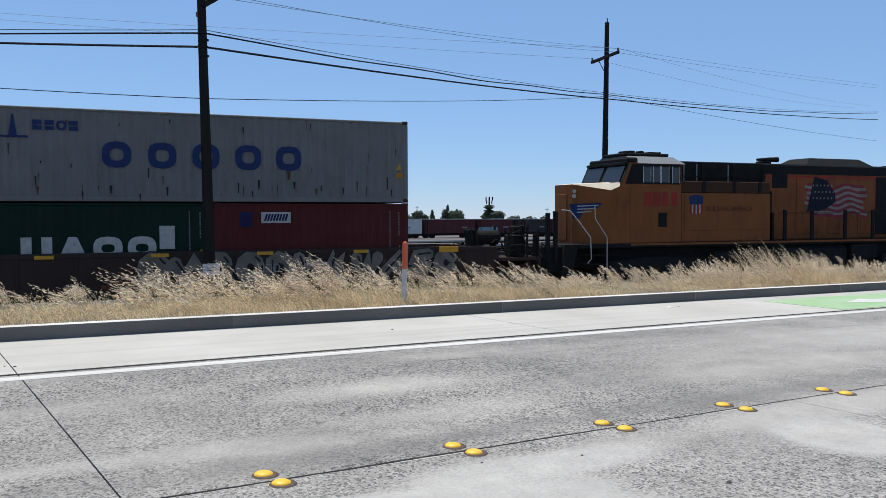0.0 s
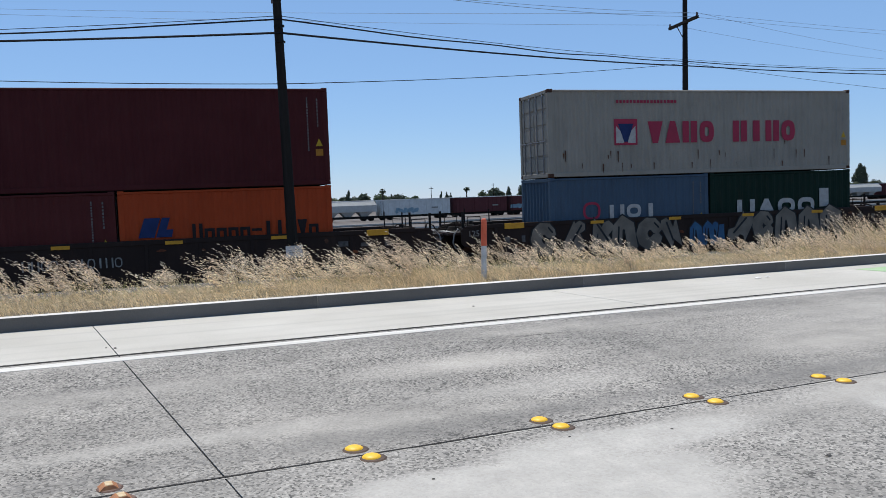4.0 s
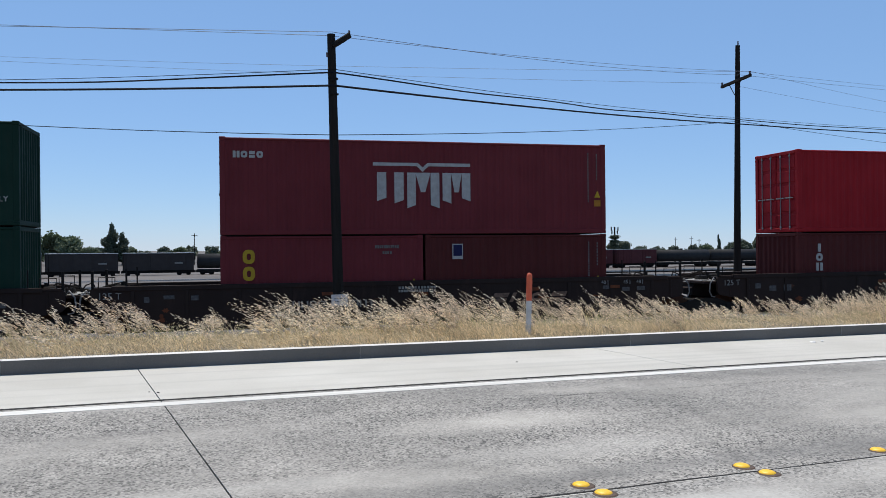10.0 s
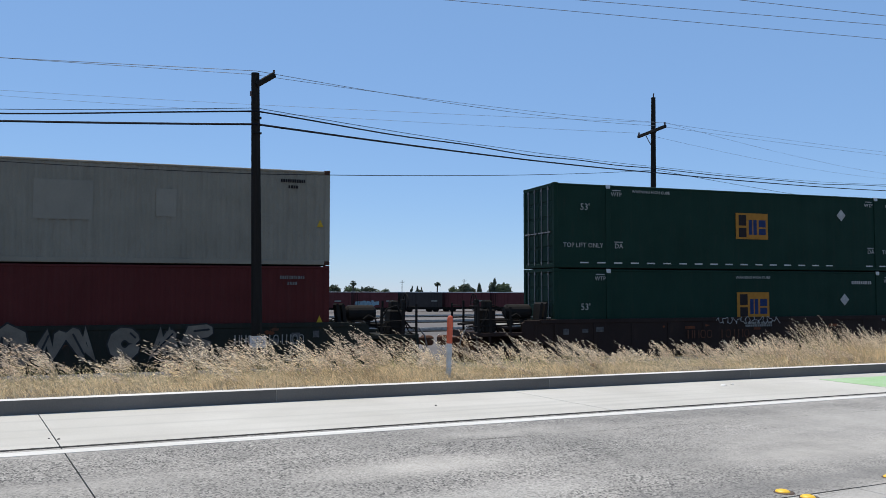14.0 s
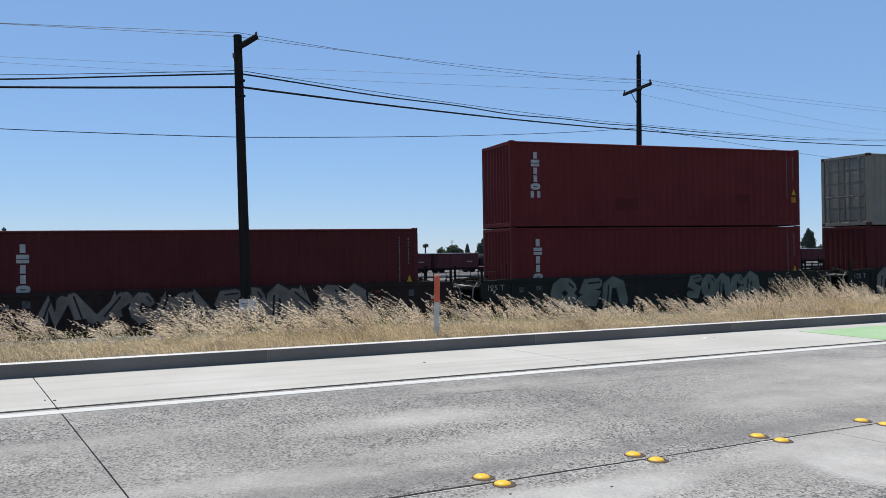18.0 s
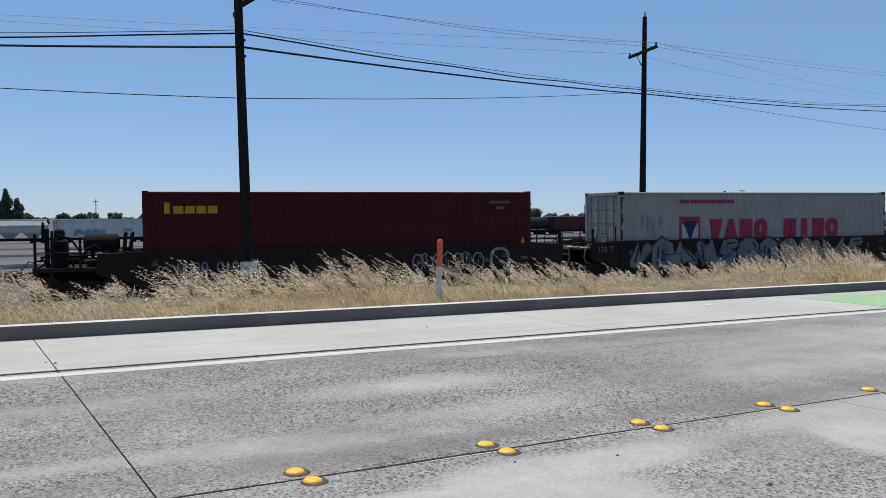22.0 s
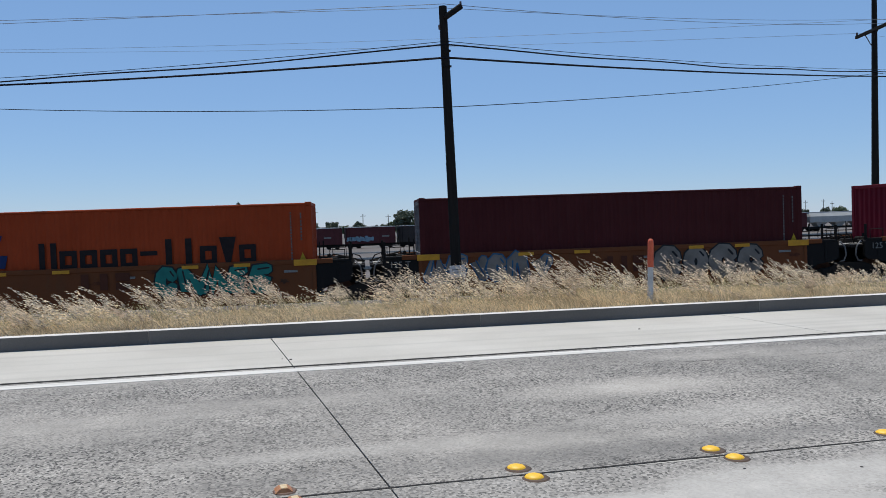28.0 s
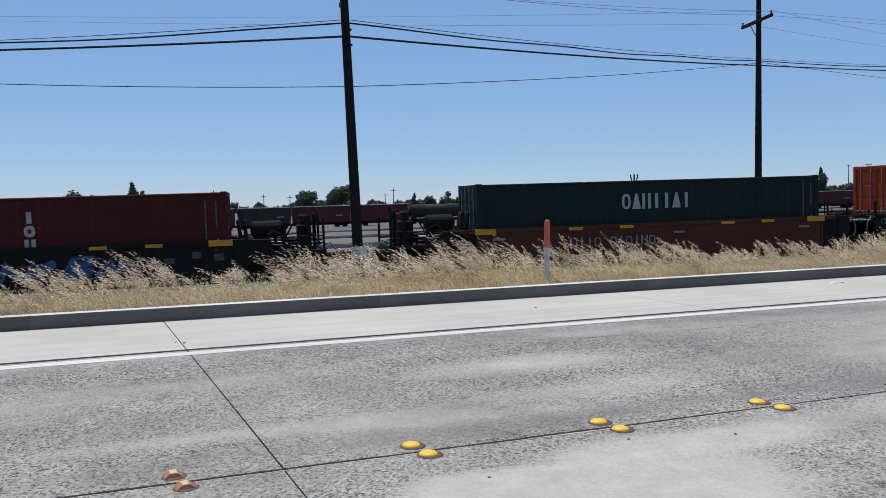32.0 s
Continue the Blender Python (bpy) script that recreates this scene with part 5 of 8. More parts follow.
def platform(L_, end):
    """End bulkhead, shear plate, deck and side plates, from the well's end outwards (+x)."""
    b = Build()
    b.cbox(-0.06, 0.0, 0.26, 0.06, 2.44, 1.40, 0.015)
    b.cbox(0.0, 0.1, 1.20, min(L_, 1.5), 2.34, 1.30, 0.02)
    if end:
        b.cbox(1.5, 0.3, 1.04, L_, 2.14, 1.10, 0.01)
    b.prism([(0.05, 0.55), (L_, 0.80), (L_, 1.03), (1.5, 1.03), (1.3, 1.22), (0.05, 1.22)], 0.9, 1.54)
    w = 1.15 if end else 1.08
    for y in (-0.08, 2.40):
        b.prism([(0.0, 0.45), (0.35, 0.72), (w - 0.1, 0.84), (w, 0.95), (w, 1.40), (w - 0.08, 1.46), (0.0, 1.50)], y, y + 0.12)
        b.cbox(0.0, y - 0.015, 1.42, w - 0.1, y + 0.135, 1.50, 0.012)
        b.cbox(w * 0.55, y - 0.02, 0.82, w * 0.55 + 0.06, y + 0.14, 1.44, 0.01)
    if end:
        for y in (-0.08, 2.44):
            b.cbox(1.0, y, 1.0, L_, y + 0.08, 1.12, 0.01)
        b.cbox(L_ - 0.12, -0.1, 0.92, L_, 2.54, 1.14, 0.02)
        for x in (L_ - 0.5, L_ - 0.06):
            b.cbox(x, -0.1, 0.36, x + 0.06, 0.02, 1.0, 0.01)
        b.cbox(L_ - 0.5, -0.1, 0.34, L_, 0.05, 0.38, 0.01)
        b.cbox(L_ - 0.5, -0.1, 0.64, L_, 0.05, 0.67, 0.01)
    return b


def grab_rails(L_, kind):
    """Each bent bar or post by itself."""
    out = []
    if kind == "joint":
        for y in (-0.02, 2.46):
            out.append(Build().tube((0.12, y, 1.44), (0.12, y, 2.02), 0.022, 6))
            out.append(Build().path([(0.42, y, 1.44), (0.42, y, 1.78), (0.86, y, 1.78), (0.86, y, 1.44)], 0.016))
            out.append(Build().cbox(0.98, y - 0.03, 0.92, 1.05, y + 0.03, 1.96, 0.008))
    else:
        for y in (-0.04, 2.48):
            for x, z in ((1.55, 1.96), (2.25, 2.14), (2.68, 2.06)):
                out.append(Build().cbox(x - 0.035, y - 0.025, 1.0, x + 0.035, y + 0.025, z, 0.006))
            out.append(Build().path([(1.55, y, 1.52), (2.25, y, 1.55), (2.68, y, 1.54)], 0.018))
        out.append(Build().tube((2.68, -0.04, 1.98), (2.68, 0.75, 1.98), 0.018, 6))
        out.append(Build().tube((2.68, 1.65, 1.98), (2.68, 2.48, 1.98), 0.018, 6))
    return out


def deck_gear(L_, kind):
    """Valves, levers and pipes on the deck, one mesh each."""
    out = [("brake_valve", Build().cbox(0.28, 0.95, 1.3, 0.62, 1.25, 1.52, 0.04).tube((0.35, 1.1, 1.52), (0.35, 1.1, 1.62), 0.06, 8)),
           ("brake_pipe", Build().path([(0.08, 1.6, 1.36), (0.5, 1.62, 1.42), (L_ * 0.7, 1.68, 1.36), (L_, 1.7, 1.34)], 0.032)),
           ("brake_pipe", Build().path([(0.08, 0.32, 1.36), (0.4, 0.30, 1.40), (L_ * 0.6, 0.28, 1.34), (L_, 0.30, 1.30)], 0.026)),
           ("brake_rod", Build().path([(0.2, 2.0, 1.36), (0.45, 2.02, 1.58), (0.8, 2.0, 1.50), (L_ - 0.1, 2.0, 1.34)], 0.026))]
    if kind == "coupler":
        for x, dx in ((0.24, -0.10), (0.40, -0.08)):
            out.append(("stop_plate", Build().prism([(x, 1.3), (x + 0.10, 1.3), (x + 0.10 + dx, 2.04), (x + 0.03 + dx, 2.10), (x + dx, 2.04)], 0.05, 0.55)))
        out.append(("brake_lever", Build().path([(1.5, 0.25, 1.3), (1.42, 0.25, 1.62), (1.2, 0.26, 1.72), (1.05, 0.26, 1.60)], 0.03)))
        out.append(("brake_lever", Build().path([(1.75, 0.5, 1.08), (1.9, 0.5, 1.46), (2.2, 0.5, 1.42), (2.4, 0.5, 1.10)], 0.03)))
        out.append(("brake_cylinder", Build().tube((1.5, 1.8, 1.26), (2.1, 1.8, 1.26), 0.15, 12).tube((2.1, 1.8, 1.26), (2.4, 1.8, 1.24), 0.035, 8)))
        out.append(("brake_box", Build().cbox(1.92, 0.30, 1.09, 2.34, 1.05, 1.88, 0.05).cbox(2.0, 0.42, 1.88, 2.24, 0.86, 2.18, 0.05)))
        out.append(("brake_rod", Build().path([(1.55, 0.2, 1.5), (1.8, 0.2, 1.92), (2.1, 0.2, 2.02), (2.3, 0.2, 1.6), (2.6, 0.2, 1.28)], 0.028)))
        out.append(("brake_chain", Build().path([(2.2, 0.3, 1.9), (2.38, 0.24, 1.5), (2.5, 0.2, 1.2), (2.68, 0.2, 1.1)], 0.022)))
    else:
        out.append(("centre_plate", Build().tube((0.9, 1.22, 1.3), (0.9, 1.22, 1.46), 0.26, 14, 0.2)))
        out.append(("side_bearing", Build().cbox(0.72, 0.2, 1.3, 1.0, 0.5, 1.46, 0.03)))
        out.append(("brake_lever", Build().path([(1.0, 0.62, 1.3), (1.1, 0.6, 1.62), (1.3, 0.6, 1.55), (1.42, 0.6, 1.36)], 0.022)))
    return out


def hose(L_, kind):
    if kind == "coupler":
        return Build().path([(L_ - 0.05, 0.42, 1.22), (L_ + 0.14, 0.40, 1.30), (L_ + 0.34, 0.38, 1.05), (L_ + 0.42, 0.38, 0.72), (L_ + 0.34, 0.40, 0.60), (L_ + 0.2, 0.42, 0.62)], 0.026, 7)
    return Build().path([(1.06, 0.02, 1.30), (1.18, 0.0, 1.42), (1.32, -0.02, 1.24), (1.36, -0.02, 0.98), (1.28, -0.02, 0.80), (1.14, 0.0, 0.78)], 0.024, 7)


def brake_wheel():
    b = Build()
    c0 = Vector((2.55, 0.7, 2.1))
    pts = [c0 + Vector((0, math.cos(a) * 0.28, math.sin(a) * 0.28)) for a in [2 * math.pi * i / 16 for i in range(17)]]
    b.path(pts, 0.018, 5)
    for k in range(0, 16, 4):
        b.tube(c0, pts[k], 0.014, 5)
    b.cbox(2.4, 0.58, 1.09, 2.5, 0.82, 2.2, 0.02)
    return b


def load_marks(car, x):
    """Small stencils along a well's side: two lines of writing, container lengths and rusty plates."""
    for z, n, sd in ((1.32, 12, 3), (1.22, 15, 5)):
        decal(car, "number_panel", bars(Build(), 0.16, z, 1.2, 0.075, n, -0.145, seed=sd), D_TAG, "two lines of worn white stencil writing")
    for i, body in enumerate(("40", "45", "48")):
        words("size_mark", body, 0.17, D_TAG, car, pose(x + (0, 0.78, 1.24)[i], -0.145, 1.35), "worn stencilled number")
        decal(car, "size_line", Build().box(x + (0, 0.78, 1.24)[i] + 0.14, -0.147, 1.28, x + (0, 0.78, 1.24)[i] + 0.16, -0.141, 1.42), D_TAG)
    for dx, z, w in ((-2.45, 1.19, 0.46), (-8.9, 1.19, 0.42), (-6.0, 1.12, 0.30), (0.4, 1.21, 0.34)):
        decal(car, "rust_plate", Build().cbox(x + dx - w / 2, -0.147, z - 0.05, x + dx + w / 2, -0.139, z + 0.05, 0.003), RUST_BRIGHT, "small rust-red plate")


W53, W40 = 16.3, 12.36
car = well_car("well_car", 6.25, W53, C_BROWN, "joint", "coupler", "weathered brown three-unit well car with grey graffiti", seed=1)
graffiti(car, -2.1, 7.8, 0.5, 1.5, G_SILVER, G_BLACK, 11, 5, "silver and black sprayed letters")
marks(car, "number_panel", D_TAG, "worn white stencil marks", "noo oiolno", 2.4, 0.98, 2.3, 0.26, 0.13, 0, -0.145)
car = well_car("well_car", -13.31, W53, C_DARK, "joint", "joint", "dark brown well car unit with large pale graffiti", seed=2)
graffiti(car, -6.9, -1.0, 0.35, 1.55, G_SILVER, G_BLACK, 6, 9, "large silver sprayed letters")
graffiti(car, -0.9, 0.6, 0.4, 1.3, G_BLUE, G_BLACK, 3, 10, "dark blue sprayed forms")
graffiti(car, 0.65, 5.6, 0.45, 1.58, G_SILVER, G_BLACK, 5, 11, "silver sprayed letters")
car = well_car("well_car", -32.73, W53, C_DARK, "coupler", "joint", "dark brown well car unit with a worn stencil", seed=3)
marks(car, "number_panel", D_TAG, "worn white stencil marks", "nnoo oiolno", -1.2, 0.95, 2.6, 0.28, 0.13, 0, -0.145)
car = well_car("well_car", -56.43, W53, C_DARK, "joint", "coupler", "dark brown well car unit with a faded slanted logo", reflectors=False, seed=4)
marks(car, "logo", D_FADED, "faded tan slanted shapes", "bnob", 3.75, 0.94, 2.6, 0.30, 0.25, 0.5, -0.145)
load_marks(car, 6.25)
car = well_car("well_car", -76.20, W53, C_DARK, "joint", "joint", "dark brown well car unit with a faded slanted logo", reflectors=False, seed=5)
marks(car, "logo", D_FADED, "faded tan slanted shapes", "bnob", 3.78, 0.94, 2.6, 0.30, 0.25, 0.5, -0.145)
load_marks(car, 6.34)
marks(car, "number_panel", D_TAG, "worn white stencil marks", "nnoo oionl", -2.4, 0.88, 2.5, 0.22, 0.13, 0, -0.145)
car = well_car("well_car", -95.30, W53, C_DARK, "coupler", "joint", "dark red-brown well car unit with a sprayed tag", reflectors=False, seed=6)
marks(car, "number_panel", RUST, "rusty stencil marks", "nnoo iolno", -1.6, 0.95, 2.7, 0.3, 0.13, 0, -0.145)
load_marks(car, 6.08)
b = Build()
b.path([(-1.7 + 0.028 * i + 0.06 * math.sin(i * 0.9), -0.14, 1.42 + 0.10 * math.sin(i * 0.55) + 0.04 * math.sin(i * 1.7)) for i in range(100)], 0.012, 4)
decal(car, "tag", b, D_WHITE, "thin white sprayed tag")
car = well_car("well_car", -117.09, W40, C_GREEN, "joint", "coupler", "dark green well car unit covered with grey graffiti", reflectors=False, seed=7)
graffiti(car, -5.9, 2.7, 0.5, 1.5, G_SILVER, G_BLACK, 9, 21, "grey sprayed letters")
marks(car, "number_panel", D_TAG, "white stencil marks", "nnoo iolnoo", 4.3, 1.05, 2.05, 0.28, 0.13, 0, -0.145)
car = well_car("well_car", -132.77, W40, C_GREEN, "joint", "joint", "dark green well car unit with pale green bubble graffiti", reflectors=False, seed=8)
graffiti(car, -4.7, -1.75, 0.5, 1.48, G_BONE, G_BLACK, 3, 23, "pale green sprayed letters")
graffiti(car, 0.76, 3.95, 0.6, 1.52, G_BONE, G_BLACK, 5, 24, "pale bubble letters")
car = well_car("well_car", -148.25, W40, C_DARK, "joint", "joint", "dark well car unit covered with grey graffiti", reflectors=False, seed=9)
graffiti(car, -4.9, 4.4, 0.5, 1.52, G_SILVER, G_BLACK, 12, 26, "grey sprayed letters")
car = well_car("well_car", -163.86, W40, C_DARK, "joint", "joint", "dark well car unit covered with white and blue graffiti", reflectors=False, seed=10)
graffiti(car, -5.8, 1.65, 0.45, 1.56, G_ICE, G_BLACK, 8, 28, "pale blue-white wild sprayed letters")
graffiti(car, -5.2, 0.6, 0.6, 1.1, G_BLUE, G_BLACK, 3, 47, "dark blue sprayed forms")
graffiti(car, 1.6, 4.8, 0.5, 1.5, G_SILVER, G_BLACK, 4, 29, "grey sprayed letters")
car = well_car("well_car", -179.50, W40, C_DARK, "coupler", "joint", "dark brown well car unit with worn stencil and thin tags", reflectors=False, seed=11)
marks(car, "number_panel", D_TAG, "white stencil marks", "nnoo oioln", -4.1, 1.03, 2.2, 0.3, 0.13, 0, -0.145)
marks(car, "emblem", D_TAG, "pale round emblem", "o", 4.9, 1.0, 0.85, 0.85, 0.1, 0, -0.145)
words("size_mark", "40", 0.46, D_TAG, car, pose(-5.62, -0.145, 0.92), "worn stencilled number")
graffiti(car, 1.9, 4.3, 0.68, 1.28, C_DARK, D_TAG, 7, 31, "thin pale sprayed outlines")
car = well_car("well_car", -199.19, W40, C_OCHRE, "joint", "coupler", "dull ochre five-unit well car with yellow reflectors", seed=12)
marks(car, "number_panel", D_TAG, "worn stencil marks", "nllo iolono", 4.0, 1.1, 2.4, 0.24, 0.13, 0, -0.145)
car = well_car("well_car", -214.65, W40, C_YELLOW, "joint", "joint", "faded yellow well car unit with a dark logo", seed=13)
marks(car, "logo", C_OCHRE, "dark red-brown shapes", "llb", 0.5, 0.98, 1.7, 0.42, 0.25, 0, -0.145)
car = well_car("well_car", -230.05, W40, C_YELLOW, "joint", "joint", "faded yellow well car unit with white graffiti", seed=14)
graffiti(car, -6.0, -2.2, 0.6, 1.48, G_WHITE, G_BLUE, 6, 33, "white and blue sprayed letters")
graffiti(car, 1.15, 4.75, 0.45, 1.5, G_WHITE, G_BLACK, 4, 34, "white sprayed letters")
marks(car, "logo", C_OCHRE, "dark red-brown shapes", "llb", 0.2, 1.0, 1.35, 0.5, 0.25, 0, -0.145)
car = well_car("well_car", -245.48, W40, C_YELLOW, "joint", "joint", "faded yellow well car unit with teal graffiti", seed=15)
graffiti(car, 1.5, 4.85, 0.55, 1.48, G_TEAL, G_BLACK, 5, 36, "teal sprayed letters with black outlines")
marks(car, "logo", C_OCHRE, "dark red-brown shapes", "llb", 0.06, 1.1, 1.6, 0.48, 0.25, 0, -0.145)
car = well_car("well_car", -261.01, W40, C_OCHRE, "coupler", "joint", "dull ochre well car unit with a worn stencil", seed=16)
marks(car, "number_panel", D_TAG, "worn pale stencil marks", "nllo oiolno", -1.6, 0.98, 3.0, 0.3, 0.13, 0, -0.145)
car = well_car("well_car", -280.76, W40, C_BLACK, "coupler", "coupler", "black well car with pale blue graffiti", seed=17)
graffiti(car, -1.5, 3.5, 0.5, 1.2, G_BLUE, G_BLACK, 5, 38, "pale blue sprayed forms")


# ---- track ----
TIE = mat("old_tie_wood", (0.10, 0.085, 0.07), (0.06, 0.05, 0.045), 6, 0.95, 0, 0.3, 60, stretch=(1, 0.2, 1))
BALLAST = mat("ballast_stone", (0.30, 0.28, 0.26), (0.16, 0.15, 0.14), 9, 0.95, 0, 0.6, 30)
RAILHEAD = mat("polished_rail", (0.42, 0.40, 0.38), (0.2, 0.13, 0.09), 0.6, 0.4, 0.8)
track = thing("railway_track", "worn railway track on grey ballast", "railway track", "", RAIL)
b = Build()
b.add([(-260, -1.6, -0.46), (260, -1.6, -0.46), (260, -0.6, -0.2), (-260, -0.6, -0.2), (260, 3.0, -0.2), (-260, 3.0, -0.2), (260, 4.0, -0.46), (-260, 4.0, -0.46)],
      [(0, 1, 2, 3), (3, 2, 4, 5), (5, 4, 6, 7)])
part("ballast_bed", b, BALLAST, track)
for y in (0.45, 1.99):
    b = Build().prism([(-260, -0.17), (260, -0.17), (260, -0.145), (-260, -0.145)], y - 0.07, y + 0.07)
    b.box(-260, y - 0.012, -0.15, 260, y + 0.012, -0.03)
    b.cbox(-260, y - 0.036, -0.035, 260, y + 0.036, 0.0, 0.008)
    part("rail", b, RAILHEAD, track)
tie_mesh = Build().cbox(-0.115, -0.1, -0.34, 0.115, 2.54, -0.172, 0.015).mesh("tie", TIE)
for k in range(110):
    part("tie", tie_mesh, TIE, track, "", pose(-18 + k * 0.54, 0, 0))

# ---- road studs ----
STUD_RIM = mat("stud_adhesive", (0.10, 0.058, 0.036), (0.06, 0.042, 0.032), 20, 0.8)
STUD_WORN = mat("worn_stud_face", (0.42, 0.19, 0.07), (0.30, 0.11, 0.04), 25, 0.5)
STUD_PLATE = mat("worn_stud_plate", (0.58, 0.47, 0.30), (0.48, 0.30, 0.13), 40, 0.5)
STUD_GLUE = mat("brown_adhesive", (0.15, 0.085, 0.06), (0.10, 0.06, 0.045), 20, 0.8)


def dome(r, h, rings=5, n=20):
    b = Build()
    vs, fs = [(0, 0, h)], []
    for k in range(1, rings + 1):
        a = k / rings * math.pi / 2
        for i in range(n):
            vs.append((r * math.sin(a) * math.cos(2 * math.pi * i / n), r * math.sin(a) * math.sin(2 * math.pi * i / n), h * math.cos(a)))
    for i in range(n):
        fs.append((0, 1 + i, 1 + (i + 1) % n))
    for k in range(rings - 1):
        for i in range(n):
            p, q = 1 + k * n, 1 + (k + 1) * n
            fs.append((p + i, q + i, q + (i + 1) % n, p + (i + 1) % n))
    return b.add(vs, fs)


stud_cap = dome(0.054, 0.021).mesh("cap", YELLOW, True)
stud_rim = Build().tube((0.008, -0.008, 0.0), (0.008, -0.008, 0.006), 0.076, 20, 0.068).mesh("adhesive_rim", STUD_RIM)
refl_body = Build().add([(-0.047, -0.047, 0.004), (0.047, -0.047, 0.004), (0.047, 0.047, 0.004), (-0.047, 0.047, 0.004), (-0.022, -0.039, 0.024), (0.022, -0.039, 0.024), (0.022, 0.039, 0.024), (-0.022, 0.039, 0.024)],
                        [(4, 5, 6, 7), (0, 1, 5, 4), (1, 2, 6, 5), (2, 3, 7, 6), (3, 0, 4, 7)]).mesh("cap", STUD_WORN)
refl_plate = Build().cbox(-0.017, -0.036, 0.020, 0.019, 0.030, 0.0285, 0.002).mesh("reflector_plate", STUD_PLATE)
glue_pad = Build().tube((0.006, -0.006, 0.0), (0.006, -0.006, 0.006), 0.066, 9, 0.060).mesh("adhesive_rim", STUD_GLUE)
STUDS = "yellow studs along the turn lane"
for k in range(-9, 30):
    worn = k in (-1, 5)
    for dy, dx in ((0.045, 0.0), (-0.155, 0.05)) if worn else ((0.055, 0.0), (-0.135, 0.038)):
        x = 1.36 + (k) * 1.22
        if k == -1:
            x = 0.07
        s = thing("road_stud", "worn square reflective marker on brown adhesive" if worn else "round yellow ceramic road stud on a dark adhesive ring", "road stud", STUDS, pose(x + dx, 4.30 + dy, 0))
        part("adhesive_rim", glue_pad if worn else stud_rim, STUD_GLUE if worn else STUD_RIM, s)
        if worn:
            cap = part("cap", refl_body, STUD_WORN, s, "", pose(0, 0, 0, 0, 0, 4 + 90 * dx))
            part("reflector_plate", refl_plate, STUD_PLATE, cap, "scuffed pale amber plate")
        else:
            part("cap", stud_cap, YELLOW, s, "", pose(0, 0, 0.003))

# ---- marker post ----
mp = thing("marker_post", "white utility marker post with an orange-red top", "marker post", "", pose(5.76, 11.24, 0.12, 0, 1.2, 0))
part("post", Build().tube((0, 0, -0.2), (0, 0, 0.56), 0.044, 12), WHITE, mp)
top = [(0.0, 0.046), (0.37, 0.046), (0.40, 0.041), (0.42, 0.028), (0.428, 0.010)]
b = Build()
for (z0, r0), (z1, r1) in zip(top, top[1:]):
    b.tube((0, 0, 0.54 + z0), (0, 0, 0.54 + z1), r0, 12, r1)
part("cap", b, ORANGE_RED, mp, "orange-red plastic sleeve")

# ---- poles and wires ----
POLE_WOOD = mat("weathered_pole_wood", (0.024, 0.02, 0.017), (0.015, 0.013, 0.011), 3, 0.9, 0, 0.4, 40, stretch=(4, 4, 0.3), gloss=0.1)
WIRE = mat("black_cable", (0.012, 0.012, 0.016), (0.018, 0.018, 0.022), 3, 0.8, gloss=0.1)
GREY_WIRE = mat("aluminium_wire", (0.22, 0.23, 0.25), (0.18, 0.19, 0.2), 3, 0.5, 0.3)
INSUL = mat("brown_porcelain", (0.10, 0.05, 0.035), (0.08, 0.04, 0.03), 5, 0.25)
SIGN_GREY = mat("pale_sign_face", (0.50, 0.50, 0.49), (0.38, 0.38, 0.37), 5, 0.6)

PL = Vector((5.11, 21.5, 0))
near_pole = thing("utility_pole", "dark weathered wooden utility pole with a short arm", "utility pole", "wooden utility poles", pose(PL.x + 0.26, PL.y, -1.4, 0, -1.75, 0))
part("shaft", Build().tube((0, 0, -0.3), (0, 0, 8.62), 0.155, 16, 0.108), POLE_WOOD, near_pole)
b = Build().tube((0, -0.12, 8.28), (0.48, -0.12, 8.60), 0.08, 8)
part("arm", b, POLE_WOOD, near_pole, "short slanting wooden arm")
part("insulator", Build().tube((-0.12, -0.02, 8.0), (-0.12, -0.02, 8.12), 0.035, 8), INSUL, near_pole)
part("insulator", Build().tube((0.47, -0.12, 8.60), (0.47, -0.12, 8.72), 0.03, 8), INSUL, near_pole)
part("cable_clamp", Build().tube((-0.12, -0.05, 7.42), (0.14, -0.05, 7.42), 0.035, 8).cbox(-0.05, -0.16, 7.34, 0.05, -0.06, 7.5, 0.01), STEEL_DARK, near_pole)
part("cable_clamp", Build().tube((-0.12, -0.1, 7.0), (0.13, -0.1, 7.0), 0.03, 8), STEEL_DARK, near_pole)
sign = thing("pole_sign", "small pale notice plate fixed to the pole", "sign", "", pose(PL.x + 0.20, PL.y - 0.19, 0.08, 0, -1.5, 0))
part("plate", Build().cbox(-0.22, -0.008, -0.14, 0.22, 0.008, 0.17, 0.004), SIGN_GREY, sign)
tagged(part("writing", bars(bars(Build(), 0, 0.06, 0.30, 0.018, 9, -0.0085, seed=3), 0, -0.01, 0.30, 0.018, 8, -0.0085, seed=4), STEEL_DARK, sign), "rows of tiny dark marks", "", "", "stuff")

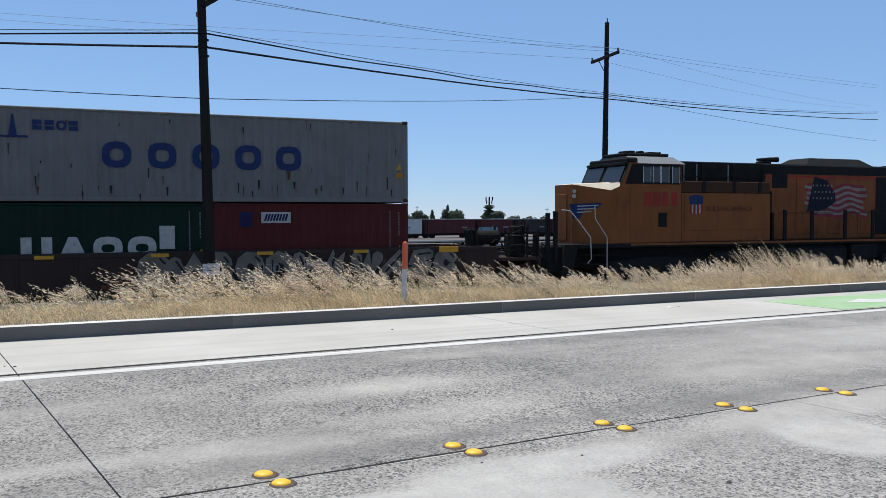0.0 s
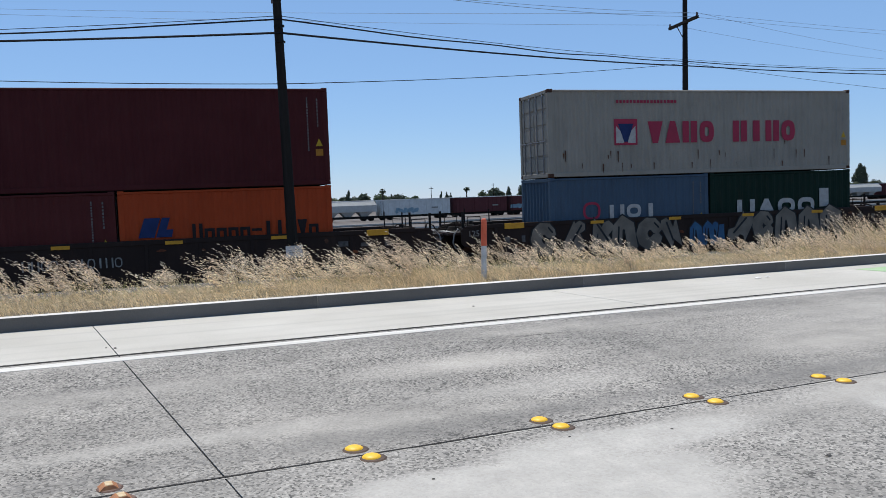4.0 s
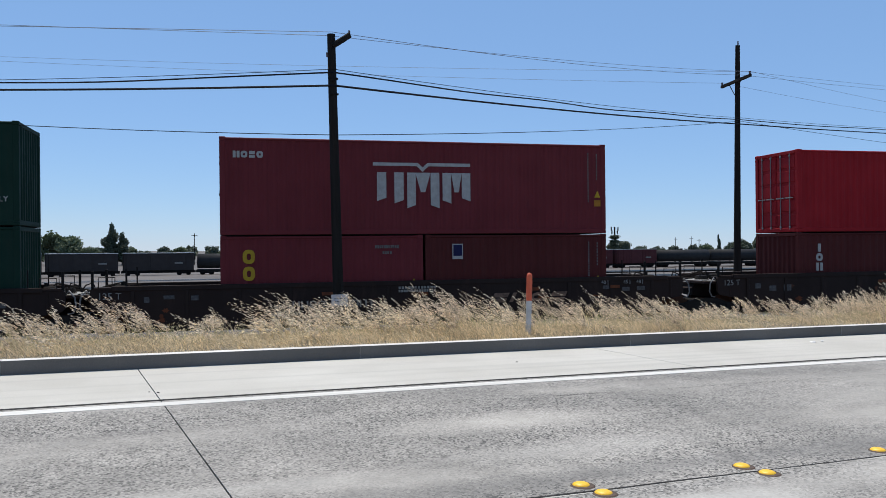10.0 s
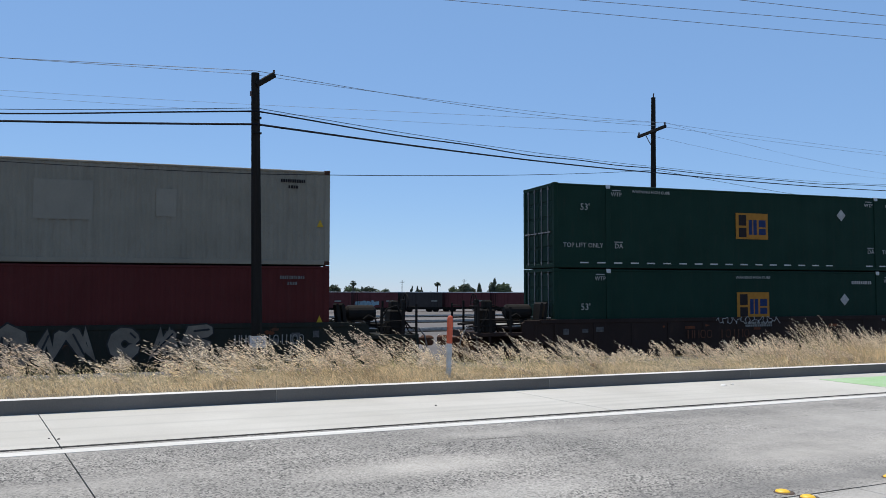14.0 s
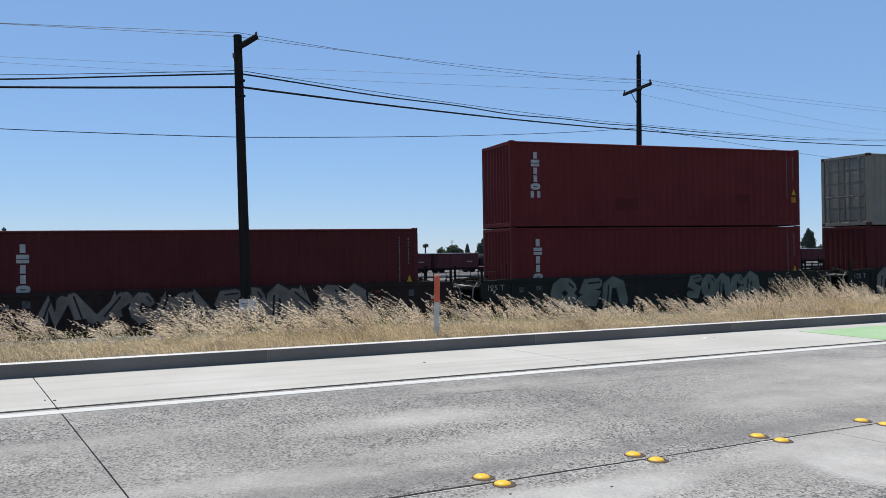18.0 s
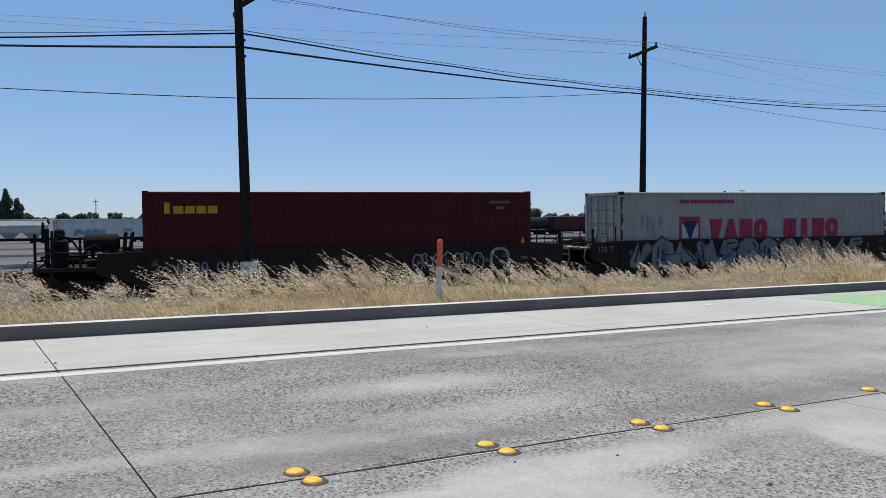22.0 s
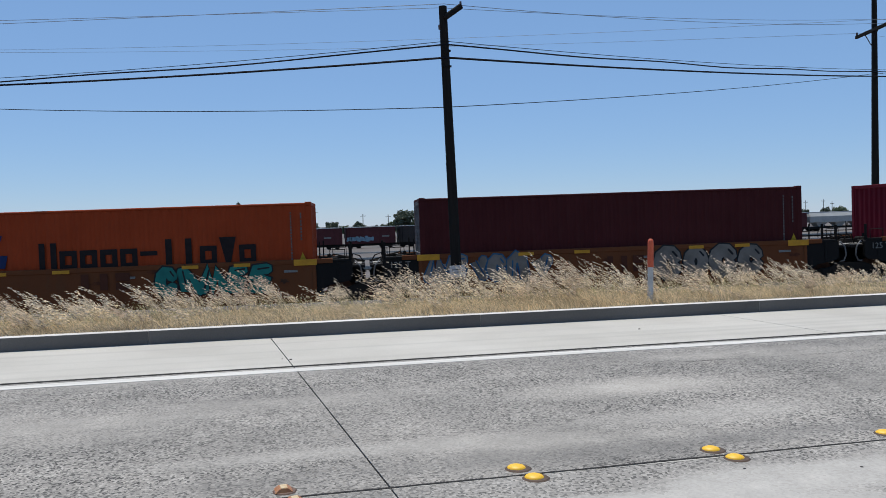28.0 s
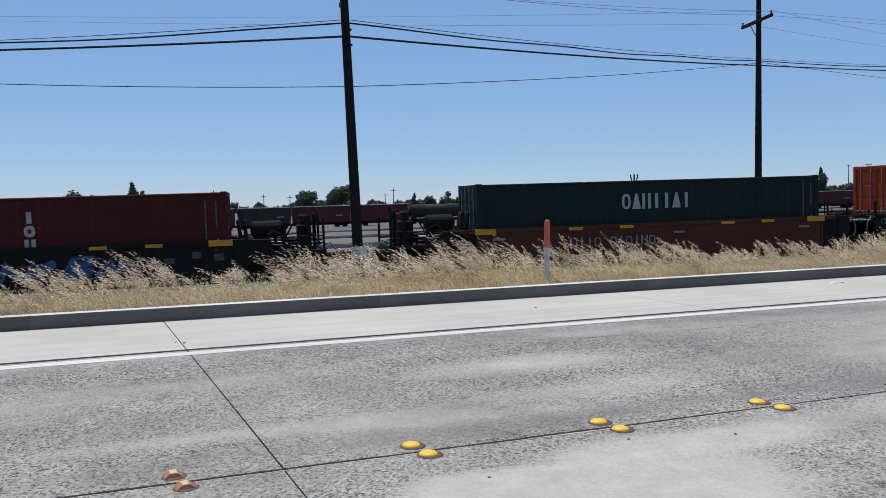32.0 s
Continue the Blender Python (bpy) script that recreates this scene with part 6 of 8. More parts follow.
PR = Vector((29.6, 34.0, 0))
far_pole = thing("utility_pole", "tall dark wooden utility pole with a cross-arm", "utility pole", "wooden utility poles", pose(PR.x, PR.y, -1.6))
part("shaft", Build().tube((0, 0, -0.3), (0, 0, 13.72), 0.20, 16, 0.115), POLE_WOOD, far_pole)
part("cross_arm", Build().cbox(-1.52, -0.17, 11.78, 1.52, -0.05, 11.93, 0.01), POLE_WOOD, far_pole, "", pose(0, 0, 0, 0, 0, -103))
for x in (-1.44, 1.44):
    part("insulator", Build().tube((x, -0.11, 11.93), (x, -0.11, 12.08), 0.05, 8), INSUL, far_pole, "", pose(0, 0, 0, 0, 0, -103))
part("insulator", Build().tube((0.02, 0, 13.72), (0.02, 0, 13.95), 0.035, 8), INSUL, far_pole)
for e in (-1, 1):
    part("arm_brace", Build().tube((e * 0.6, -0.14, 11.78), (0, -0.16, 11.15), 0.022, 6), STEEL_DARK, far_pole, "", pose(0, 0, 0, 0, 0, -103))


def wire(name, pts, sags, r, material, label, wavy=0.0):
    """A cable hung between points, with a sag in metres for each span."""
    b = Build()
    line = []
    for (p, q), sag in zip(zip(pts, pts[1:]), sags):
        p, q = Vector(p), Vector(q)
        n = 26
        for i in range(n + (q == Vector(pts[-1]))):
            t = i / n
            v = p.lerp(q, t)
            v.z -= sag * 4 * t * (1 - t)
            if wavy:
                v.z += wavy * math.sin(t * 19 + sag * 7) * math.sin(t * math.pi)
            line.append(v)
    b.path(line, r, 5)
    ob = part(name, b, material)
    return tagged(ob, label, "cable", "overhead cables")


def on_pole(z):
    return (PL.x + 0.26 - 0.0305 * (z + 1.4), PL.y - 0.12, z)


LEFT_END, RIGHT_END = Vector((-20.0, 34.0, 0)), Vector((74.6, 47.0, 0))


def hang(zl, zp, zr, ze, s, r, material, label, wavy=0.0, dy=0.0):
    """From a far pole over the near pole and the tall one to the next; heights at the four."""
    p = on_pole(zp)
    return wire("cable", [(LEFT_END.x, LEFT_END.y, zl), (p[0], p[1] + dy, p[2]), (PR.x, PR.y - 0.2, zr), (RIGHT_END.x, RIGHT_END.y, ze)], s, r, material, label, wavy)


hang(6.654, 6.176, 8.236, 11.97, (0.332, 0.172, 0.364), 0.022, WIRE, "black bundled telephone cable", 0.035)
hang(6.72, 6.26, 8.33, 12.08, (0.31, 0.15, 0.34), 0.009, WIRE, "thin black messenger cable")
hang(6.578, 5.825, 8.01, 11.33, (0.241, 0.111, 0.191), 0.030, WIRE, "thick black telephone cable")
hang(6.677, 4.506, 8.159, 9.324, (0.37, 0.149, 0.196), 0.011, WIRE, "thin black drop cable")
hang(8.45, 7.25, 10.55, 14.3, (0.02, 0.24, 0.1), 0.008, GREY_WIRE, "thin grey power line")
hang(8.75, 7.25, 10.75, 14.6, (0.02, 0.16, 0.1), 0.007, GREY_WIRE, "thin grey power line", dy=0.4)
for k in (-1, 1):
    wire("cable", [(-30, 62, 13.6), (PR.x + k * 0.33, PR.y + k * 1.41, 10.45), (92, 60 + k, 15.4)], (0.4, 0.5), 0.007, GREY_WIRE, "thin grey power line")

# three more lines cross high over the verge towards the road
for x, y, slope in ((27.9, 19.3, -0.2586), (26.4, 18.3, -0.2867), (25.5, 17.7, -0.229)):
    wire("cable", [(x - 75, y - 75 * slope, 11.0), (x + 60, y + 60 * slope, 11.0)], (0.0,), 0.010, GREY_WIRE, "thin dark power line high above the verge")

# ---- dry grass ----
def straw(name, a, b, spread, thin=0.5):
    m = mat(name, a, b, 0.9, 0.75, 0, 0, 30, transl=thin)
    n, l = m.node_tree.nodes, m.node_tree.links
    geo = n.new("ShaderNodeNewGeometry")
    hsv = n.new("ShaderNodeHueSaturation")
    mr = n.new("ShaderNodeMapRange")
    mr.inputs["To Min"].default_value, mr.inputs["To Max"].default_value = 1 - spread, 1 + spread
    l.new(geo.outputs["Random Per Island"], mr.inputs["Value"])
    l.new(mr.outputs[0], hsv.inputs["Value"])
    for node in n:
        if node.bl_idname in ("ShaderNodeBsdfPrincipled", "ShaderNodeBsdfTranslucent"):
            s = node.inputs["Base Color" if node.bl_idname == "ShaderNodeBsdfPrincipled" else "Color"]
            if s.links:
                src = s.links[0].from_socket
                l.new(src, hsv.inputs["Color"])
                l.new(hsv.outputs[0], s)
    return m


STRAW = straw("dry_straw", (0.82, 0.67, 0.43), (0.60, 0.47, 0.29), 0.55)
STALK = straw("oat_stalks", (0.66, 0.54, 0.34), (0.50, 0.40, 0.24), 0.5)
GREENISH = straw("half_dry_grass", (0.42, 0.40, 0.18), (0.32, 0.31, 0.13), 0.35)
SEED = straw("oat_heads", (0.86, 0.74, 0.55), (0.60, 0.47, 0.34), 0.65, 0.4)


def grass_height(x, y):
    v = noise.noise((x * 0.25, y * 0.4, 3.1)) * 0.5 + noise.noise((x * 0.9, y * 0.7, 7.7)) * 0.4
    bump = 0.26 * math.exp(-((x - 16.1) / 1.15) ** 2) + 0.12 * math.exp(-((x - 5.1) / 0.9) ** 2) - 0.05 * math.exp(-((x - 11.5) / 2.6) ** 2) - 0.09 / (1 + math.exp((9.5 - x) / 0.8)) - 0.05 / (1 + math.exp((17.6 - x) / 0.6)) - 0.05 / (1 + math.exp((x - 2.2) / 0.5))
    return 0.37 + 0.22 * v + bump


def blades(xs, ys, hs, lean, leany, w, rng):
    """Bent tapering blades as vertices and triangles."""
    count = len(xs)
    zs = np.array([ground_z(x, y) for x, y in zip(xs, ys)])
    ang = rng.uniform(0, math.pi, count)
    cx, cy = np.cos(ang) * w, np.sin(ang) * w
    V = np.zeros((count, 7, 3))
    for k, (t, ww) in enumerate(((0, 1.0), (0.4, 0.9), (0.75, 0.65))):
        px, py, pz = xs + lean * t ** 1.8, ys + leany * t ** 1.8, zs - 0.03 + hs * (t - 0.12 * t * t)
        V[:, 2 * k] = np.stack([px - cx * ww, py - cy * ww, pz], 1)
        V[:, 2 * k + 1] = np.stack([px + cx * ww, py + cy * ww, pz], 1)
    V[:, 6] = np.stack([xs + lean, ys + leany, zs - 0.03 + hs * 0.88], 1)
    tri = np.array([[0, 1, 3], [0, 3, 2], [2, 3, 5], [2, 5, 4], [4, 5, 6]])
    F = ((np.arange(count) * 7)[:, None, None] + tri[None]).reshape(-1, 3)
    return V.reshape(-1, 3), F, zs


def lushness(x):
    """Where the low grass stands in dense high mounds."""
    return np.exp(-((x - 16.3) / 1.7) ** 2) + 0.22 * np.exp(-((x - 5.2) / 1.1) ** 2)


def undergrowth(x0, x1, y0, y1, count, seed, low=0.28, high=0.70):
    rng = np.random.default_rng(seed)
    xs = rng.uniform(x0, x1, count)
    ys = y0 + (y1 - y0) * rng.uniform(0, 1, count) ** 1.15
    hs = np.array([grass_height(x, y) for x, y in zip(xs, ys)]) * rng.uniform(low, high, count)
    hs *= (0.45 + 0.55 * np.clip((ys - y0) / 0.5, 0, 1)) * (0.70 + 0.45 * lushness(xs)) * (0.82 + 0.36 * rng.uniform(0, 1, count) ** 3)
    V, F, _ = blades(xs, ys, hs, rng.normal(-0.35, 0.3, count) * hs, rng.normal(-0.05, 0.2, count) * hs, rng.uniform(0.0016, 0.0042, count), rng)
    return V, F


def oats(x0, x1, y0, y1, tufts, seed):
    """Tufts of leaning stalks that end in nodding plumes of spikelets."""
    rng = np.random.default_rng(seed)
    tx = rng.uniform(x0, x1, tufts)
    ty = y0 + (y1 - y0) * rng.uniform(0, 1, tufts) ** 0.9
    keep = np.array([noise.noise((x * 1.5, y * 1.3, 11.0)) > 0.02 - 0.6 * lushness(x) for x, y in zip(tx, ty)])
    tx, ty = tx[keep], ty[keep]
    tufts = len(tx)
    tl = rng.normal(-0.62, 0.24, tufts)
    th = np.array([grass_height(x, y) for x, y in zip(tx, ty)]) * (0.66 + 1.05 * rng.uniform(0, 1, tufts) ** 1.5) * 1.14
    num = rng.integers(3, 9, tufts)
    I = np.repeat(np.arange(tufts), num)
    count = len(I)
    xs, ys = tx[I] + rng.normal(0, 0.045, count), np.maximum(ty[I] + rng.normal(0, 0.05, count), y0)
    hs = th[I] * rng.uniform(0.55, 1.12, count)
    lean = (tl[I] + rng.normal(0, 0.13, count)) * hs
    leany = rng.normal(-0.03, 0.12, count) * hs
    V, F, zs = blades(xs, ys, hs, lean, leany, rng.uniform(0.0018, 0.0032, count), rng)
    m = 22
    P = np.repeat(np.arange(count), m)
    n = len(P)
    t = np.tile(np.linspace(0.60, 1.02, m), count) + rng.normal(0, 0.01, n)
    thick = np.sin(np.clip((t - 0.56) / 0.50, 0, 1) * math.pi) * 0.013 + 0.002
    px = xs[P] + lean[P] * t ** 1.8 + rng.normal(0, 1, n) * thick
    py = ys[P] + leany[P] * t ** 1.8 + rng.normal(0, 1, n) * thick
    pz = zs[P] - 0.03 + hs[P] * (t - 0.12 * t * t) + rng.normal(0, 1, n) * thick * 0.8
    L_ = rng.uniform(0.028, 0.062, n)
    ax = np.stack([lean[P] * 1.8, leany[P] * 1.8, hs[P] * 0.72], 1) / hs[P][:, None] + rng.normal(0, 0.14, (n, 3)) + np.array([-0.25, 0, -0.15])
    ax /= np.linalg.norm(ax, axis=1)[:, None]
    wd = np.cross(ax, rng.normal(0, 1, (n, 3)))
    wd /= np.linalg.norm(wd, axis=1)[:, None]
    ww = rng.uniform(0.0034, 0.0070, n)[:, None]
    c0 = np.stack([px, py, pz], 1)
    mid = c0 + ax * (L_ * 0.45)[:, None]
    S = np.stack([c0, mid + wd * ww, c0 + ax * L_[:, None], mid - wd * ww], 1)
    G = (np.arange(n) * 4)[:, None] + np.array([[0, 1, 2, 3]])
    return (V, F), (S.reshape(-1, 3), G)


def chaff(x0, x1, y0, y1, count, seed):
    """Loose seeds and bits of leaf tangled through the low grass."""
    rng = np.random.default_rng(seed)
    xs, ys = rng.uniform(x0, x1, count), y0 + (y1 - y0) * rng.uniform(0, 1, count) ** 1.3
    hs = np.array([grass_height(x, y) for x, y in zip(xs, ys)]) * rng.uniform(0.15, 0.85, count)
    zs = np.array([ground_z(x, y) for x, y in zip(xs, ys)]) + hs
    c0 = np.stack([xs, ys, zs], 1)
    ax = rng.normal(0, 0.6, (count, 3)) + np.array([-0.7, 0, 0.15])
    ax /= np.linalg.norm(ax, axis=1)[:, None]
    wd = np.cross(ax, rng.normal(0, 1, (count, 3)))
    wd /= np.linalg.norm(wd, axis=1)[:, None]
    ln, ww = rng.uniform(0.02, 0.05, count)[:, None], rng.uniform(0.003, 0.007, count)[:, None]
    S = np.stack([c0, c0 + ax * ln * 0.5 + wd * ww, c0 + ax * ln, c0 + ax * ln * 0.5 - wd * ww], 1)
    return S.reshape(-1, 3), (np.arange(count) * 4)[:, None] + np.array([[0, 1, 2, 3]])


def array_mesh(name, V, F, material):
    me = bpy.data.meshes.new(name)
    k = F.shape[1]
    me.vertices.add(len(V))
    me.vertices.foreach_set("co", np.ascontiguousarray(V, dtype=np.float32).ravel())
    me.loops.add(F.size)
    me.loops.foreach_set("vertex_index", np.ascontiguousarray(F, dtype=np.int32).ravel())
    me.polygons.add(len(F))
    me.polygons.foreach_set("loop_start", np.arange(0, F.size, k, dtype=np.int32))
    me.update(calc_edges=True)
    me.materials.append(material)
    return me


SWAYING = []
for x0, x1, count, sd in ((-9, 3.5, 30000, 5), (3.5, 16, 32000, 6), (16, 36, 32000, 7), (36, 62, 11000, 8), (-30, -9, 7000, 9)):
    V, F = undergrowth(x0, x1, 10.72, 12.7, count * 2, sd)
    g = tagged(new("dry_grass", array_mesh("blades", V, F, STRAW)), "low dense dry golden grass behind the kerb", "grass", "", "stuff")
    V, F = chaff(x0, x1, 10.85, 12.4, count // 3, sd + 40)
    part("chaff", array_mesh("chaff", V, F, STRAW), STRAW, g, "loose pale seeds in the grass")
    V, F = undergrowth(x0, x1, 11.6, 13.5, count // 14, sd + 20, 0.6, 1.15)
    part("green_stalks", array_mesh("green_stalks", V, F, GREENISH), GREENISH, g, "half dry greenish stalks")
for k, (x0, x1, tufts) in enumerate(((-30, -9, 240), (-9, -4, 230), (-4, 0, 200), (0, 4, 200), (4, 8, 200), (8, 12, 180), (12, 17, 250), (17, 24, 300), (24, 36, 380), (36, 62, 380))):
    (V, F), (S, G) = oats(x0, x1, 10.95, 13.5, tufts, 50 + k)
    g = tagged(new("oat_grass", array_mesh("stalks", V, F, STALK)), "tall wind-bent dry oat stalks with pale plumes", "grass", "", "stuff")
    part("seed_heads", array_mesh("seed_heads", S, G, SEED), SEED, g, "pale nodding oat plumes")
    SWAYING.append((g, k))


def blob(cx, cz, w, h, rnd, y):
    """A rounded, uneven sprayed form."""
    n = 14
    ph = rnd.random() * 6
    pts = []
    for i in range(n):
        a = 2 * math.pi * i / n
        k = 0.78 + 0.22 * math.sin(2 * a + ph) + rnd.uniform(-0.10, 0.10)
        ca, sa = math.cos(a), math.sin(a)
        pts.append((cx + w / 2 * k * abs(ca) ** 0.6 * (1 if ca > 0 else -1), y, cz + h / 2 * min(k, 1) * abs(sa) ** 0.6 * (1 if sa > 0 else -1)))
    return pts


# ---- the yard beyond: standing freight cars, trees, masts ----
LEAF = mat("dark_foliage", (0.062, 0.082, 0.052), (0.09, 0.11, 0.07), 0.5, 0.7, 0, 0, 8, transl=0.2)
LEAF2 = mat("bright_foliage", (0.12, 0.155, 0.08), (0.09, 0.12, 0.065), 0.5, 0.7, 0, 0, 8, transl=0.25)
BARK = mat("bark", (0.09, 0.07, 0.05), (0.06, 0.05, 0.04), 3, 0.9)
Y_WHITE = paint("boxcar_white", (0.55, 0.55, 0.53), amount=0.25)
Y_GREY = paint("hopper_grey", (0.42, 0.42, 0.40), amount=0.25)
Y_RED = paint("boxcar_oxide_red", (0.095, 0.029, 0.031), amount=0.4)
Y_BROWN = paint("boxcar_dark", (0.045, 0.038, 0.036), amount=0.3)
Y_DARK = paint("tank_black", (0.03, 0.03, 0.031), amount=0.3)
ROOFMETAL = mat("pale_roof_metal", (0.62, 0.62, 0.60), (0.5, 0.5, 0.48), 0.5, 0.5, 0.2)
FAR_RAIL_Y = 168.0


FAR_RAIL_Z = -3.15


def yard_car(x, L_, kind, paint_, label, mark=None):
    c = thing("freight_car", label, "freight car", "freight cars standing in the yard", pose(x, FAR_RAIL_Y, FAR_RAIL_Z + YARD_SLOPE * (x - 50), 0, -math.degrees(YARD_SLOPE), 0))
    h = L_ / 2 - 0.4
    if kind == "box":
        part("body", Build().cbox(-h, -1.5, 1.0, h, 1.5, 4.35, 0.06), paint_, c)
        part("roof", Build().prism([(-h - 0.05, 4.35), (h + 0.05, 4.35), (h + 0.05, 4.47), (-h - 0.05, 4.47)], -1.58, 1.58), ROOFMETAL, c)
        part("door", Build().cbox(-1.5, -1.57, 1.1, 1.5, -1.5, 4.2, 0.02), paint_, c)
        for k in range(-6, 7):
            if abs(k) > 1:
                part("rib", Build().box(-0.05, -1.55, 1.05, 0.05, -1.5, 4.3), paint_, c, "", pose(k * h / 6.5, 0, 0))
    elif kind == "hopper":
        b = Build()
        b.add([(-h, -1.5, 2.0), (h, -1.5, 2.0), (h, 1.5, 2.0), (-h, 1.5, 2.0), (-h, -1.6, 3.4), (h, -1.6, 3.4), (h, 1.6, 3.4), (-h, 1.6, 3.4), (-h + 0.3, -0.7, 4.35), (h - 0.3, -0.7, 4.35), (h - 0.3, 0.7, 4.35), (-h + 0.3, 0.7, 4.35)],
              [(0, 1, 5, 4), (2, 3, 7, 6), (1, 2, 6, 5), (3, 0, 4, 7), (4, 5, 9, 8), (6, 7, 11, 10), (5, 6, 10, 9), (7, 4, 8, 11), (8, 9, 10, 11)])
        part("body", b, paint_, c)
        for k in (-1, 0, 1):
            part("hopper_chute", Build().add([(-1.6, -1.3, 2.0), (1.6, -1.3, 2.0), (1.6, 1.3, 2.0), (-1.6, 1.3, 2.0), (-0.4, -0.5, 0.7), (0.4, -0.5, 0.7), (0.4, 0.5, 0.7), (-0.4, 0.5, 0.7)],
                                          [(0, 4, 5, 1), (1, 5, 6, 2), (2, 6, 7, 3), (3, 7, 4, 0), (4, 7, 6, 5)]), paint_, c, "", pose(k * h * 0.6, 0, 0))
        part("roof", Build().cbox(-h + 0.2, -0.75, 4.35, h - 0.2, 0.75, 4.45, 0.02), ROOFMETAL, c)
    else:
        part("tank", Build().tube((-h, 0, 2.75), (h, 0, 2.75), 1.45, 22), paint_, c, smooth=True)
        part("dome", Build().tube((0, 0, 4.1), (0, 0, 4.5), 0.35, 12), paint_, c)
        part("walkway", Build().box(-h, -1.2, 0.95, h, 1.2, 1.15), Y_DARK, c)
    part("underframe", Build().box(-h - 0.3, -1.2, 0.55, h + 0.3, 1.2, 1.02), STEEL_DARK, c)
    if kind == "box":
        part("ladder", Build().box(-h + 0.1, -1.62, 1.1, -h + 0.16, -1.56, 4.2).box(-h + 0.6, -1.62, 1.1, -h + 0.66, -1.56, 4.2), STEEL_DARK, c)
        part("placard", Build().box(h * 0.45, -1.565, 2.3, h * 0.45 + 1.5, -1.56, 2.6), D_TAG, c)
    for e in (-1, 1):
        w = Build()
        for dx in (-0.85, 0.85):
            w.tube((dx, -0.85, 0.45), (dx, 0.85, 0.45), 0.45, 12)
        w.cbox(-1.2, -1.1, 0.35, 1.2, -0.95, 0.75, 0.05)
        part("truck", w, STEEL_DARK, c, "", pose(e * (h - 1.8), 0, 0))
    if mark:
        rnd = random.Random(int(x * 7))
        for k in range(6):
            pts = [(px, -1.60, pz) for px, _, pz in blob(mark[0] + k * 0.9, 2.0, 1.2, 1.3, rnd, 0)]
            part("graffiti", Build().add(pts, [tuple(range(len(pts)))]), mark[1], c, "sprayed letters")
    return c


# the second train rolls slowly the other way; ends of its cars along the yard track at the start
FAR_SPEED = -3.1
FAR_MOVING = []
spot = -68.0
ROLLING = [("r", 15.0), ("r", 15.0), ("t", 14.2), ("d", 14.0), ("t", 14.2), ("r", 12.3), ("d", 13.3), ("d", 13.8), ("k", 15.7), ("h", 13.5), ("w", 17.5), ("r", 14.5), ("g", 11.0), ("d", 11.0),
           ("r", 12.5), ("r", 12.5), ("k", 16.0), ("k", 16.0), ("r", 15.0), ("r", 14.6), ("h", 18.0)] + [(k, 15.0) for k in "rrrgrwrrrr"]
for i, (k, L_) in enumerate(ROLLING):
    mid = spot + L_ / 2
    mk = (-4.5, G_WASHED) if k in "wg" else None
    if k == "h":
        fc = yard_car(mid, L_, "hopper", Y_GREY, "pale grey covered hopper car rolling in the yard")
    elif k == "k":
        fc = yard_car(mid, L_, "tank", Y_DARK, "black tank car rolling in the yard")
    elif k == "t":
        fc = yard_car(mid, L_, "tank", Y_WHITE, "white tank car rolling in the yard")
    elif k == "w":
        fc = yard_car(mid, L_, "box", Y_WHITE, "white refrigerated boxcar with blue graffiti in the yard", mk)
    elif k == "d":
        fc = yard_car(mid, L_, "box", Y_BROWN, "dark grey-brown boxcar rolling in the yard")
    else:
        fc = yard_car(mid, L_, "box", Y_RED, "oxide red boxcar rolling in the yard", mk)
    FAR_MOVING.append((fc, fc.matrix_basis.copy()))
    spot += L_
yt = thing("yard_track", "rusty yard track below the standing cars", "railway track", "", pose(60, FAR_RAIL_Y, YARD_SLOPE * 10, 0, -math.degrees(YARD_SLOPE), 0))
part("ballast_bed", Build().box(-180, -2.2, FAR_RAIL_Z - 0.6, 420, 2.2, FAR_RAIL_Z - 0.1), STEEL_DARK, yt)
part("rail", Build().box(-180, -0.8, FAR_RAIL_Z - 0.5, 420, -0.72, FAR_RAIL_Z), RUST, yt)
part("rail", Build().box(-180, 0.72, FAR_RAIL_Z - 0.5, 420, 0.8, FAR_RAIL_Z), RUST, yt)


for yy in (62.0, 88.0, 121.0):
    yd = thing("yard_track", "empty yard track on dark ballast", "railway track", "yard tracks", pose(40, yy, ground_z(40, yy), 0, -0.63, 0))
    part("ballast_bed", Build().box(-200, -1.9, -0.3, 300, 1.9, 0.10), STEEL_DARK, yd)
    for e in (-0.75, 0.75):
        part("rail", Build().box(-200, e - 0.04, 0.1, 300, e + 0.04, 0.26), STEEL_BARE, yd)


def clump_mesh(seed, n, size):
    rng = np.random.default_rng(seed)
    c = rng.normal(0, 1, (n, 3))
    c /= np.linalg.norm(c, axis=1)[:, None]
    c *= (rng.uniform(0.25, 1, n) ** 0.5)[:, None]
    lump = np.array([0.75 + 0.4 * noise.noise((p[0] * 1.7 + seed, p[1] * 1.7, p[2] * 1.7)) for p in c])
    c *= lump[:, None]
    a = rng.normal(0, 1, (n, 3))
    a /= np.linalg.norm(a, axis=1)[:, None]
    b = np.cross(a, rng.normal(0, 1, (n, 3)))
    b /= np.linalg.norm(b, axis=1)[:, None]
    s = (size * rng.uniform(0.6, 1.4, n))[:, None]
    V = np.stack([c - a * s, c + b * s * 0.6, c + a * s, c - b * s * 0.6], 1).reshape(-1, 3)
    F = np.arange(n * 4).reshape(-1, 4)
    return V, F


CROWNS = []
for k in range(5):
    V, F = clump_mesh(40 + k, 1500, 0.10)
    CROWNS.append((array_mesh("crown", V, F, LEAF), array_mesh("crown", V * 1.0, F, LEAF2)))


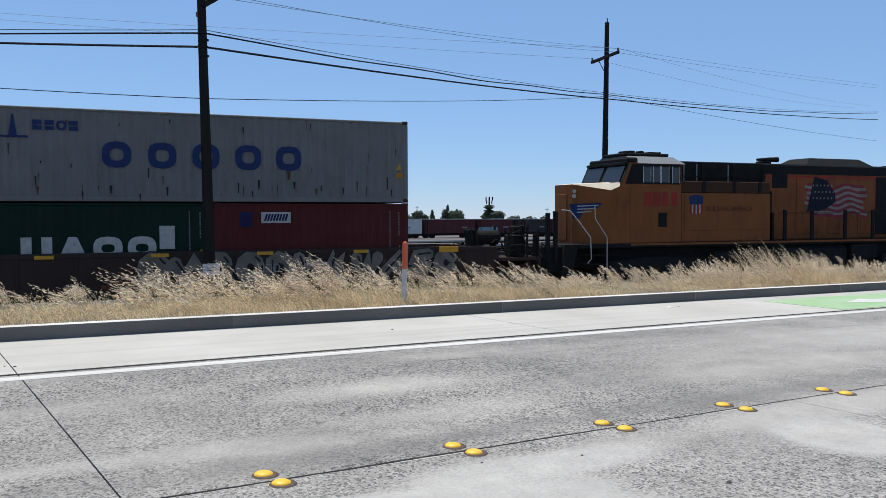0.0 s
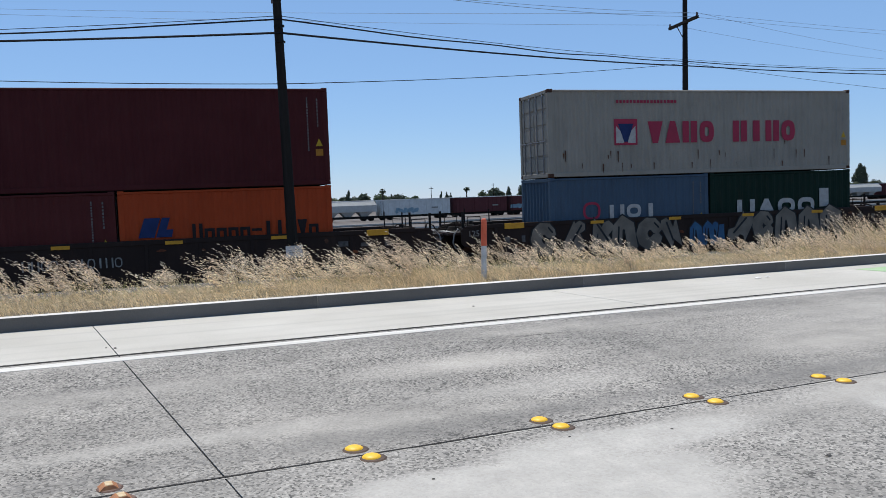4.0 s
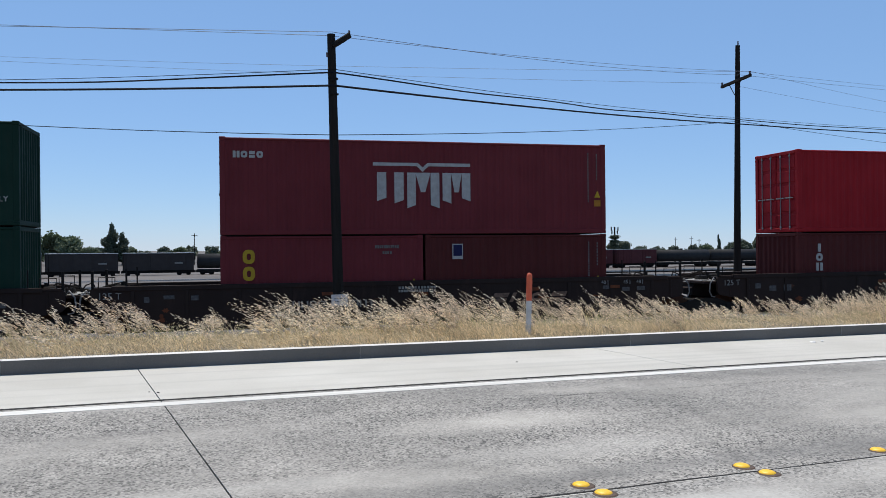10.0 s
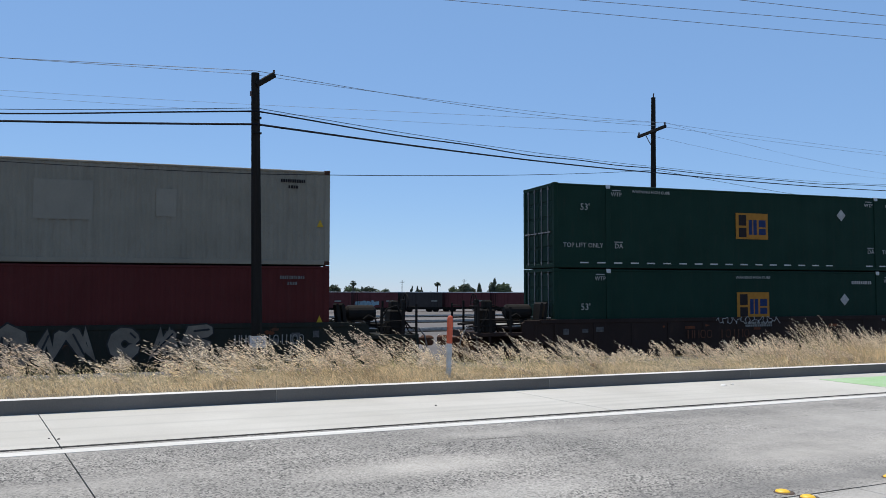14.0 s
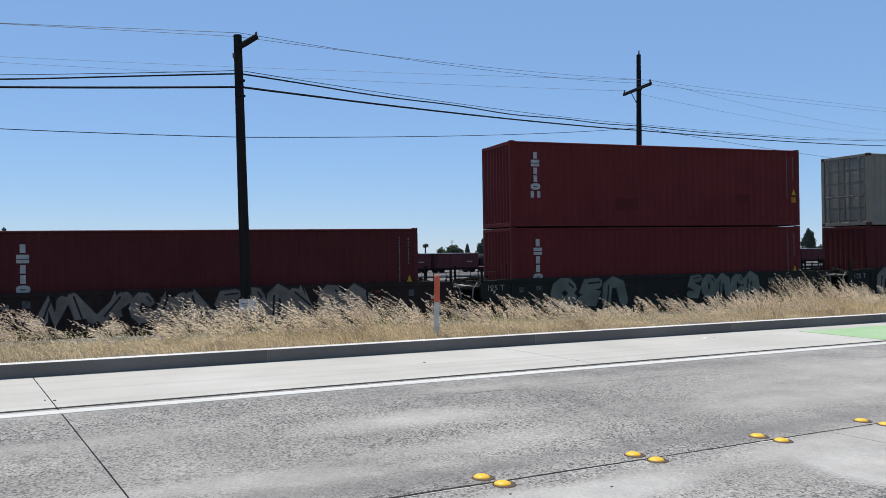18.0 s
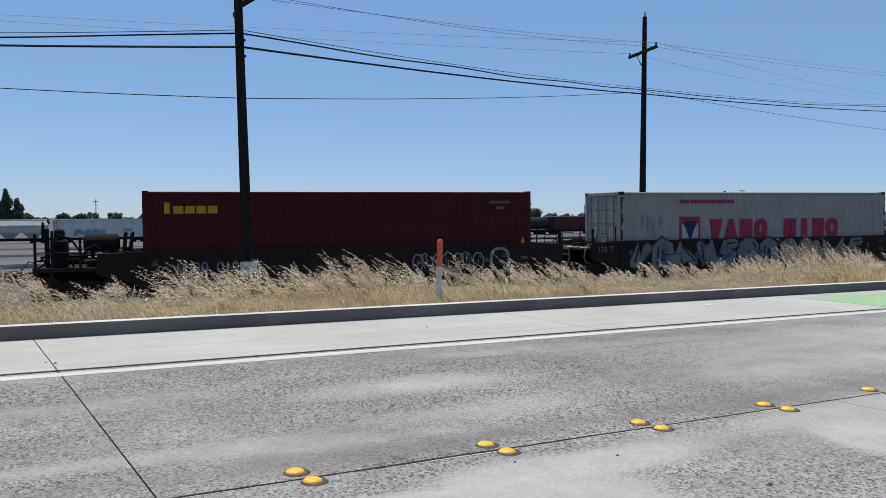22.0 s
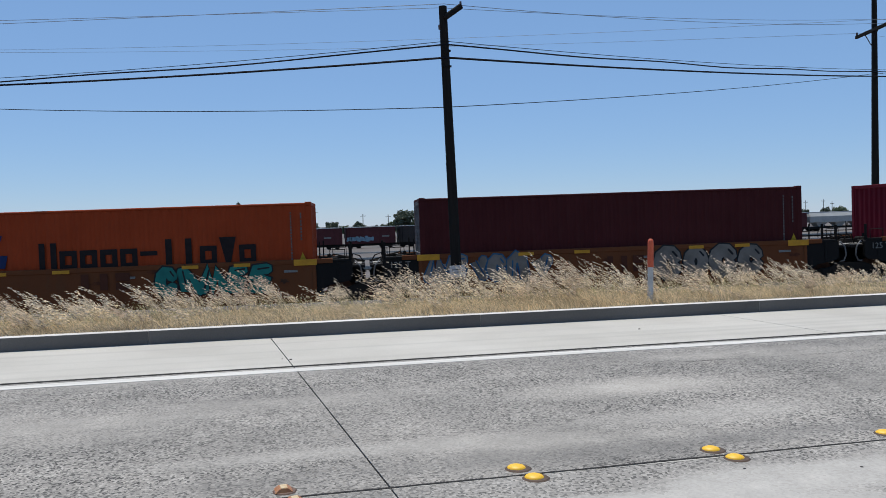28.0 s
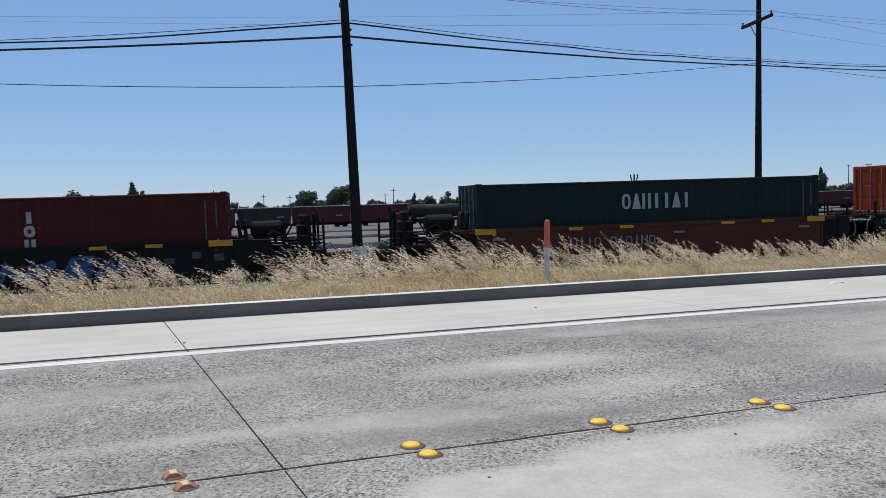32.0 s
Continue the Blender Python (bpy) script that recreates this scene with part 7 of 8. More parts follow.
def tree(x, y, height, width, kind, k, base=None):
    z = ground_z(x, y) if base is None else base
    lab = {"round": "broad leafy tree beyond the yard", "tall": "narrow dark conifer beyond the yard", "palm": "tall fan palm beyond the yard"}[kind]
    t = thing("tree", lab, "tree", "trees beyond the yard", pose(x, y, z, 0, 0, k * 67 % 360))
    if kind == "palm":
        part("trunk", Build().tube((0, 0, -0.3), (0.2, 0, height), 0.35, 8, 0.22), BARK, t)
        b = Build()
        rr = random.Random(k)
        for i in range(34):
            a, e = rr.uniform(0, 6.28), rr.uniform(-0.7, 0.9)
            d = Vector((math.cos(a) * math.cos(e), math.sin(a) * math.cos(e), math.sin(e)))
            s = d.cross(Vector((0, 0, 1))).normalized() * 0.38
            p = Vector((0.2, 0, height))
            q = p + d * width * 0.55
            r = p + d * width + Vector((0, 0, -0.5))
            b.add([p, q + s, r, q - s], [(0, 1, 2, 3)])
        part("crown", b, LEAF, t)
        return t
    part("trunk", Build().tube((0, 0, -0.3), (0, 0, height * 0.7), 0.03 * height, 8, 0.012 * height), BARK, t)
    for i in range(3):
        a = i * 2.1 + k
        part("limb", Build().tube((0, 0, height * (0.28 + 0.08 * i)), (math.cos(a) * width * 0.3, math.sin(a) * width * 0.3, height * (0.5 + 0.1 * i)), 0.014 * height, 6, 0.006 * height), BARK, t)
    mats = 1 if kind == "round" and (k % 3 == 0 or x == -18.5) else 0
    if kind == "tall":
        for i in range(5):
            f = i / 4
            r_ = width * (0.56 - 0.42 * f) * (0.86 + 0.28 * ((k * 3 + i * 5) % 4) / 3)
            part("crown", CROWNS[(k + i) % 5][mats], LEAF, t, "", Matrix.LocRotScale((0.10 * width * math.sin(k + 2.3 * i), 0, height * (0.22 + 0.62 * f)), Euler((0, 0, i * 2.0)), (r_, r_, height * 0.20)))
    else:
        rr = random.Random(k * 3 + 1)
        for i in range(5):
            a = rr.uniform(0, 6.28)
            o = width * 0.24 * (i > 0)
            part("crown", CROWNS[(k + i) % 5][mats], LEAF, t, "", Matrix.LocRotScale((math.cos(a) * o, math.sin(a) * o, height * rr.uniform(0.5, 0.74)), Euler((rr.random(), rr.random(), a)), (width * rr.uniform(0.27, 0.4), width * rr.uniform(0.27, 0.4), height * rr.uniform(0.22, 0.3))))
    return t


# single trees that stand out, then the low row between them
ROW_Y = 280.0
for i, (x, hgt, w, kind) in enumerate(((-4.4, 13.4, 8.4, "tall"), (-1.0, 10.6, 7.4, "tall"), (-63.5, 10.2, 7.5, "round"), (-57, 9.0, 7.0, "round"), (-49, 9.6, 7.5, "round"), (-41, 7.6, 8, "round"), (-34, 7.2, 9, "round"), (-72, 9.4, 9, "round"), (162.3, 11.2, 6.5, "tall"), (156, 9.0, 5.0, "tall"), (51.4, 10.6, 9.5, "round"), (64.2, 12.2, 11.5, "round"), (57.5, 7.5, 8, "round"), (90.6, 8.6, 4.0, "tall"), (96, 7.6, 8.5, "round"),
                                       (103.5, 8.2, 1.5, "palm"), (137.5, 8.3, 1.5, "palm"), (151, 8.8, 8.5, "round"), (167, 9.6, 8.5, "round"), (184, 9.0, 10.5, "round"), (278, 17.2, 8.6, "tall"), (234.3, 12.2, 3.0, "tall"), (256.4, 13.4, 9, "round"), (263.5, 12.0, 9, "round"), (270.5, 12.0, 9, "round"), (247, 10.8, 9, "round"), (240, 9.4, 8, "round"), (228.3, 8.6, 8, "round"), (220.5, 8.0, 8, "round"), (211.7, 7.6, 6, "round"), (292.5, 11.2, 8, "round"), (285.5, 10.0, 8, "round"),
                                       (308, 12.8, 7, "tall"), (300, 9.6, 8, "round"), (317, 10.0, 9, "round"), (328, 9.4, 9, "round"), (338, 9.6, 9, "round"), (351.5, 17.6, 9.5, "tall"), (355.5, 16.2, 8, "tall"), (346, 9.4, 9, "round"), (361, 9.4, 9, "round"), (107, 6.9, 3.4, "tall"), (115.3, 6.6, 5.5, "round"), (83.8, 6.2, 4.5, "tall"), (129.3, 7.4, 3.6, "tall"), (146.5, 7.2, 8, "round"), (195.5, 6.9, 9, "round"), (-18.5, 10.2, 14, "round"), (-26, 7.5, 9, "round"),
                                       (110, 7.0, 7.5, "round"), (203, 7.0, 8, "round"), (127, 7.6, 2.6, "tall"), (131, 7.2, 2.4, "tall"))):
    tree(x, ROW_Y, hgt, w, kind, i)
rnd = random.Random(5)
k = 30
x = -150.0
while x < 520:
    y = rnd.uniform(292, 330)
    hgt = rnd.uniform(4.6, 6.6) + max(0, x - 200) * 0.012
    tree(x, y, hgt, hgt * rnd.uniform(1.0, 1.7), "round", k)
    x += rnd.uniform(3.0, 8.0)
    k += 1

# masts and far poles
for x, top in ((20.5, 9.6), (36.4, 8.0), (207.5, 9.8), (78, 7.9), (81, 9.4), (120.3, 8.7), (45, 7.6), (146, 9.6), (215.3, 10.2), (219.2, 9.2)):
    m = thing("far_pole", "thin distant utility pole beyond the yard", "utility pole", "distant poles", pose(x, ROW_Y - 6, -3.4))
    part("shaft", Build().tube((0, 0, 0), (0, 0, top + 0.6), 0.16, 6, 0.11), POLE_WOOD, m)
    part("cross_arm", Build().box(-0.9, -0.06, top - 0.2, 0.9, 0.06, top - 0.05), POLE_WOOD, m)
m = thing("cell_tower", "distant mobile phone mast dressed as a tree", "mast", "", pose(180, ROW_Y - 4, -3.4))
part("shaft", Build().tube((0, 0, 0), (0, 0, 14.0), 0.45, 10, 0.3), BARK, m)
for z_, r_ in ((13.6, 1.5), (12.2, 1.2)):
    for a in range(6):
        part("antenna", Build().cbox(-0.22, -0.12, -0.75, 0.22, 0.12, 0.75, 0.04), STEEL_DARK, m, "", pose(r_ * math.cos(a * 1.047), r_ * math.sin(a * 1.047), z_, 0, 0, math.degrees(a * 1.047) + 90))
for i, z_ in enumerate((6.5, 8.5, 10.3)):
    part("false_foliage", CROWNS[i][0], LEAF, m, "", Matrix.LocRotScale((0, 0, z_), Euler((0, 0, i)), (2.6, 2.6, 1.3)))
for x, top, arm in ((293.2, 17.8, 0.25), (304.8, 18.2, 1.4), (324.3, 17.0, 1.3), (329.3, 14.7, 1.2), (334.4, 16.7, 0.7)):
    m = thing("yard_light", "tall distant light mast over the yard", "light mast", "distant poles", pose(x, ROW_Y, -3.4))
    part("shaft", Build().tube((0, 0, 0), (0, 0, top), 0.2, 8, 0.12), POLE_WOOD, m)
    part("lamp_arm", Build().box(-arm, -0.1, top - 0.1, arm, 0.1, top + 0.1), POLE_WOOD, m)
    for e in (-1, 1):
        part("lamp_head", Build().cbox(e * arm - 0.35, -0.2, top - 0.25, e * arm + 0.35, 0.2, top + 0.15, 0.05), STEEL_DARK, m)


# ---- locomotive ----
L_YEL = paint("armour_yellow", (0.225, 0.078, 0.025), amount=0.6, dirt=(0.085, 0.04, 0.02))
L_ROOF = paint("roof_grey", (0.2, 0.205, 0.21), amount=0.3)
L_BLACK = mat("sooty_black", (0.010, 0.010, 0.010), (0.018, 0.017, 0.016), 3, 0.8, gloss=0.1)
L_SOOT = paint("soot_stained_yellow", (0.225, 0.072, 0.022), (0.15, 0.052, 0.02), amount=0.65, dirt=(0.03, 0.02, 0.014))
# ledge stands proud, so a recess's darkness is put into its brown
L_LEDGE = paint("recess_dark_brown", (0.060, 0.027, 0.015), amount=0.5, dirt=(0.02, 0.014, 0.011))
L_RED = mat("stripe_red", (0.30, 0.030, 0.020), (0.22, 0.03, 0.02), 3, 0.6, gloss=0.12)
# cream for the nose top, paled to carry the sunlight on it
L_NOSE = paint("sunlit_cream", (0.72, 0.62, 0.46), amount=0.3)
loco = thing("locomotive", "armour yellow diesel locomotive with sooty black roof and dark trucks", "locomotive")
rides(loco, 17.77)


def solid(outline, z0, z1, top=None):
    """A plan outline carried up from z0 to z1; top moves or shrinks the upper rim."""
    n = len(outline)
    up = top or outline
    b = Build()
    zt = z1 if isinstance(z1, (list, tuple)) else [z1] * n
    b.add([(x, y, z0) for x, y in outline] + [(x, y, z) for (x, y), z in zip(up, zt)],
          [tuple(range(n - 1, -1, -1)), tuple(range(n, 2 * n))] + [(i, (i + 1) % n, n + (i + 1) % n, n + i) for i in range(n)])
    return b


nose_plan = [(1.05, 0.62), (2.2, -0.12), (3.0, -0.16), (3.0, 2.60), (2.2, 2.56), (1.05, 1.82)]
part("nose", solid(nose_plan, 1.52, [3.64, 3.42, 3.72, 3.72, 3.42, 3.64]), L_YEL, loco)
cap_plan = list(nose_plan)
cap_top = [(1.35, 0.95), (2.15, 0.75), (3.0, 0.55), (3.0, 1.89), (2.15, 1.69), (1.35, 1.49)]
b = Build()
zs0, zs1 = [3.645, 3.425, 3.725, 3.725, 3.425, 3.645], [3.69, 3.71, 3.78, 3.78, 3.71, 3.69]
b.add([(x, y, z) for (x, y), z in zip(cap_plan, zs0)] + [(x, y, z) for (x, y), z in zip(cap_top, zs1)],
      [(5, 4, 3, 2, 1, 0), (6, 7, 8, 9, 10, 11)] + [(i, (i + 1) % 6, 6 + (i + 1) % 6, 6 + i) for i in range(6)])
part("nose_top", b, L_NOSE, loco, "pale top of the nose with sunlight in its colour")
part("nose_door", Build().cbox(1.015, 0.95, 1.62, 1.06, 1.5, 3.3, 0.01), L_YEL, loco)
part("headlight", Build().tube((1.08, 0.52, 3.40), (1.14, 0.60, 3.40), 0.07, 12).tube((1.08, 0.52, 3.22), (1.14, 0.60, 3.22), 0.07, 12), STEEL_BARE, loco)
# the wing emblem follows the slanting nose side
wing = part("wing_emblem", Build().prism([(-0.62, 0.16), (0.55, 0.20), (0.38, 0.02), (-0.05, -0.02), (-0.28, -0.38), (-0.5, -0.36)], -0.012, -0.004), D_BLUE, loco, "blue wing emblem with pale bars", pose(1.50, 0.328, 2.78, 0, 0, -32.8))
for k in range(3):
    part("wing_bar", Build().prism([(-0.35, 0.10 - k * 0.11), (0.42 - k * 0.12, 0.13 - k * 0.11), (0.38 - k * 0.12, 0.09 - k * 0.11), (-0.35, 0.06 - k * 0.11)], -0.018, -0.013), D_WHITE, wing)
# cab with sloping windscreen
cab = part("cab", solid([(2.58, -0.16), (5.25, -0.16), (5.25, 2.60), (2.58, 2.60)], 3.53, 4.42, [(3.0, -0.16), (5.25, -0.16), (5.25, 2.60), (3.0, 2.60)]), L_YEL, loco)
part("cab_side", Build().cbox(3.0, -0.175, 1.52, 5.25, 2.615, 3.54, 0.02), L_YEL, loco)
for y0, y1 in ((0.0, 1.12), (1.32, 2.44)):
    part("windscreen", Build().add([(2.60, y0, 3.62), (2.60, y1, 3.62), (2.95, y1, 4.36), (2.95, y0, 4.36)], [(0, 3, 2, 1)]), GLASS_DARK, cab, "dark sloping windscreen", pose(-0.035, 0, 0))
part("windscreen_surround", Build().add([(2.585, -0.165, 3.55), (2.585, 2.605, 3.55), (3.0, 2.605, 4.42), (3.0, -0.165, 4.42)], [(0, 3, 2, 1)]), L_BLACK, cab, "black windscreen surround", pose(-0.012, 0, 0))
part("cab_brow", Build().cbox(2.95, -0.05, 4.42, 3.42, 2.49, 4.62, 0.05), L_BLACK, loco, "black equipment above the windscreen")
part("sun_visor", Build().cbox(2.84, -0.05, 4.36, 3.1, 2.49, 4.46, 0.01), L_BLACK, cab)
part("side_window_band", Build().prism([(2.78, 3.66), (5.2, 3.66), (5.2, 4.38), (3.08, 4.38)], -0.18, -0.155), L_BLACK, cab)
for x0, x1 in ((3.56, 3.86), (3.98, 4.28), (4.34, 4.66), (4.84, 5.14)):
    part("side_window", Build().cbox(x0, -0.19, 3.72, x1, -0.181, 4.28, 0.003), GLASS_DARK, cab)
    part("window_frame", Build().box(x0 - 0.025, -0.195, 3.70, x0, -0.181, 4.30).box(x1, -0.195, 3.70, x1 + 0.02, -0.181, 4.30), GALV, cab)
part("cab_roof", solid([(3.35, -0.2), (5.42, -0.2), (5.42, 2.64), (3.35, 2.64)], 4.40, 4.70, [(3.2, 0.42), (5.3, 0.42), (5.3, 2.02), (3.2, 2.02)]), L_ROOF, loco, "pale grey sloping cab roof")
part("roof_unit", Build().cbox(3.2, 0.5, 4.72, 5.2, 1.9, 4.83, 0.03).cbox(3.4, 0.7, 4.83, 3.7, 1.2, 4.92, 0.03).cbox(4.4, 0.7, 4.83, 5.0, 1.4, 4.90, 0.02), L_BLACK, loco)
part("cab_number", bars(Build(), 4.40, 3.12, 1.62, 0.50, 4, -0.18, seed=2), L_RED, loco, "four red bars")
part("cab_vent", Build().cbox(4.22, -0.19, 2.1, 4.6, -0.17, 2.62, 0.01), L_BLACK, loco)
# auxiliary cabinet with the slogan, blower room above it
part("cabinet", Build().cbox(5.3, -0.1, 1.52, 9.6, 2.54, 3.35, 0.03), L_YEL, loco)
part("cabinet_panel", Build().cbox(5.45, -0.115, 1.95, 9.3, -0.098, 3.28, 0.01), L_YEL, loco)
part("shield_emblem", Build().prism([(-0.3, -0.02), (0.3, -0.02), (0.33, 0.28), (0.0, 0.34), (-0.33, 0.28)], -0.012, 0), D_BLUE, loco, "blue top of a shield emblem", pose(5.98, -0.116, 2.95))
for k in range(7):
    part("shield_bar", Build().box(-0.29 + k * 0.085, -0.01, -0.36 - 0.03 * (k in (2, 3, 4)), -0.23 + k * 0.085, 0, -0.03), L_RED if k % 2 == 0 else D_WHITE, loco, "", pose(5.98, -0.117, 2.95))
words("slogan", "BUILDING AMERICA", 0.25, RUST, loco, pose(7.55, -0.12, 2.76), "small red slogan lettering")
part("blower_room", Build().cbox(5.3, 0.2, 3.36, 9.6, 2.24, 4.55, 0.03), L_BLACK, loco)
part("cabinet_ledge", Build().cbox(5.3, -0.06, 3.352, 9.6, 0.19, 3.80, 0.03), L_LEDGE, loco, "dark brown ledge panels")
for x in (6.3, 7.75, 9.0):
    part("ledge_post", Build().cbox(x, -0.085, 3.36, x + 0.16, -0.06, 3.80, 0.008), L_BLACK, loco)
part("hood_slot", Build().cbox(9.66, 0.245, 2.5, 10.02, 0.281, 3.46, 0.01), L_BLACK, loco, "dark upright recess")
part("ledge_rail", Build().path([(5.4, 0.12, 3.98), (9.3, 0.12, 3.98)], 0.016), L_BLACK, loco)
for x in (5.6, 6.2, 6.55, 7.7):
    part("grille_post", Build().cbox(x, 0.165, 3.7, x + 0.06, 0.2, 4.45, 0.008), L_ROOF, loco)
for x in (5.3, 6.45, 7.9, 9.4):
    part("grille_frame", Build().cbox(x, 0.14, 3.38, x + 0.16, 0.22, 4.5, 0.01), L_BLACK, loco)
for k in range(9):
    part("louvre", Build().box(5.5, 0.17, 3.45 + k * 0.11, 9.4, 0.19, 3.50 + k * 0.11), STEEL_DARK, loco)
part("hood", Build().cbox(9.6, 0.28, 1.52, 18.6, 2.16, 4.25, 0.05), L_SOOT, loco, "soot-stained yellow hood")
part("hood_roof", Build().cbox(9.6, 0.27, 4.10, 18.6, 2.14, 4.56, 0.06), L_BLACK, loco)
part("red_stripe", Build().box(9.65, 0.258, 4.02, 18.5, 0.262, 4.10), L_RED, loco)
for x in (9.9, 11.3, 13.0, 14.7, 16.4):
    part("hood_door", Build().cbox(x, 0.262, 1.75, x + 1.25, 0.281, 4.1, 0.008), L_SOOT, loco)
part("hood_vent", Build().cbox(10.0, 0.25, 3.6, 10.8, 0.262, 4.15, 0.01), L_BLACK, loco)
part("air_intake", Build().cbox(15.7, 0.24, 1.7, 18.5, 0.262, 4.1, 0.01), L_BLACK, loco, "black louvred intake panel")
part("radiator_wing", Build().cbox(18.6, -0.05, 3.2, 22.0, 2.49, 4.75, 0.06), L_BLACK, loco)
part("radiator_room", Build().cbox(18.6, 0.28, 1.52, 22.0, 2.16, 3.2, 0.04), L_YEL, loco)
part("roof_bulge", solid([(11.9, 0.35), (15.6, 0.35), (15.6, 2.09), (11.9, 2.09)], 4.56, 4.86, [(12.4, 0.7), (15.2, 0.7), (15.2, 1.74), (12.4, 1.74)]), L_BLACK, loco)
part("horn", Build().cbox(10.3, 0.9, 4.56, 10.6, 1.5, 4.72, 0.03).tube((10.1, 1.0, 4.76), (11.0, 1.0, 4.78), 0.06, 8, 0.11).tube((10.2, 1.3, 4.78), (10.95, 1.3, 4.8), 0.05, 8, 0.1), STEEL_DARK, loco)
FLAG_RED = mat("faded_flag_red", (0.23, 0.040, 0.048), (0.15, 0.030, 0.034), 2, 0.7, gloss=0.1)
FLAG_DARK = mat("faded_flag_blue", (0.014, 0.017, 0.028), (0.010, 0.012, 0.018), 2, 0.7, gloss=0.1)
FLAG_PALE = mat("faded_flag_white", (0.25, 0.20, 0.175), (0.16, 0.13, 0.11), 2, 0.7, gloss=0.1)
# flag painted on the hood in waving stripes, its field falling over them
def wave(x, k):
    return 0.07 * math.sin((x - 11.5) * 2.6 + 0.4) + 0.05 * math.sin((x - 11.5) * 4.9 + k * 0.25) - 0.02 * (x - 11.5)


for k in range(11):
    x0 = 11.80 + 0.10 * math.sin(k * 1.3)
    x1 = 15.08 + 0.14 * math.sin(k * 0.9 + 1)
    n_ = 22
    vs = []
    for i in range(n_ + 1):
        x = x0 + (x1 - x0) * i / n_
        z = 2.50 + k * 0.118 + wave(x, k)
        vs += [(x, 0.257, z), (x, 0.257, z + 0.119)]
    part("flag_stripe", Build().add(vs, [(2 * i, 2 * i + 2, 2 * i + 3, 2 * i + 1) for i in range(n_)]), FLAG_RED if k % 2 == 0 else FLAG_PALE, loco)
field = [(11.85, 2.62), (12.1, 2.74), (12.4, 2.66), (12.9, 2.78), (13.42, 3.05), (13.38, 3.45), (13.14, 3.66), (12.95, 3.92), (12.6, 4.0), (12.25, 4.08), (12.12, 3.7), (11.98, 3.2)]
canton = part("flag_canton", Build().add([(x, 0.252, z) for x, z in field], [tuple(range(len(field)))]), FLAG_DARK, loco, "dark blue field of the painted flag")
for k in range(18):
    x, z = 12.18 + (k % 6) * 0.2 + 0.1 * (k // 6 % 2), 3.2 + (k // 6) * 0.26
    part("flag_star", Build().add([(x + 0.04 * math.cos(a), 0.249, z + 0.04 * math.sin(a)) for a in [i * math.pi / 3 for i in range(6)]], [tuple(range(6))]), FLAG_PALE, canton)
for x0, x1 in ((1.1, 1.35), (1.55, 1.75)):
    part("roof_antenna", Build().cbox(x0 + 2.4, 0.6, 4.83, x1 + 2.4, 0.9, 4.92, 0.02), L_BLACK, loco)
for x, z in ((-0.25, 2.62), (0.05, 2.68), (-0.75, 1.9)):
    part("front_post", Build().cbox(x - 0.07, 0.0, 0.9, x + 0.07, 0.14, z, 0.02), L_BLACK, loco)
part("front_gear", Build().cbox(-0.3, 0.1, 0.5, 0.5, 2.3, 1.5, 0.08), L_BLACK, loco)
part("front_hose", Build().path([(-0.2, 0.2, 1.4), (-0.42, 0.15, 1.55), (-0.6, 0.12, 1.2), (-0.55, 0.12, 0.8)], 0.035), L_BLACK, loco)
# frame, steps, rails, tank, trucks
part("walkway", Build().cbox(0.9, -0.22, 1.36, 22.2, 2.66, 1.52, 0.03), L_BLACK, loco)
part("sill_stripe", Build().box(3.0, -0.232, 1.44, 22.0, -0.222, 1.51), L_YEL, loco)
part("pilot", Build().prism([(0.15, 0.18), (0.5, 0.18), (0.9, 1.5), (0.35, 1.5)], -0.1, 2.54), L_BLACK, loco)
part("coupler", Build().cbox(-0.45, 1.1, 0.72, 0.4, 1.34, 0.98, 0.04), RUST, loco)
for k, z in enumerate((0.45, 0.78, 1.1)):
    part("step", Build().cbox(1.08, -0.25, z, 1.9, 0.15, z + 0.04, 0.01), STEEL_DARK, loco)
part("step_side", Build().cbox(1.92, -0.24, 0.3, 2.02, 0.2, 1.5, 0.01), L_BLACK, loco)
part("grab_rail", Build().path([(0.45, 0.3, 2.72), (0.72, 0.2, 2.70), (0.95, -0.05, 2.3), (1.28, -0.26, 1.75), (1.30, -0.28, 1.0), (1.2, -0.2, 0.85)], 0.02), D_WHITE, loco, "white bent handrail")
part("grab_rail", Build().path([(1.5, -0.18, 2.85), (1.5, -0.22, 2.4), (1.95, -0.28, 1.75), (1.95, -0.28, 0.6)], 0.02), D_WHITE, loco, "white bent handrail")
for x in (10.23, 11.65, 13.45, 15.0, 16.6, 18.2, 19.8, 21.4):
    part("stanchion", Build().cbox(x - 0.085, -0.24, 1.52, x + 0.085, -0.17, 2.72, 0.012), L_BLACK, loco)
part("handrail", Build().path([(9.9, -0.205, 2.6), (21.6, -0.205, 2.6)], 0.014), L_BLACK, loco)
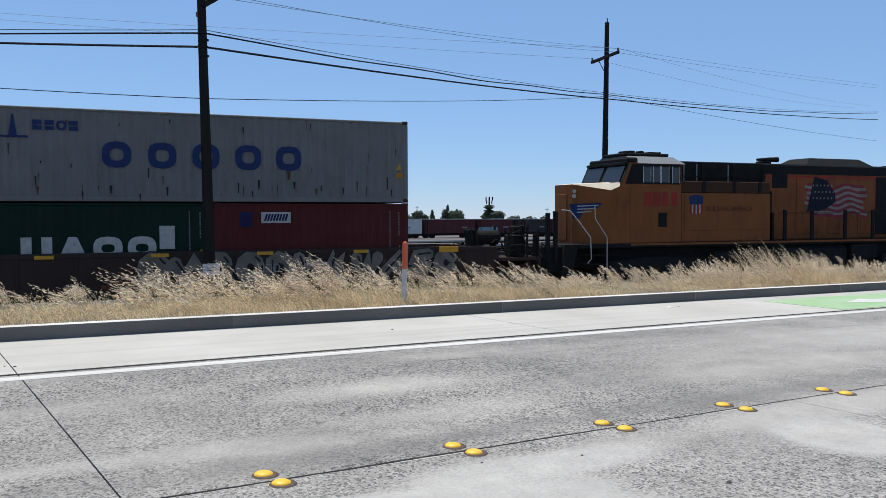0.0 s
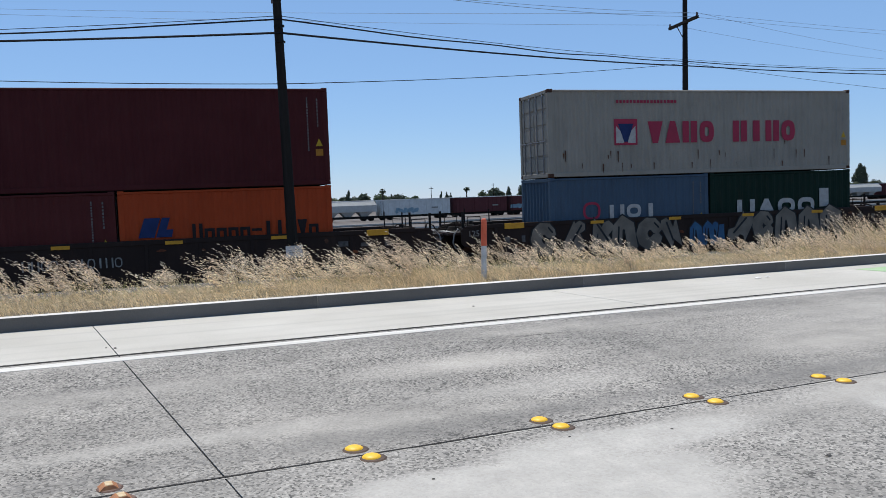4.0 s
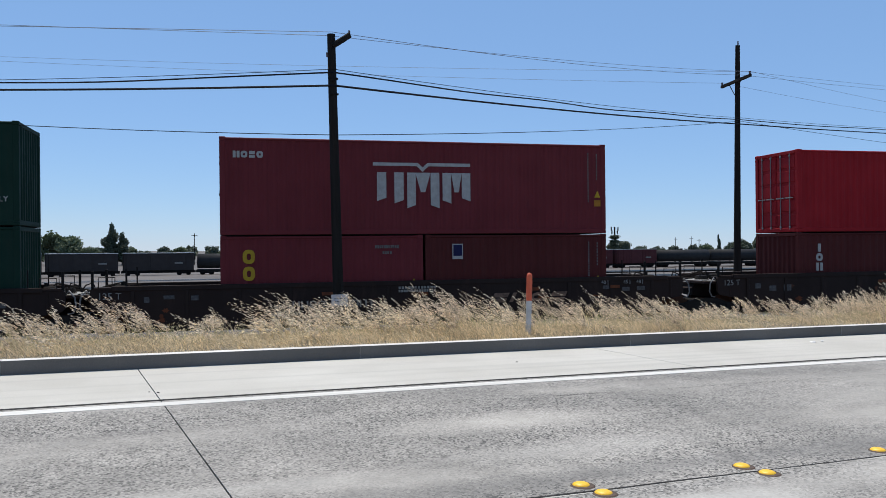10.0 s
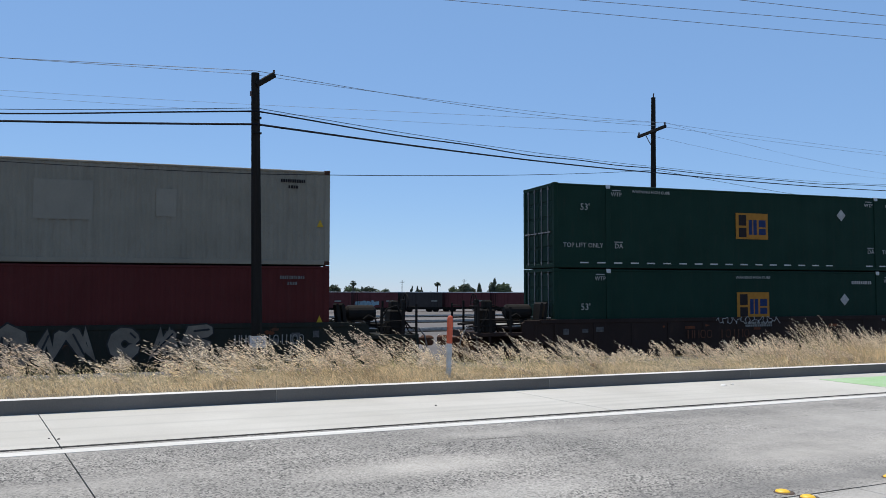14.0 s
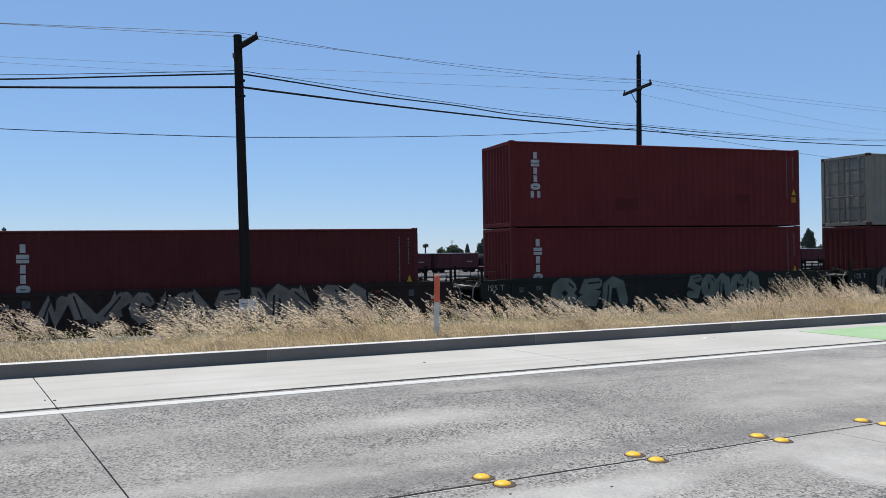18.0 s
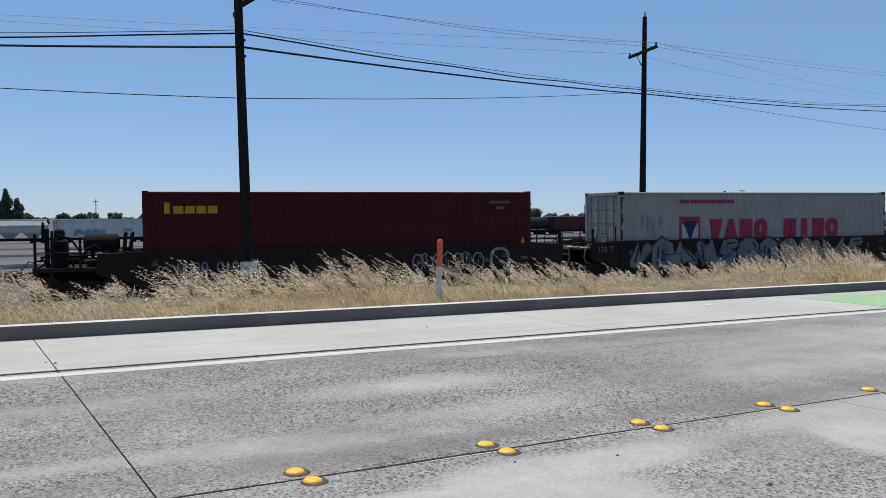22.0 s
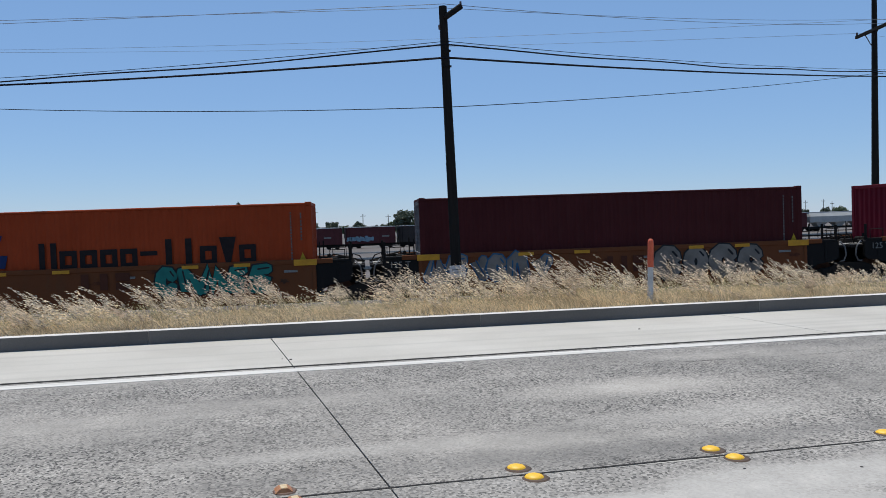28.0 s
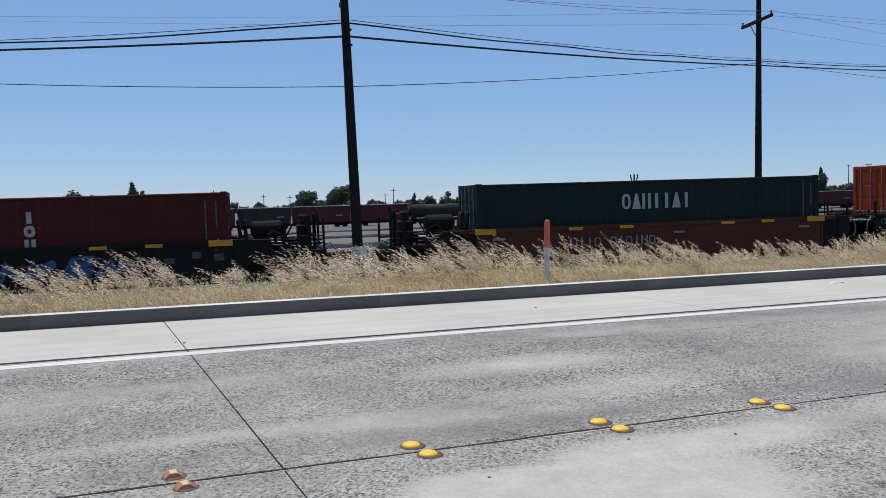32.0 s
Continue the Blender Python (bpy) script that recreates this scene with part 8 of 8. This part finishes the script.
for x in (9.5, 9.8):
    part("snow_post", Build().cbox(-0.06, -0.1, 0, 0.06, 0.1, 1.1, 0.02), L_BLACK, loco, "", pose(x, 0.05, 1.52))
# black underframe, tank and battery box added to stand in for shade underneath
part("underframe", Build().cbox(1.9, 0.3, 0.55, 21.5, 1.94, 1.36, 0.05), L_BLACK, loco)
part("air_tank", Build().tube((6.9, 0.1, 0.95), (8.2, 0.1, 0.95), 0.22, 12), L_BLACK, loco)
part("battery_box", Build().cbox(13.9, -0.12, 0.7, 15.4, 0.3, 1.34, 0.04), L_BLACK, loco)
part("fuel_tank", Build().cbox(8.3, -0.15, 0.35, 13.8, 2.59, 1.34, 0.18), L_BLACK, loco)
for x in (4.3, 17.9):
    f = Build()
    for y in (-0.02, 2.46):
        f.prism([(-2.2, 0.5), (-1.9, 0.34), (1.9, 0.34), (2.2, 0.5), (2.2, 0.85), (0.6, 1.0), (-0.6, 1.0), (-2.2, 0.85)], y - 0.08, y + 0.08)
    t = part("truck_frame", f, L_BLACK, loco, "", pose(x, 0, 0))
    for dx in (-1.85, 0.0, 1.85):
        w = Build()
        for y0, y1, r in ((0.36, 0.5, 0.53), (1.94, 2.08, 0.53)):
            w.tube((0, y0, 0), (0, y1, 0), r, 24)
        w.tube((0, -0.1, 0), (0, 2.54, 0), 0.1, 10)
        part("wheelset", w, RUST, loco, "", pose(x + dx, 0, 0.53))


def motions():
    """The near train runs along its track, and a second one rolls the other way in the yard; wind stirs the oats."""
    for ob, u, m in MOVING:
        walk(ob, [(t, RAIL @ Matrix.Translation((u + s, 0, 0)) @ m) for t, s in TRAVEL])
    for ob, m in FAR_MOVING:
        walk(ob, [(t, Matrix.Translation((FAR_SPEED * t, 0, YARD_SLOPE * FAR_SPEED * t)) @ m) for t in (0, 0.2, 8, 16, 24, 31.8, 32)])
    for ob, k in SWAYING:
        rows = []
        for i in range(65):
            t = i * 0.5
            s = 0.020 * math.sin(1.9 * t + 0.9 * k) + 0.012 * math.sin(4.3 * t + 2.1 * k)
            rows.append((t, Matrix.Translation((s, 0, -abs(s) * 0.15))))
        walk(ob, rows)


motions()
